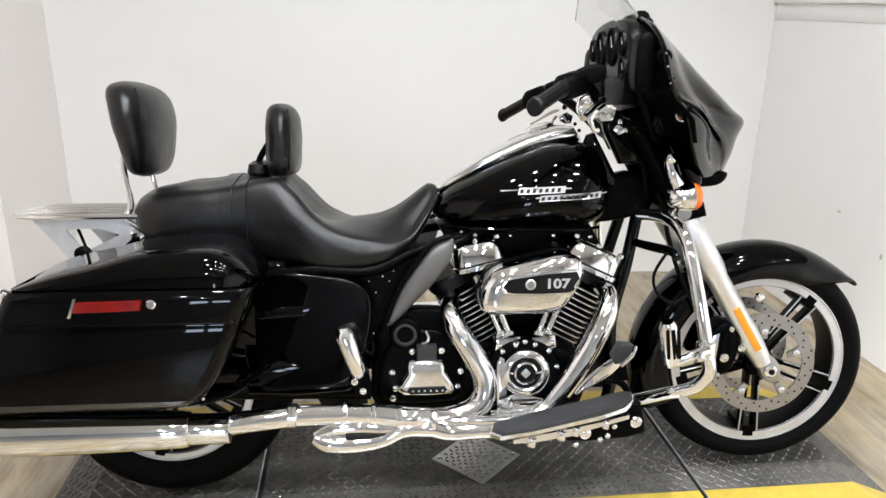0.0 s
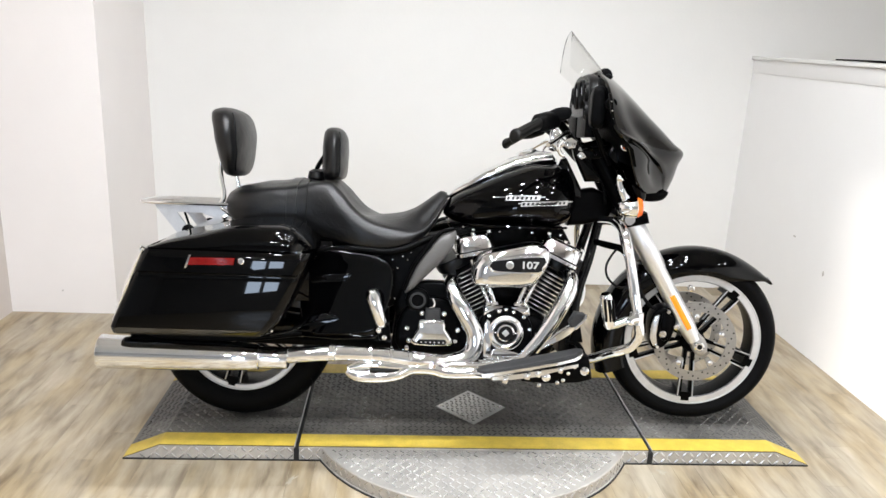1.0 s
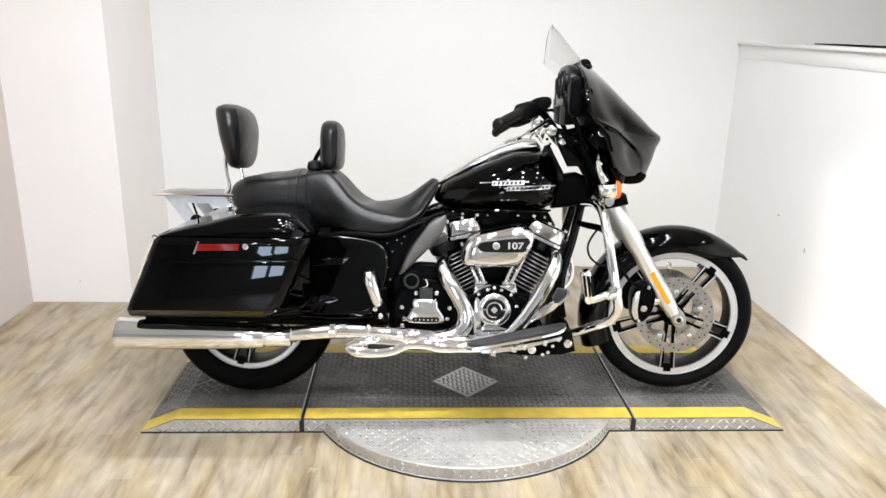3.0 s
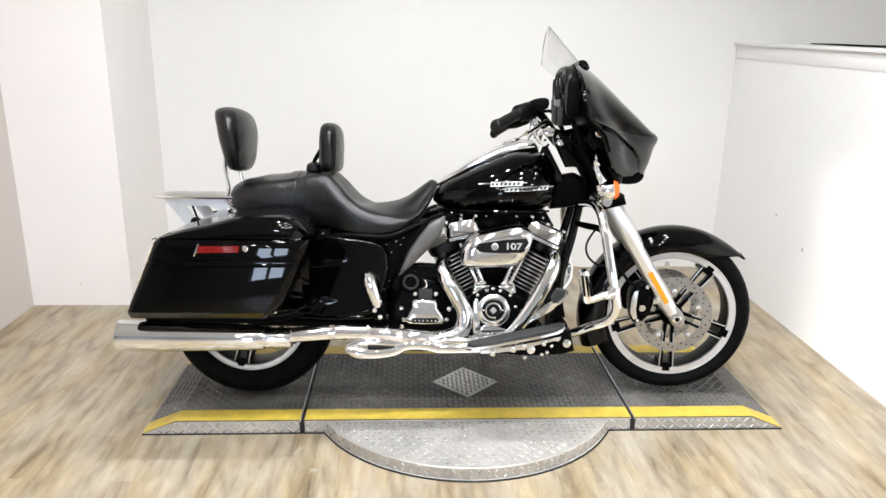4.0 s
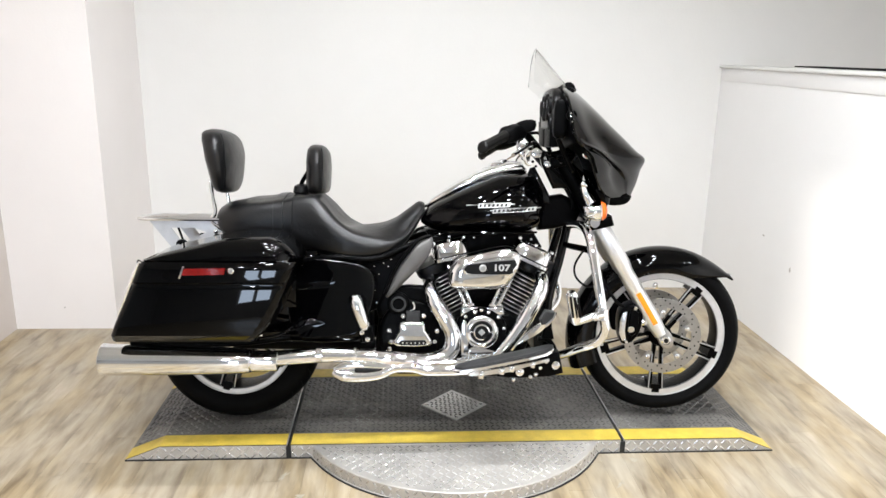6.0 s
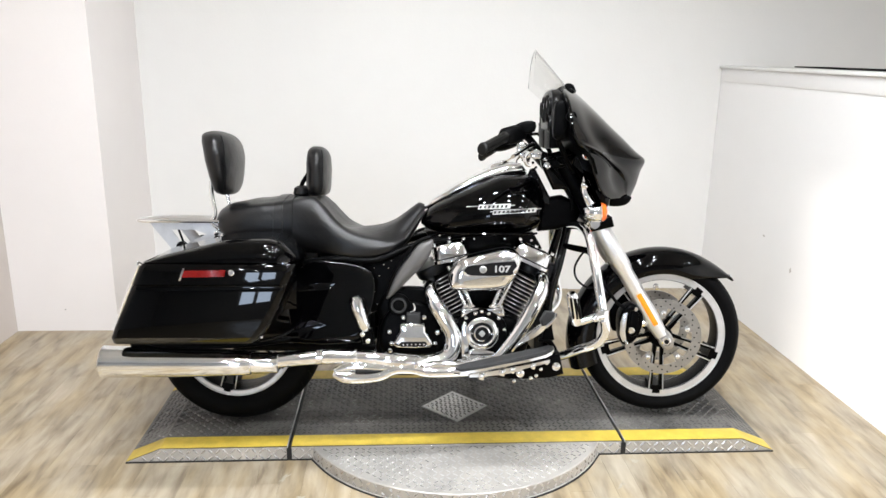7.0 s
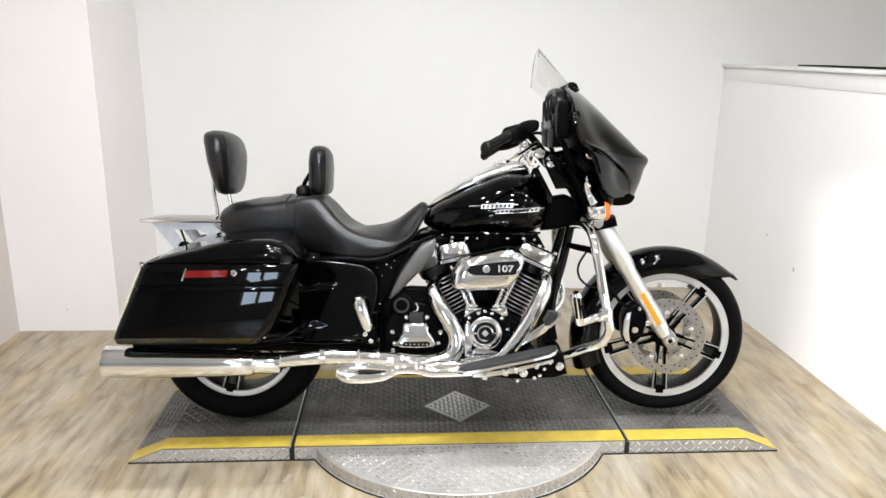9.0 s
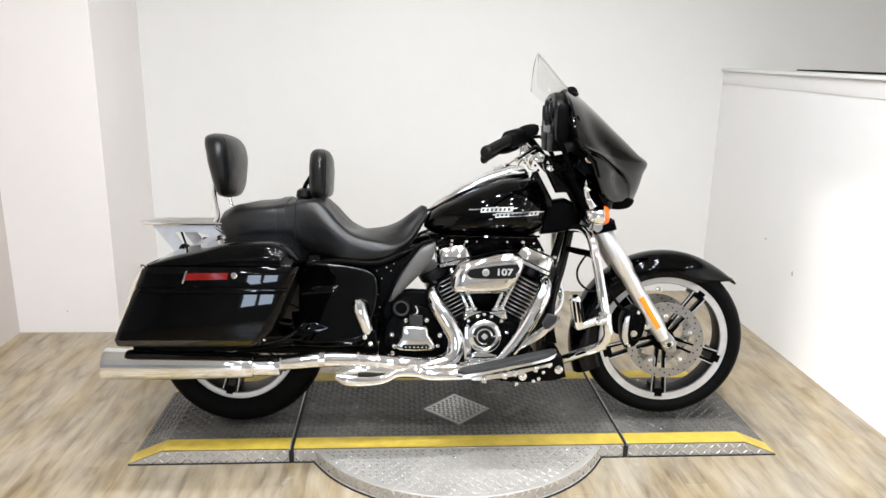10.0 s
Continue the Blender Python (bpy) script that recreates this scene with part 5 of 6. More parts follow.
part("hinge_strut", tube([(-0.55, -0.03, 0.93), (-0.575, -0.035, 0.885), (-0.565, -0.03, 0.85)], 0.008, 8), WRINKLE, rider, "black strut")

# luggage rack
rack = part("luggage_rack", tube([(-0.85, -0.13, 0.757), (-1.0, -0.135, 0.758), (-1.11, -0.125, 0.758), (-1.15, -0.09, 0.758), (-1.158, 0.0, 0.758), (-1.15, 0.09, 0.758), (-1.11, 0.125, 0.758), (-1.0, 0.135, 0.758), (-0.85, 0.13, 0.757)], 0.0065, 10), CHROME, bike, "chrome tubular luggage rack")
for y in (-0.08, -0.027, 0.027, 0.08):
    part("rack_bar", tube([(-0.855, y, 0.757), (-1.0, y, 0.762), (-1.15, y * 0.95, 0.758)], 0.0055, 8, 4), CHROME, rack, "chrome rack bar")
part("rack_plate", slab([(-0.90, 0.7565), (-1.09, 0.7565), (-1.09, 0.7535), (-0.90, 0.7535)], -0.11, 0.11, 0.001, 1), CHROME, rack, "chrome rack plate")
for sgn in (-1, 1):
    bm = bmesh.new()
    outer = [(-1.10, 0.752), (-0.855, 0.752), (-0.875, 0.70), (-0.93, 0.652), (-1.00, 0.628)]
    hole = [(-1.025, 0.727), (-0.945, 0.727), (-0.90, 0.712), (-0.945, 0.690), (-0.985, 0.672)]
    vo, vh = [[bm.verts.new((x, sgn * y, z)) for x, z in outer] for y in (0.122, 0.116)], [[bm.verts.new((x, sgn * y, z)) for x, z in hole] for y in (0.122, 0.116)]
    for i in range(5):
        j = (i + 1) % 5
        bm.faces.new((vo[0][i], vo[0][j], vh[0][j], vh[0][i]))
        bm.faces.new((vo[1][i], vo[1][j], vh[1][j], vh[1][i]))
        bm.faces.new((vo[0][i], vo[0][j], vo[1][j], vo[1][i]))
        bm.faces.new((vh[0][i], vh[0][j], vh[1][j], vh[1][i]))
    part("rack_side", bm, MACHINED, rack, "bright steel side plate with a cut-out", flat=True)
    part("docking_knob", lathe([(0.012, 0), (0.019, 0.006), (0.019, 0.02), (0.012, 0.026)], (-0.985, sgn * 0.118, 0.668), (0, sgn, 0), 16), PLASTIC, rack, "black docking knob")
part("antenna_stub", tube([(-0.985, -0.10, 0.665), (-1.0, -0.09, 0.70), (-1.012, -0.088, 0.732)], 0.004, 8), PLASTIC, rack, "black aerial stub")


# saddlebags
def saddlebag(sgn):
    def ring(z):
        xb = ease(z, (0.383, 0.405, 0.648), (-1.130, -1.122, -1.016))
        xf = ease(z, (0.39, 0.42, 0.648), (-0.668, -0.638, -0.530))
        yo = ease(z, (0.388, 0.40, 0.42, 0.56, 0.568, 0.575, 0.582, 0.64, 0.648), (0.425, 0.450, 0.459, 0.4545, 0.453, 0.452, 0.466, 0.463, 0.455))
        yi = 0.245
        out = []
        corner = ((xb, yo, 0.020), (xf, yo, 0.034), (xf, yi, 0.02), (xb, yi, 0.02))
        for (x, y, r), (sx, sy), a0 in zip(corner, ((1, -1), (-1, -1), (-1, 1), (1, 1)), (180, 90, 0, -90)):
            for k in range(7):
                a = radians(a0 - 90 * k / 6)
                out.append(Vector((x + sx * r + r * math.cos(a), sgn * (y + sy * r + r * math.sin(a)), z)))
        return out

    zs = [0.383, 0.385, 0.390, 0.41, 0.44, 0.48, 0.52, 0.555, 0.562, 0.568, 0.572, 0.576, 0.582, 0.60, 0.62, 0.638, 0.646]
    rows = []
    for z in zs:
        f = 1.0 if z > 0.4 else {0.383: 0.975, 0.385: 0.988, 0.390: 0.997}[z]
        rg = ring(z)
        c = sum(rg, Vector()) / len(rg)
        rows.append([Vector((c.x + (p.x - c.x) * f, c.y + (p.y - c.y) * f, z)) for p in rg])
    bag = part("saddlebag", loft(rows), PAINT, bike, "gloss black hard saddlebag", angle=45)
    # lid, sloping outwards
    xs = np.linspace(-1.014, -0.53, 30)
    rings = []
    for x in xs:
        top = ease(x, (-1.014, -0.995, -0.957, -0.867, -0.74, -0.632, -0.577, -0.53), (0.656, 0.668, 0.682, 0.703, 0.730, 0.733, 0.715, 0.665))
        wi = ease(x, (-1.014, -0.99, -0.60, -0.555, -0.53), (0.435, 0.458, 0.462, 0.425, 0.36))
        row = [Vector((x, sgn * 0.245, 0.650)), Vector((x, sgn * 0.245, top - 0.008)), Vector((x, sgn * 0.26, top))]
        for k in range(9):
            a = math.pi / 2 * k / 8
            row.append(Vector((x, sgn * (wi - 0.06 + 0.06 * math.sin(a)), 0.650 + (top - 0.012 - 0.650) * math.cos(a) ** 0.7 if k < 8 else 0.650)))
        rings.append(row)
    part("lid", loft(rings), PAINT, bag, "gloss black domed lid", angle=50)
    y = sgn * 0.464
    part("reflector", slab([(-0.888, 0.604), (-0.756, 0.607), (-0.752, 0.628), (-0.880, 0.626)], y - sgn * 0.006, y + sgn * 0.007, 0.003), RED, bag, "long red side reflector")
    part("reflector_end", slab([(-0.897, 0.594), (-0.891, 0.594), (-0.877, 0.634), (-0.883, 0.634)], y - sgn * 0.004, y + sgn * 0.006, 0.001), CHROME, bag, "chrome reflector end")
    part("lock", lathe([(0.010, 0), (0.010, 0.005), (0.007, 0.008)], (-0.735, y, 0.619), (0, sgn, 0), 16), CHROME, bag, "round chrome lock")
    rear = [Vector((-1.112, sgn * 0.436, 0.425)), Vector((-1.083, sgn * 0.442, 0.50)), Vector((-1.050, sgn * 0.446, 0.58)), Vector((-1.023, sgn * 0.448, 0.642))]
    part("rear_trim", tube(rear, [0.004, 0.006, 0.006, 0.004], 8), CHROME, bag, "slim bright trim down the rear edge")
    lip = [Vector((ease(z, (0.39, 0.42, 0.648), (-0.668, -0.638, -0.530)) - 0.010, sgn * (ease(z, (0.40, 0.42, 0.56, 0.582, 0.64), (0.440, 0.448, 0.444, 0.455, 0.452)) - 0.006), z)) for z in (0.402, 0.43, 0.47, 0.51, 0.55, 0.59, 0.63)]
    part("front_lip", tube(lip, [0.004, 0.006, 0.006, 0.006, 0.006, 0.006, 0.004], 8), PAINT, bag, "rounded gloss lip on the front edge")
    part("lower_bead", tube([(-0.655, sgn * 0.44, 0.396), (-0.60, sgn * 0.40, 0.402), (-0.56, sgn * 0.35, 0.42), (-0.535, sgn * 0.30, 0.45)], [0.004, 0.006, 0.006, 0.004], 8), PAINT, bag, "rounded gloss bead round the lower front corner")
    part("hinge_hook", tube([(-1.018, sgn * 0.44, 0.645), (-1.026, sgn * 0.447, 0.65), (-1.028, sgn * 0.449, 0.64)], 0.003, 6), CHROME, bag)
    part("front_latch", slab([(-0.60, 0.655), (-0.575, 0.662), (-0.565, 0.645), (-0.578, 0.632), (-0.60, 0.64)], sgn * 0.425, sgn * 0.40, 0.004, 2, smooth=2), CHROME, bag, "chrome lid latch")
    # chrome dots added in place of lamp glints along the front edge
    for q in range(8):
        part("edge_glint", lathe([(0.0034, 0), (0.0034, 0.0025), (0.0016, 0.0036)], (-0.548 - 0.0145 * q, sgn * (0.405 + 0.005 * q), 0.618 - 0.030 * q), (0.5, sgn, 0), 10), CHROME, bag)
    return bag


saddlebag(-1)
saddlebag(1)

# rear fender, filler panels and side covers
rings = []
for a in np.linspace(200, 20, 32):
    r, hw = 0.365, 0.125
    c, s = math.cos(radians(a)), math.sin(radians(a))
    row = [Vector((RXL + (r - 0.05 * t ** 4) * c, hw * t, AZ + (r - 0.05 * t ** 4) * s)) for t in np.linspace(-1, 1, 13)]
    rings.append(row + [Vector((RXL + (p.x - RXL) * 0.985, p.y * 0.97, AZ + (p.z - AZ) * 0.985)) for p in reversed(row)])
rear_fender = part("rear_fender", loft(rings), PAINT, bike, "gloss black rear fender", angle=50)
part("fender_filler", slab([(-1.04, 0.595), (-0.86, 0.655), (-0.72, 0.685), (-0.56, 0.655), (-0.56, 0.46), (-1.05, 0.46)], -0.25, 0.25, 0.02, 2), PAINT, rear_fender, "black filler panel between fender and bags")
part("strut_cover", slab([(-0.74, 0.655), (-0.50, 0.66), (-0.46, 0.40), (-0.52, 0.345), (-0.70, 0.345)], -0.185, 0.185, 0.02, 2), PAINT, rear_fender, "black strut cover")
part("tail_lamp", slab([(-1.16, 0.56), (-1.13, 0.60), (-1.09, 0.60), (-1.09, 0.54)], -0.05, 0.05, 0.01, 2), RED, rear_fender, "red tail lamp")
for sgn in (-1, 1):
    shape = slab([(-0.54, 0.618), (-0.44, 0.624), (-0.345, 0.612), (-0.300, 0.575), (-0.300, 0.50), (-0.325, 0.42), (-0.36, 0.375), (-0.47, 0.36), (-0.57, 0.365), (-0.60, 0.48)], sgn * 0.252, sgn * 0.18, 0.009, 4, smooth=3)
    for v in shape.verts:
        v.co.y += sgn * (0.16 * (v.co.x + 0.36) - 0.22 * (v.co.z - 0.47) + 0.9 * (v.co.z - 0.50) ** 2)
    cov = part("side_cover", shape, PAINT, bike, "gloss black side cover", angle=60)
    part("cover_ledge", slab([(-0.56, 0.545), (-0.42, 0.555), (-0.335, 0.535), (-0.325, 0.52), (-0.42, 0.532), (-0.56, 0.522)], sgn * 0.234, sgn * 0.215, 0.005, 2, smooth=2), PAINT, cov, "raised moulding across the cover")
    part("cover_foot", slab([(-0.60, 0.40), (-0.52, 0.43), (-0.44, 0.405), (-0.36, 0.40), (-0.345, 0.345), (-0.60, 0.345)], sgn * 0.258, sgn * 0.20, 0.014, 3, smooth=2), PAINT, cov, "black lower guard of the cover")
    part("cover_bolt", lathe([(0.007, 0), (0.007, 0.004), (0.004, 0.006)], (-0.37, sgn * 0.262, 0.387), (0, sgn, 0), 10), CHROME, cov)
    part("frame_rail", tube([(-0.62, sgn * 0.17, 0.60), (-0.45, sgn * 0.20, 0.632), (-0.30, sgn * 0.20, 0.628), (-0.18, sgn * 0.17, 0.67), (0.0, sgn * 0.10, 0.71), (0.2, sgn * 0.06, 0.72)], 0.013, 12), WRINKLE, bike, "black upper frame rail")
    part("down_tube", tube([(0.418, sgn * 0.055, 0.78), (0.380, sgn * 0.08, 0.62), (0.338, sgn * 0.095, 0.46), (0.335, sgn * 0.115, 0.29), (0.30, sgn * 0.125, 0.235), (0.18, sgn * 0.13, 0.215), (-0.25, sgn * 0.13, 0.215), (-0.40, sgn * 0.13, 0.25)], 0.0165, 12), PAINT, bike, "black lower frame tube")

part("frame_plate", slab([(-0.345, 0.63), (-0.19, 0.665), (-0.175, 0.62), (-0.235, 0.535), (-0.26, 0.46), (-0.345, 0.42)], -0.185, -0.15, 0.008, 2), WRINKLE, bike, "black frame plate behind the air deflector")
# small bolt-shaped chrome dots, added to stand for glints along the frame tube
for bx, bz, br in ((-0.335, 0.598, 0.004), (-0.318, 0.585, 0.0055), (-0.302, 0.600, 0.004), (-0.285, 0.572, 0.004), (-0.268, 0.612, 0.005), (-0.252, 0.60, 0.0035), (-0.242, 0.625, 0.004), (-0.30, 0.515, 0.005), (-0.292, 0.47, 0.0045), (-0.312, 0.44, 0.004), (-0.27, 0.435, 0.005)):
    bolt(bx, -0.187, bz, br * 0.62, bike)
# heat deflector below the tank
for sgn in (-1, 1):
    deflector = part("air_deflector", dome([(-0.098, 0.704), (-0.103, 0.655), (-0.128, 0.615), (-0.175, 0.565), (-0.245, 0.497), (-0.258, 0.505), (-0.222, 0.585), (-0.175, 0.655), (-0.145, 0.69)], sgn * 0.203, sgn * 0.226, 4, 7), SHIELD, bike, "grey plastic air deflector", angle=60)
    part("deflector_rib", tube([(-0.262, sgn * 0.214, 0.505), (-0.228, sgn * 0.216, 0.59), (-0.178, sgn * 0.216, 0.662), (-0.145, sgn * 0.214, 0.698), (-0.105, sgn * 0.21, 0.712)], 0.007, 8), PLASTIC, deflector, "black edge moulding")

# engine
engine = part("crankcase", slab([(-0.06, 0.42), (0.0, 0.43), (0.06, 0.435), (0.115, 0.435), (0.18, 0.43), (0.232, 0.40), (0.25, 0.33), (0.22, 0.25), (0.14, 0.205), (-0.02, 0.205), (-0.08, 0.27), (-0.085, 0.38)], -0.215, 0.215, 0.02, 3), WRINKLE, bike, "black engine crankcase")
gearbox = part("gearbox", slab([(-0.285, 0.42), (-0.22, 0.445), (-0.12, 0.445), (-0.075, 0.42), (-0.075, 0.24), (-0.26, 0.235), (-0.30, 0.30)], -0.19, 0.19, 0.02, 3), WRINKLE, bike, "black gearbox case")
part("top_case", slab([(-0.285, 0.415), (-0.275, 0.50), (-0.23, 0.528), (-0.13, 0.530), (-0.085, 0.50), (-0.075, 0.415)], -0.194, -0.145, 0.014, 3, smooth=2), WRINKLE, gearbox, "black gearbox upper case")
part("primary_cover", slab([(-0.33, 0.38), (-0.25, 0.43), (0.05, 0.44), (0.14, 0.40), (0.13, 0.29), (0.05, 0.24), (-0.25, 0.24), (-0.33, 0.30)], 0.19, 0.275, 0.02, 3, smooth=3), CHROME, engine, "chrome primary cover")
# clutch release cover
release = part("clutch_cover", slab([(-0.232, 0.348), (-0.212, 0.380), (-0.209, 0.409), (-0.126, 0.409), (-0.119, 0.382), (-0.095, 0.346), (-0.104, 0.324), (-0.222, 0.324)], -0.242, -0.19, 0.012, 4, smooth=2), CHROME, bike, "chrome clutch release cover")
part("cover_window", slab([(-0.213, 0.337), (-0.207, 0.346), (-0.121, 0.347), (-0.114, 0.338), (-0.121, 0.331), (-0.206, 0.329)], -0.246, -0.24, 0.003, 2), DARK, release, "black inset panel")
for i in range(6):
    part("panel_stud", lathe([(0.003, 0), (0.003, 0.002), (0.001, 0.003)], (-0.199 + 0.0145 * i, -0.246, 0.338), (0, -1, 0), 8), CHROME, release, "small bright stud")
part("side_case", slab([(-0.285, 0.335), (-0.27, 0.42), (-0.21, 0.475), (-0.12, 0.475), (-0.07, 0.42), (-0.065, 0.32), (-0.10, 0.29), (-0.25, 0.29)], -0.204, -0.188, 0.012, 4, smooth=3), WRINKLE, bike, "black gearbox side case")
part("cap_block", slab([(-0.187, 0.404), (-0.187, 0.445), (-0.139, 0.445), (-0.139, 0.404)], -0.232, -0.2, 0.005), PAD_RUBBER, bike, "black filler block")
for bx, bz in ((-0.198, 0.427), (-0.126, 0.427), (-0.248, 0.374), (-0.078, 0.373), (-0.240, 0.333), (-0.246, 0.308), (-0.086, 0.333)):
    bolt(bx, -0.203, bz, 0.0098, bike)
part("round_cap", lathe([(0.04, 0), (0.04, 0.012), (0.034, 0.018), (0.0, 0.02)], (-0.215, -0.192, 0.470), (0, -1, 0), 24), PLASTIC, bike, "round black oil cap")
part("cap_rib", lathe([(0.026, 0.0), (0.028, 0.003), (0.022, 0.004), (0.020, 0.0)], (-0.215, -0.212, 0.470), (0, -1, 0), 24, closed=True), PAD_RUBBER, bike, "raised ring on the oil cap")
part("breather_elbow", tube([(-0.164, -0.205, 0.476), (-0.158, -0.21, 0.462), (-0.162, -0.212, 0.450), (-0.174, -0.21, 0.446)], 0.0035, 8), CHROME, bike, "small bright breather elbow")

# cam cover with round timer cover
cam_cover = part("cam_cover", slab([(0.0, 0.30), (-0.012, 0.40), (0.02, 0.445), (0.075, 0.462), (0.13, 0.445), (0.165, 0.40), (0.155, 0.32), (0.12, 0.275), (0.04, 0.262)], -0.243, -0.2, 0.012, 3, smooth=3), WRINKLE, bike, "black cam cover")
part("timer_ring", lathe([(0.058, 0), (0.0605, 0.008), (0.058, 0.018), (0.050, 0.024), (0.043, 0.024), (0.038, 0.019), (0.035, 0.012)], (0.076, -0.242, 0.379), (0, -1, 0), 48, cap=False), CHROME, cam_cover, "chrome ring of the timer cover")
part("timer_face", lathe([(0.039, 0.010), (0.036, 0.014), (0.028, 0.015), (0.0, 0.016)], (0.076, -0.242, 0.379), (0, -1, 0), 40), FIN_BLACK, cam_cover, "black timer cover face")
part("timer_inner_ring", lathe([(0.027, 0.014), (0.0285, 0.018), (0.024, 0.02), (0.0225, 0.015)], (0.076, -0.242, 0.379), (0, -1, 0), 40, closed=True), CHROME, cam_cover, "thin chrome ring")
part("timer_emblem", slab([(0.064, 0.379), (0.070, 0.386), (0.076, 0.391), (0.082, 0.386), (0.088, 0.379), (0.082, 0.372), (0.076, 0.367), (0.070, 0.372)], -0.2615, -0.257, 0.001), SILVER_PAINT, cam_cover, "small silver emblem")
for a in (0, 180):
    bolt(0.076 + 0.033 * math.cos(radians(a)), -0.257, 0.379, 0.0035, cam_cover)
for bx, bz in ((0.02, 0.432), (0.052, 0.448), (0.075, 0.455), (0.10, 0.447), (0.135, 0.43), (0.155, 0.39), (0.0, 0.36), (0.145, 0.31)):
    bolt(bx, -0.243, bz, 0.007, cam_cover)
part("cam_bracket", slab([(0.005, 0.41), (0.022, 0.418), (0.03, 0.36), (0.03, 0.30), (0.055, 0.262), (0.05, 0.25), (0.02, 0.258), (0.005, 0.30)], -0.262, -0.24, 0.006, 3, smooth=2), CHROME, cam_cover, "chrome bracket")
part("lower_cover", slab([(0.03, 0.318), (0.06, 0.325), (0.10, 0.318), (0.15, 0.30), (0.13, 0.262), (0.04, 0.262)], -0.258, -0.24, 0.006, 3, smooth=2), CHROME, cam_cover, "chrome lower cover")
part("oil_filter_cap", slab([(-0.012, 0.262), (-0.012, 0.292), (0.016, 0.292), (0.016, 0.262)], -0.27, -0.235, 0.006), CHROME, cam_cover, "chrome cap")


def cylinder(name, bx, bz, tilt, label, rocker, reach):
    """Finned barrel with head, rocker cover and pushrod tubes; tilt from upright towards the front."""
    a = radians(tilt)
    up, ahead = Vector((math.sin(a), 0, math.cos(a))), Vector((math.cos(a), 0, -math.sin(a)))
    base = Vector((bx, 0, bz))
    barrel = part(name, rod(base, base + up * 0.18, 0.056, 24), FIN_BLACK, bike, label)
    n = 12
    proto = None
    for i in range(n):
        c = base + up * (0.004 + 0.0148 * i)
        w, d = 0.062 + 0.0005 * i, 0.145
        if proto is None:
            ringset = []
            for h, g in ((-0.0016, -0.001), (-0.0016, 0.0), (0.0016, 0.0), (0.0016, -0.001)):
                ringset.append([ahead * (p.x * 1.0) + Vector((0, p.y, 0)) + up * h for p in oval(0, 0, 0, w + g, d + g, 28, 3.6, "xy")])
            proto = part("fin", loft(ringset), FIN_BLACK, barrel, "black cooling fin with bright edge")
            proto.matrix_basis = Matrix.Translation(c)
            me_edge = part("fin_edge", tube([ahead * p.x + Vector((0, p.y, 0)) for p in oval(0, 0, 0, w + 0.0004, d + 0.0004, 28, 3.6, "xy")], 0.0023, 6, 1, closed=True), FIN_EDGE, barrel, "machined fin edge")
            me_edge.matrix_basis = Matrix.Translation(c)
        else:
            for src in (proto, me_edge):
                o = new(src.name.split(".")[0], src.data)
                o.parent = barrel
                o.matrix_basis = Matrix.Translation(c)
                tagged(o, src["label"])
    hc = base + up * 0.186
    def ringat(h, w, d, pw=3.4, shift=0.0):
        return [hc + up * h + ahead * (p.x + shift) + Vector((0, p.y, 0)) for p in oval(0, 0, 0, w, d, 32, pw, "xy")]
    part("head", loft([ringat(0.0, 0.066, 0.145), ringat(0.008, 0.07, 0.148), ringat(0.03, 0.07, 0.146), ringat(0.036, 0.064, 0.14)]), FIN_BLACK, barrel, "black cylinder head")
    rx, rz, slant, rw = rocker
    ra = radians(slant)
    ru, rh = Vector((math.sin(ra), 0, math.cos(ra))), Vector((math.cos(ra), 0, -math.sin(ra)))
    rc = Vector((rx, 0, rz))

    def rocker_ring(h, w, d, power=7.0):
        return [rc + ru * h + rh * p.x + Vector((0, p.y, 0)) for p in oval(0, 0, 0, w, d, 40, power, "xy")]

    d = 0.186 + reach
    part("rocker_base", loft([rocker_ring(h, rw + g, d + g) for h, g in ((0.0, -0.004), (0.003, 0.003), (0.013, 0.003), (0.015, 0.0))]), CHROME, barrel, "chrome rocker base")
    part("rocker_gasket", loft([rocker_ring(h, rw - 0.002, d - 0.002) for h in (0.0145, 0.0185)]), DARK, barrel, "black rocker gasket")
    part("rocker_cover", loft([rocker_ring(h, rw - g, d - g * 0.8, 6.0) for h, g in ((0.018, 0.0), (0.046, 0.003), (0.058, 0.007), (0.065, 0.014), (0.068, 0.026))]), CHROME, barrel, "chrome rocker cover")
    for s in (-1, 1):
        for e in (-0.8, 0.0, 0.8) if s > 0 else (-0.5, 0.5):
            p = rc + ru * (0.066 if s > 0 else 0.007) + rh * (rw * e)
            if s > 0:
                part("bolt", lathe([(0.008, 0), (0.008, 0.008), (0.004, 0.011)], (p.x, -d + 0.03, p.z), ru, 10), CHROME, barrel)
            else:
                part("bolt", lathe([(0.0055, 0), (0.0055, 0.004), (0.003, 0.006)], (p.x, -d - 0.003, p.z), (0, -1, 0), 10), CHROME, barrel)
    return barrel


cylinder("rear_cylinder", 0.006, 0.405, -27.5, "rear black finned cylinder with chrome rocker cover", (-0.022, 0.622, -13.0, 0.068), 0.0)
cylinder("front_cylinder", 0.178, 0.405, 27.5, "front black finned cylinder with chrome rocker cover", (0.246, 0.612, 25.0, 0.080), 0.01)
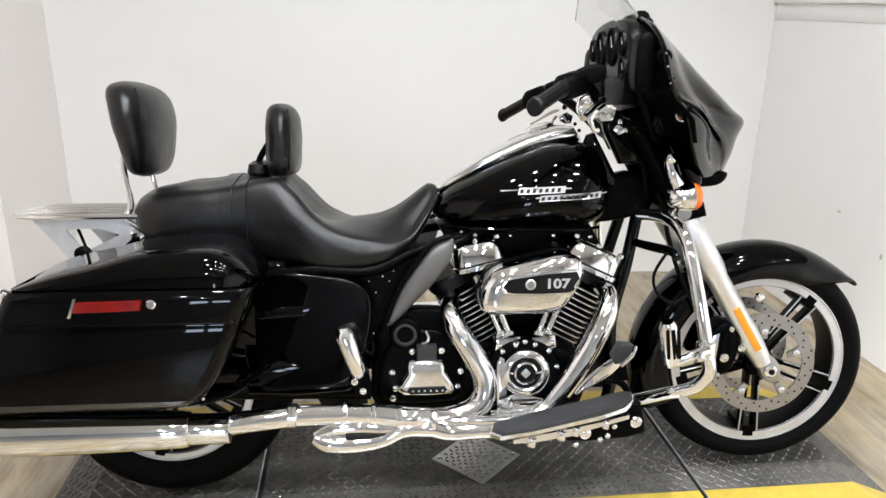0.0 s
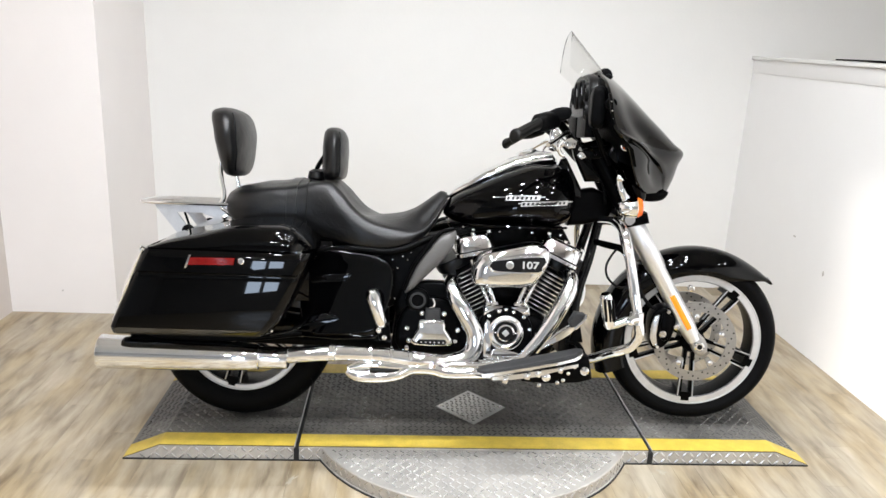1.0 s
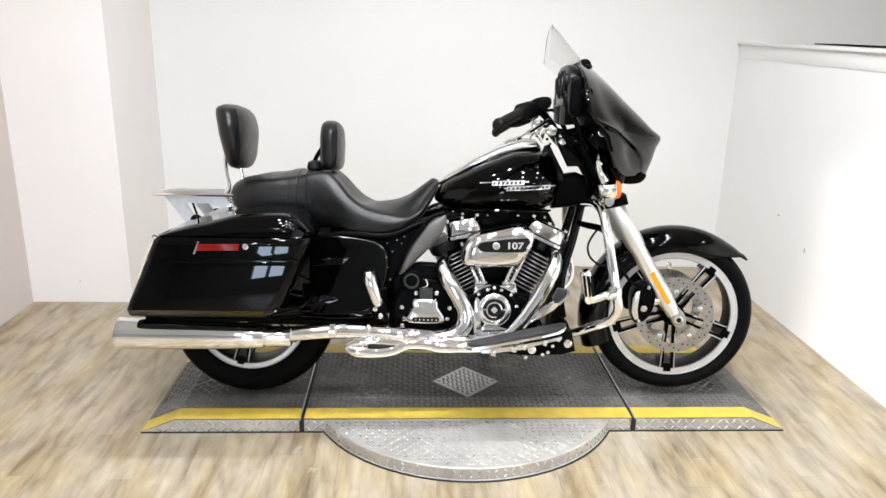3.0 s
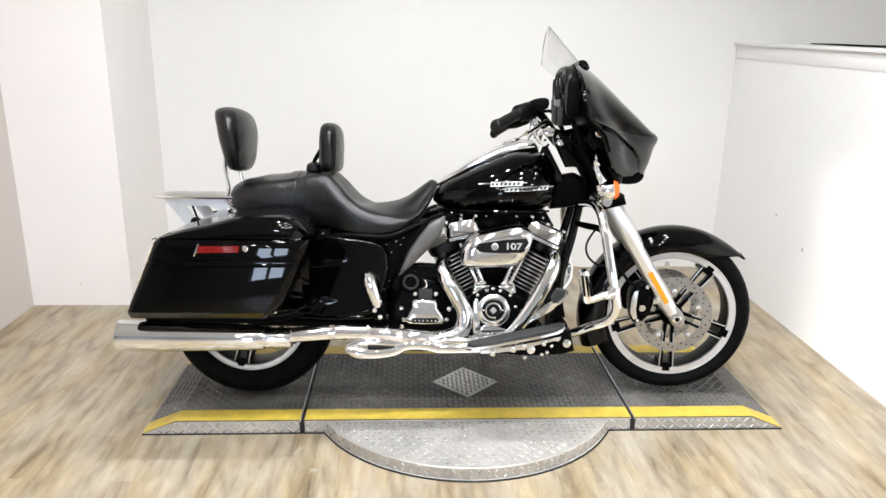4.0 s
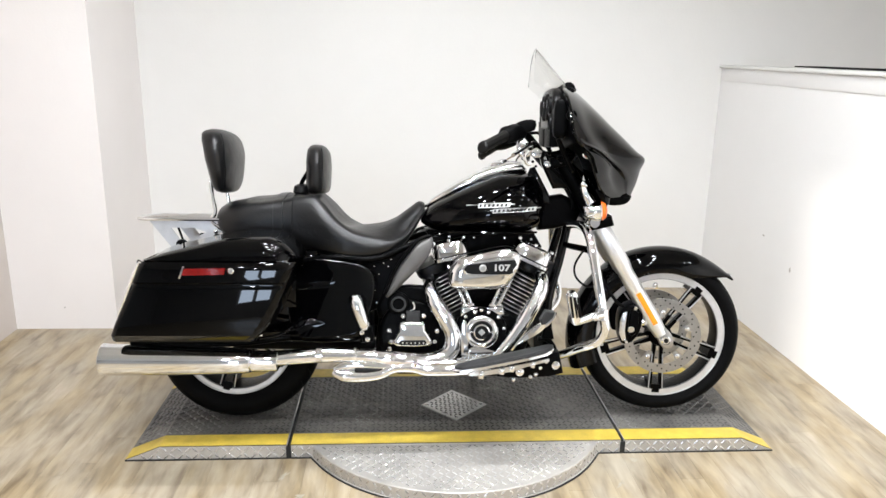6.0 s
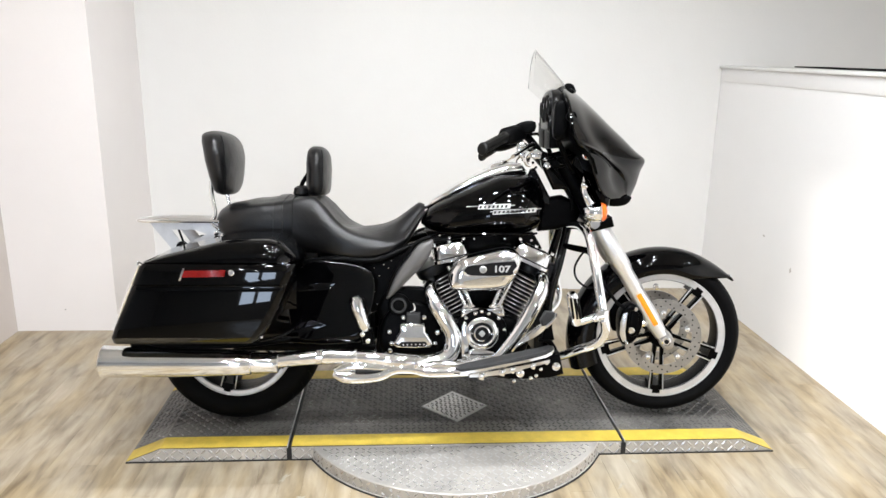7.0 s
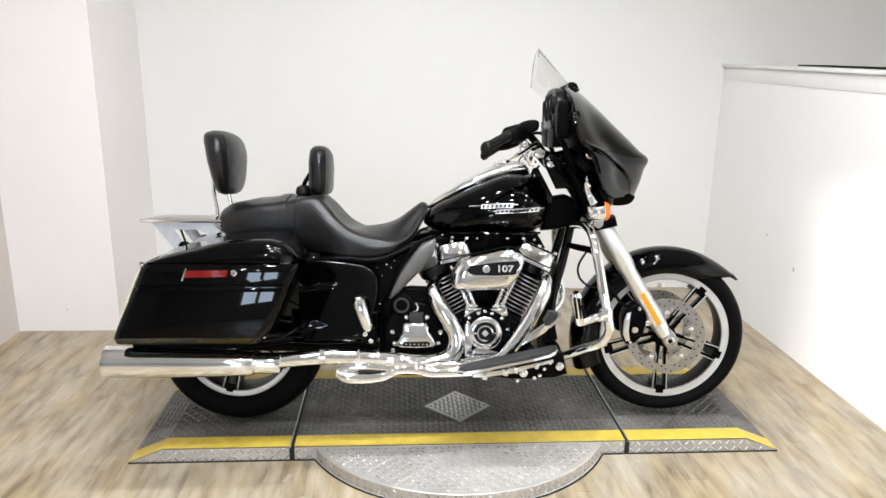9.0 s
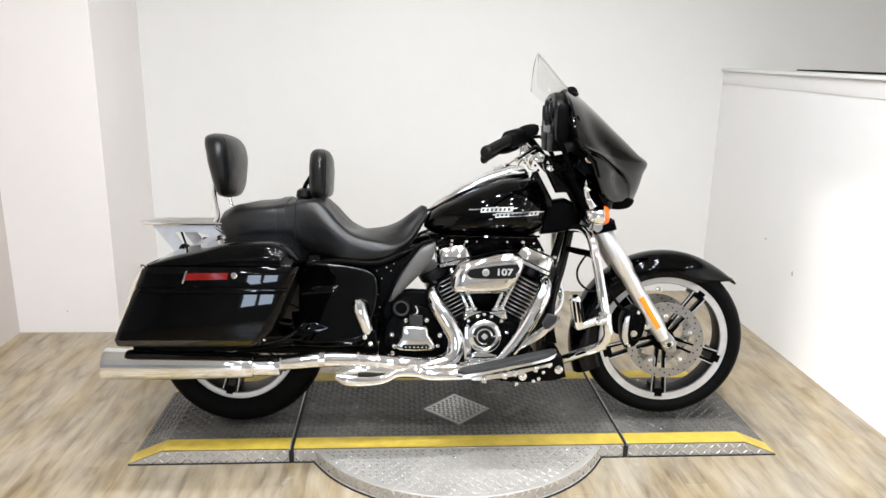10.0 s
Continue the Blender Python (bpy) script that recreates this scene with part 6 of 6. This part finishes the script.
for x0, x1 in ((0.026, -0.04), (0.048, -0.012), (0.112, 0.178), (0.134, 0.21)):
    p = part("pushrod_tube", rod((x0, -0.205, 0.452), (x1, -0.175, 0.605), 0.0075, 14), CHROME, bike, "chrome pushrod tube")
    part("tube_cap", rod((x0, -0.205, 0.448), (x0 + (x1 - x0) * 0.13, -0.201, 0.47), 0.014, 14), CHROME, p)
for x in (0.036, 0.124):
    part("lifter_block", slab([(x - 0.034, 0.43), (x - 0.03, 0.462), (x + 0.03, 0.466), (x + 0.034, 0.436), (x, 0.424)], -0.236, -0.19, 0.006, 2), CHROME, bike, "chrome lifter block")
    for dx, dz in ((-0.022, 0.445), (0.022, 0.449)):
        bolt(x + dx, -0.236, dz, 0.006, bike)

part("intake_shroud", slab([(0.045, 0.44), (0.125, 0.44), (0.165, 0.56), (0.005, 0.56)], -0.165, -0.10, 0.006, 2), WRINKLE, bike, "black intake shroud between the cylinders")

# air cleaner
ac_out = [(-0.028, 0.552), (-0.028, 0.588), (-0.014, 0.620), (0.012, 0.643), (0.08, 0.664), (0.15, 0.678), (0.184, 0.667), (0.194, 0.636), (0.186, 0.602), (0.166, 0.565), (0.142, 0.541), (0.08, 0.533), (0.01, 0.534), (-0.018, 0.539)]
ac_out = [(0.083 + (x - 0.083) * (1.12 if x < 0.083 else 1.10), z) for x, z in ac_out]
cleaner = part("air_cleaner", slab(ac_out, -0.305, -0.205, 0.030, 5, smooth=3), CHROME, bike, "chrome air cleaner cover")
part("backing_plate", slab([(x * 1.0 + 0.003, z - 0.002) for x, z in ac_out], -0.212, -0.18, 0.004, 2, smooth=3), WRINKLE, cleaner, "black backing plate")
part("insert_rim", slab([(0.0, 0.607), (0.008, 0.620), (0.03, 0.630), (0.184, 0.645), (0.178, 0.604), (0.166, 0.586), (0.03, 0.586), (0.008, 0.595)], -0.312, -0.303, 0.004, 2, smooth=2), CHROME, cleaner, "chrome rim of the insert")
insert = part("insert", slab([(0.007, 0.607), (0.015, 0.617), (0.033, 0.625), (0.18, 0.640), (0.174, 0.606), (0.162, 0.591), (0.033, 0.591), (0.015, 0.599)], -0.3145, -0.311, 0.001, 1, smooth=2), FIN_BLACK, cleaner, "black insert panel")
part("round_emblem", lathe([(0.0125, 0), (0.0125, 0.002), (0.011, 0.003), (0.0, 0.003)], (0.071, -0.3145, 0.612), (0, -1, 0), 20), SILVER_PAINT, cleaner, "round silver emblem")
part("emblem_core", lathe([(0.0085, 0), (0.0085, 0.001), (0.006, 0.0013)], (0.071, -0.3174, 0.612), (0, -1, 0), 16), STEEL, cleaner, "dark centre of the emblem")
txt = bpy.data.curves.new("number_text", "FONT")
txt.body, txt.size, txt.extrude, txt.align_x = "107", 0.031, 0.0012, "CENTER"
txt.offset = 0.0008
tmp = new("number_text", txt)
number_mesh = bpy.data.meshes.new_from_object(tmp.evaluated_get(bpy.context.evaluated_depsgraph_get()))
bpy.data.objects.remove(tmp)
number_mesh.transform(Matrix.Translation((0.134, -0.3155, 0.603)) @ Matrix.Rotation(radians(90), 4, "X") @ Matrix.Diagonal((1.25, 1, 1, 1)))
number_mesh.materials.clear()
number_mesh.materials.append(SILVER_PAINT)
number = new("number_text", number_mesh)
number.parent = cleaner
tagged(number, "raised silver number 107")

# exhaust
EX = -0.30
header = part("exhaust", tube([(-0.085, -0.13, 0.545), (-0.105, -0.19, 0.53), (-0.092, -0.232, 0.49), (-0.055, -0.245, 0.43), (-0.026, -0.25, 0.375), (-0.026, -0.255, 0.325), (-0.055, -0.262, 0.292), (-0.11, -0.27, 0.280), (-0.18, -0.285, 0.286)], [0.021, 0.024, 0.028, 0.030, 0.030, 0.030, 0.029, 0.027, 0.024], 20), CHROME, bike, "chrome exhaust header with heat shields")
part("front_header", tube([(0.275, -0.12, 0.575), (0.292, -0.185, 0.565), (0.285, -0.225, 0.525), (0.255, -0.24, 0.465), (0.215, -0.245, 0.395), (0.165, -0.25, 0.325), (0.12, -0.26, 0.282), (0.05, -0.275, 0.262), (-0.03, -0.288, 0.262), (-0.10, -0.293, 0.268), (-0.19, -0.297, 0.268)], [0.02, 0.023, 0.027, 0.028, 0.028, 0.027, 0.023, 0.019, 0.019, 0.019, 0.019], 20), CHROME, header, "chrome front header")
part("collector", tube([(-0.12, EX + 0.02, 0.284), (-0.20, EX, 0.291), (-0.27, EX, 0.300), (-0.33, EX, 0.306), (-0.42, EX - 0.005, 0.310), (-0.50, EX - 0.015, 0.311), (-0.60, EX - 0.028, 0.307), (-0.69, EX - 0.035, 0.302)], [0.022, 0.027, 0.026, 0.025, 0.025, 0.025, 0.026, 0.027], 20), CHROME, header, "chrome collector pipe")
for x, z in ((-0.155, 0.287), (-0.235, 0.296), (-0.295, 0.306), (-0.36, 0.312), (-0.475, 0.315), (-0.485, 0.315)):
    part("clamp", lathe([(0.025, -0.006), (0.0282, -0.004), (0.0282, 0.004), (0.025, 0.006)], (x, EX - 0.004 + 0.08 * (x + 0.3) * (x < -0.4), z), (1, 0, -0.05), 24), CHROME, header, "chrome pipe clamp")
part("heat_shield", tube([(0.095, -0.30, 0.257), (-0.02, -0.305, 0.257), (-0.115, -0.308, 0.257), (-0.16, -0.31, 0.268), (-0.225, -0.312, 0.268), (-0.275, -0.314, 0.247), (-0.34, -0.316, 0.240), (-0.40, -0.316, 0.243), (-0.434, -0.314, 0.256)], [0.016, 0.02, 0.02, 0.02, 0.019, 0.019, 0.021, 0.021, 0.012], 18), CHROME, header, "chrome lower heat shield")
part("heat_shield", tube([(-0.20, -0.306, 0.275), (-0.27, -0.308, 0.272), (-0.33, -0.31, 0.277), (-0.39, -0.31, 0.274), (-0.432, -0.312, 0.262)], [0.016, 0.018, 0.018, 0.016, 0.010], 16), CHROME, header, "chrome upper heat shield")
# solid dark tube that draws the shade in the gap between the shields
part("gap_shade", tube([(-0.265, -0.322, 0.264), (-0.32, -0.326, 0.262), (-0.36, -0.326, 0.262)], [0.004, 0.007, 0.005], 8), DARK, header, "dark strip standing for the shade between the shields")
part("heat_shield", tube([(0.085, -0.30, 0.277), (0.0, -0.302, 0.279), (-0.09, -0.304, 0.281), (-0.145, -0.304, 0.277)], [0.010, 0.012, 0.012, 0.007], 12), CHROME, header, "chrome side shield")
for sgn in (-1, 1):
    y = sgn * 0.335
    muf = part("muffler", lathe([(0.027, 0.0), (0.034, 0.002), (0.039, 0.006), (0.0415, 0.018), (0.044, 0.07), (0.0465, 0.14), (0.0495, 0.25), (0.0525, 0.472), (0.0535, 0.477), (0.0535, 0.490), (0.050, 0.493), (0.046, 0.490), (0.042, 0.42)], (-0.700, y, 0.2984), (-1, 0, 0.010), 48), CHROME, bike, "long chrome slip-on muffler")
    part("muffler_band", lathe([(0.028, 0.0), (0.0335, 0.002), (0.0345, 0.01), (0.0355, 0.086), (0.030, 0.09)], (-0.614, y, 0.2975), (-1, 0, 0.010), 32), CHROME, muf, "chrome muffler clamp")
    part("hanger", slab([(-1.10, 0.345), (-0.92, 0.345), (-0.90, 0.365), (-0.92, 0.392), (-1.09, 0.392), (-1.11, 0.37)], sgn * 0.335, sgn * 0.30, 0.008, 3), WRINKLE, muf, "black muffler hanger")
    part("hanger_bolt", lathe([(0.009, 0), (0.009, 0.004), (0.005, 0.006)], (-1.06, sgn * 0.335, 0.385), (0, sgn, 0), 10), CHROME, muf)
    part("bag_rail", tube([(-0.58, sgn * 0.30, 0.37), (-0.75, sgn * 0.335, 0.358), (-0.95, sgn * 0.345, 0.36), (-1.05, sgn * 0.33, 0.368)], 0.010, 10), WRINKLE, muf, "black saddlebag guard rail")


# rider's floorboards, pedal, guards and pegs
def floorboard(sgn):
    y0, y1 = sgn * 0.285, sgn * 0.405
    tilt = 0.20
    line = lambda x: 0.288 + tilt * (x - 0.05)
    half = [(-0.02, 0.335), (-0.028, 0.37), (-0.01, 0.40), (0.06, 0.412), (0.22, 0.412), (0.28, 0.40), (0.308, 0.37), (0.315, 0.345), (0.30, 0.33), (0.06, 0.33)]
    bm = loft([[Vector((x + dx * 0.0, sgn * (y + g * (1 if y > 0.365 else -1)), line(x) + h)) for x, y in half for dx in (0,)] for h, g in ((-0.006, -0.006), (-0.004, 0.0), (0.004, 0.0), (0.008, -0.004))])
    fb = part("floorboard", bm, CHROME, bike, "chrome-rimmed rider floorboard with black rubber pad")
    bm = loft([[Vector((0.18 + (x - 0.18) * k, sgn * (0.37 + (y - 0.37) * k), line(x) + h)) for x, y in half] for h, k in ((0.006, 0.985), (0.012, 0.975), (0.016, 0.94))])
    part("rubber_pad", bm, PAD_RUBBER, fb, "black rubber pad", angle=50)
    part("hinge_arm", slab([(0.10, 0.285), (0.20, 0.30), (0.21, 0.25), (0.17, 0.225), (0.11, 0.24)], sgn * 0.30, sgn * 0.24, 0.008, 3), WRINKLE, fb, "black hinge bracket")
    part("bracket", slab([(0.13, 0.28), (0.27, 0.325), (0.33, 0.335), (0.345, 0.262), (0.30, 0.25), (0.20, 0.245), (0.12, 0.25)], sgn * 0.365, sgn * 0.31, 0.008, 3), PLASTIC, fb, "black under-board bracket")
    for bx, bz in ((0.265, 0.281), (0.145, 0.292)):
        part("bolt", lathe([(0.006, 0), (0.006, 0.004), (0.003, 0.006)], (bx, sgn * 0.366, bz), (0, sgn, 0), 12), CHROME, fb)
    part("hinge_cap", lathe([(0.014, 0), (0.014, 0.006), (0.008, 0.010)], (0.195, sgn * 0.366, 0.268), (0, sgn, 0), 16), CHROME, fb, "chrome round hinge cap")
    part("hinge_strip", slab([(0.02, 0.272), (0.10, 0.284), (0.22, 0.306), (0.29, 0.322), (0.29, 0.312), (0.21, 0.292), (0.16, 0.276), (0.06, 0.262), (0.02, 0.262)], sgn * 0.40, sgn * 0.385, 0.003, 2), SATIN_CHROME, fb, "polished hinge strip under the board")
    for bx, bz, r in ((0.128, 0.282, 0.011), (0.162, 0.290, 0.009), (0.232, 0.304, 0.008), (0.06, 0.268, 0.010)):
        part("hinge_knuckle", rod((bx, sgn * 0.402, bz - 0.012), (bx + 0.004, sgn * 0.402, bz + 0.008), r, 12), CHROME, fb, "chrome hinge knuckle")
    for bx, bz in ((0.175, 0.240), (0.232, 0.250), (0.25, 0.258), (0.285, 0.302)):
        part("bolt", lathe([(0.0065, 0), (0.0065, 0.004), (0.003, 0.006)], (bx, sgn * 0.364, bz), (0, sgn, 0), 12), CHROME, fb)
    return fb


for sgn in (-1, 1):
    floorboard(sgn)
pedal = part("brake_pedal", slab([(0.186, 0.342), (0.210, 0.372), (0.240, 0.400), (0.276, 0.424), (0.300, 0.456), (0.308, 0.448), (0.300, 0.424), (0.272, 0.392), (0.232, 0.368)], -0.32, -0.296, 0.006, 3, smooth=2), CHROME, bike, "chrome brake pedal blade")
part("pedal_pad", slab([(0.268, 0.438), (0.286, 0.470), (0.316, 0.466), (0.311, 0.446), (0.292, 0.424), (0.274, 0.420)], -0.335, -0.30, 0.004, 3), PAD_RUBBER, pedal, "black rubber pedal pad")
part("pedal_rim", tube([(0.285, -0.338, 0.418), (0.310, -0.34, 0.443), (0.318, -0.338, 0.466)], 0.005, 8), CHROME, pedal, "chrome pad rim")
part("pedal_plate", slab([(0.282, 0.364), (0.296, 0.436), (0.308, 0.448), (0.325, 0.362)], -0.29, -0.27, 0.004, 3), PLASTIC, pedal, "black pedal guard")
part("pedal_lever", tube([(0.270, -0.28, 0.362), (0.300, -0.28, 0.360), (0.320, -0.28, 0.342), (0.331, -0.28, 0.315), (0.329, -0.28, 0.280)], [0.008, 0.009, 0.009, 0.009, 0.008], 10), PLASTIC, pedal, "black curved pedal lever")
part("pedal_pivot", lathe([(0.014, 0), (0.014, 0.004), (0.010, 0.008), (0.0, 0.009)], (0.317, -0.366, 0.290), (0, -1, 0), 24), CHROME, pedal, "chrome pedal pivot cap")
for sgn in (-1, 1):
    guard = part("engine_guard", tube([(0.412, sgn * 0.06, 0.742), (0.416, sgn * 0.16, 0.752), (0.420, sgn * 0.25, 0.752), (0.427, sgn * 0.32, 0.728), (0.434, sgn * 0.362, 0.665), (0.449, sgn * 0.385, 0.568), (0.466, sgn * 0.395, 0.47), (0.475, sgn * 0.39, 0.414), (0.462, sgn * 0.365, 0.374), (0.434, sgn * 0.335, 0.350), (0.411, sgn * 0.31, 0.336), (0.366, sgn * 0.25, 0.299), (0.326, sgn * 0.19, 0.268)], 0.0155, 16), CHROME, bike, "chrome tubular engine guard")
    part("peg_clamp", lathe([(0.0175, -0.02), (0.021, -0.018), (0.021, 0.018), (0.0175, 0.02)], (0.462, sgn * 0.396, 0.47), (0, 0, 1), 20), CHROME, guard, "chrome peg clamp")
    part("peg_arm", tube([(0.458, sgn * 0.41, 0.472), (0.42, sgn * 0.425, 0.467), (0.385, sgn * 0.43, 0.455), (0.365, sgn * 0.43, 0.452)], [0.014, 0.012, 0.011, 0.012], 12), CHROME, guard, "chrome peg arm")
    part("highway_peg", tube([(0.368, sgn * 0.425, 0.448), (0.366, sgn * 0.432, 0.462), (0.345, sgn * 0.455, 0.545), (0.342, sgn * 0.458, 0.556)], [0.014, 0.019, 0.019, 0.013], 16, 1), CHROME, guard, "chrome highway peg")
    for k in (-1, 0, 1):
        part("peg_rubber", tube([(0.365 + 0.012 * k, sgn * 0.451, 0.47), (0.349 + 0.012 * k, sgn * 0.475, 0.54)], 0.004, 6, 1), RUBBER, guard, "black rubber peg strip")
    bolt(0.428, sgn * 0.436, 0.468, 0.012, guard, face=sgn)
    peg = part("passenger_footboard", tube([(-0.366, sgn * 0.305, 0.519), (-0.364, sgn * 0.305, 0.514), (-0.358, sgn * 0.306, 0.50), (-0.330, sgn * 0.306, 0.415), (-0.326, sgn * 0.305, 0.400), (-0.325, sgn * 0.305, 0.396)], [0.010, 0.018, 0.0235, 0.020, 0.014, 0.008], 16, 1), CHROME, bike, "folded-up chrome passenger footboard")
    part("footboard_inlay", tube([(-0.352, sgn * 0.322, 0.488), (-0.335, sgn * 0.321, 0.432)], [0.006, 0.005], 8, 1), SATIN, peg, "satin inlay")
    part("peg_bracket", slab([(-0.345, 0.40), (-0.305, 0.40), (-0.298, 0.355), (-0.335, 0.352)], sgn * 0.30, sgn * 0.24, 0.006, 2), WRINKLE, peg, "black folding bracket")
    for bx, bz in ((-0.318, 0.365), (-0.337, 0.388)):
        part("bolt", lathe([(0.008, 0), (0.008, 0.006), (0.004, 0.009)], (bx, sgn * 0.304, bz), (0, sgn, 0), 12), CHROME, peg)
part("regulator", slab([(0.325, 0.40), (0.348, 0.40), (0.348, 0.28), (0.325, 0.28)], -0.09, 0.09, 0.006), FIN_BLACK, bike, "black regulator on the front tubes")
part("wire_tray", slab([(-0.12, 0.72), (0.28, 0.72), (0.315, 0.66), (0.26, 0.60), (0.12, 0.55), (0.05, 0.55), (-0.06, 0.61)], -0.075, 0.075, 0.008), WRINKLE, bike, "black intake and wiring tray under the tank")
part("oil_cooler", slab([(0.30, 0.60), (0.362, 0.60), (0.345, 0.36), (0.335, 0.27), (0.29, 0.27), (0.285, 0.44)], -0.085, 0.085, 0.008), FIN_BLACK, bike, "black oil cooler behind the front tubes")
for bx, bz, br in ((-0.07, 0.712, 0.004), (-0.035, 0.703, 0.006), (0.055, 0.70, 0.004), (0.165, 0.70, 0.005), (0.262, 0.695, 0.005)):
    bolt(bx, -0.135, bz, br, bike)
part("swing_arm", tube([(-0.30, 0.12, 0.30), (-0.55, 0.125, 0.31), (RXL, 0.125, AZ)], 0.025, 12), WRINKLE, bike, "black swing arm")
part("swing_arm", tube([(-0.30, -0.12, 0.30), (-0.55, -0.125, 0.31), (RXL, -0.125, AZ)], 0.025, 12), WRINKLE, bike, "black swing arm")
part("rear_axle", rod((RXL, -0.16, AZ), (RXL, 0.16, AZ), 0.014), SATIN, bike)
part("inner_mudguard", slab([(-0.60, 0.62), (-0.32, 0.60), (-0.31, 0.25), (-0.42, 0.24), (-0.56, 0.48)], -0.12, 0.12, 0.02), DARK, bike, "black inner mudguard")
stand = part("side_stand", tube([(0.08, 0.17, 0.20), (0.09, 0.26, 0.125), (0.10, 0.345, 0.064)], [0.014, 0.012, 0.010], 12), WRINKLE, bike, "black side stand, folded out")
part("stand_foot", tube([(0.075, 0.352, 0.0625), (0.13, 0.352, 0.0625)], 0.008, 10, 1), WRINKLE, stand)


# ---- floor planks ----
PW, PL = 0.081, 0.62
bm = box(-PW / 2 + 0.0002, PW / 2 - 0.0002, -PL / 2 + 0.0002, PL / 2 - 0.0002, -0.0045, 0.0, 0.0003, 1)
plank = part("plank", bm, OAK, floor, flat=True)
plank.matrix_basis = pose(LEFT_X + PW / 2, BACK_Y - PL / 2, 0)
columns = int((HALF_X - LEFT_X) / PW) + 1
for i in range(columns):
    off = (i * 0.382 + 0.17 * ((i * 7) % 5)) % 1.0
    for j in range(6):
        if i + j == 0:
            continue
        p = new("plank", plank.data)
        p.parent = floor
        p.matrix_basis = pose(LEFT_X + (i + 0.5) * PW, BACK_Y + 0.1 - (j + off) * PL, 0)
# the rest of the hall floor, behind the camera and beyond the half wall
verts, faces = [], []
for i in range(-29, 68):
    off = (i * 0.382 + 0.17 * ((i * 7) % 5)) % 1.0
    for j in range(0, 17):
        if 0 <= i < columns and j < 6:
            continue
        x, y = LEFT_X + (i + 0.5) * PW, BACK_Y + 0.1 - (j + off) * PL
        k = len(verts)
        verts += [(x + sx * (PW / 2 - 0.0003), y + sy * (PL / 2 - 0.0003), -0.0003) for sx, sy in ((-1, -1), (1, -1), (1, 1), (-1, 1))]
        faces.append((k, k + 1, k + 2, k + 3))
rest = bpy.data.meshes.new("plank_field")
rest.from_pydata(verts, [], faces)
rest.materials.append(OAK)
field = new("plank_field", rest)
field.parent = floor
tagged(field, "oak planks of the hall floor", kind="stuff")


# pale dried spots on the planks in front of the step
def floor_stain(x, y, w, h, turn):
    pts, n = [], 18
    for i in range(n):
        a = 2 * math.pi * i / n
        k = 0.55 + 0.75 * noise.noise((x * 7 + 1.7 * math.cos(a), y * 7 + 1.7 * math.sin(a), 1))
        u, v = w * k * math.cos(a), h * k * math.sin(a)
        pts.append((x + u * math.cos(turn) - v * math.sin(turn), y + u * math.sin(turn) + v * math.cos(turn)))
    bm = bmesh.new()
    bm.faces.new([bm.verts.new((px, py, 0.0006)) for px, py in pts])
    return tagged(part("floor_stain", bm, STAIN, flat=True), "pale dried spot on the oak floor", "stain", kind="structure")


for row in ((-0.60, -0.12, 0.05, 0.014, 1.0), (-0.53, -0.235, 0.03, 0.022, 0.4), (0.64, -0.05, 0.025, 0.03, 0.2), (0.55, -0.20, 0.045, 0.012, 0.9), (0.42, -0.335, 0.03, 0.012, 0.2)):
    floor_stain(*row)
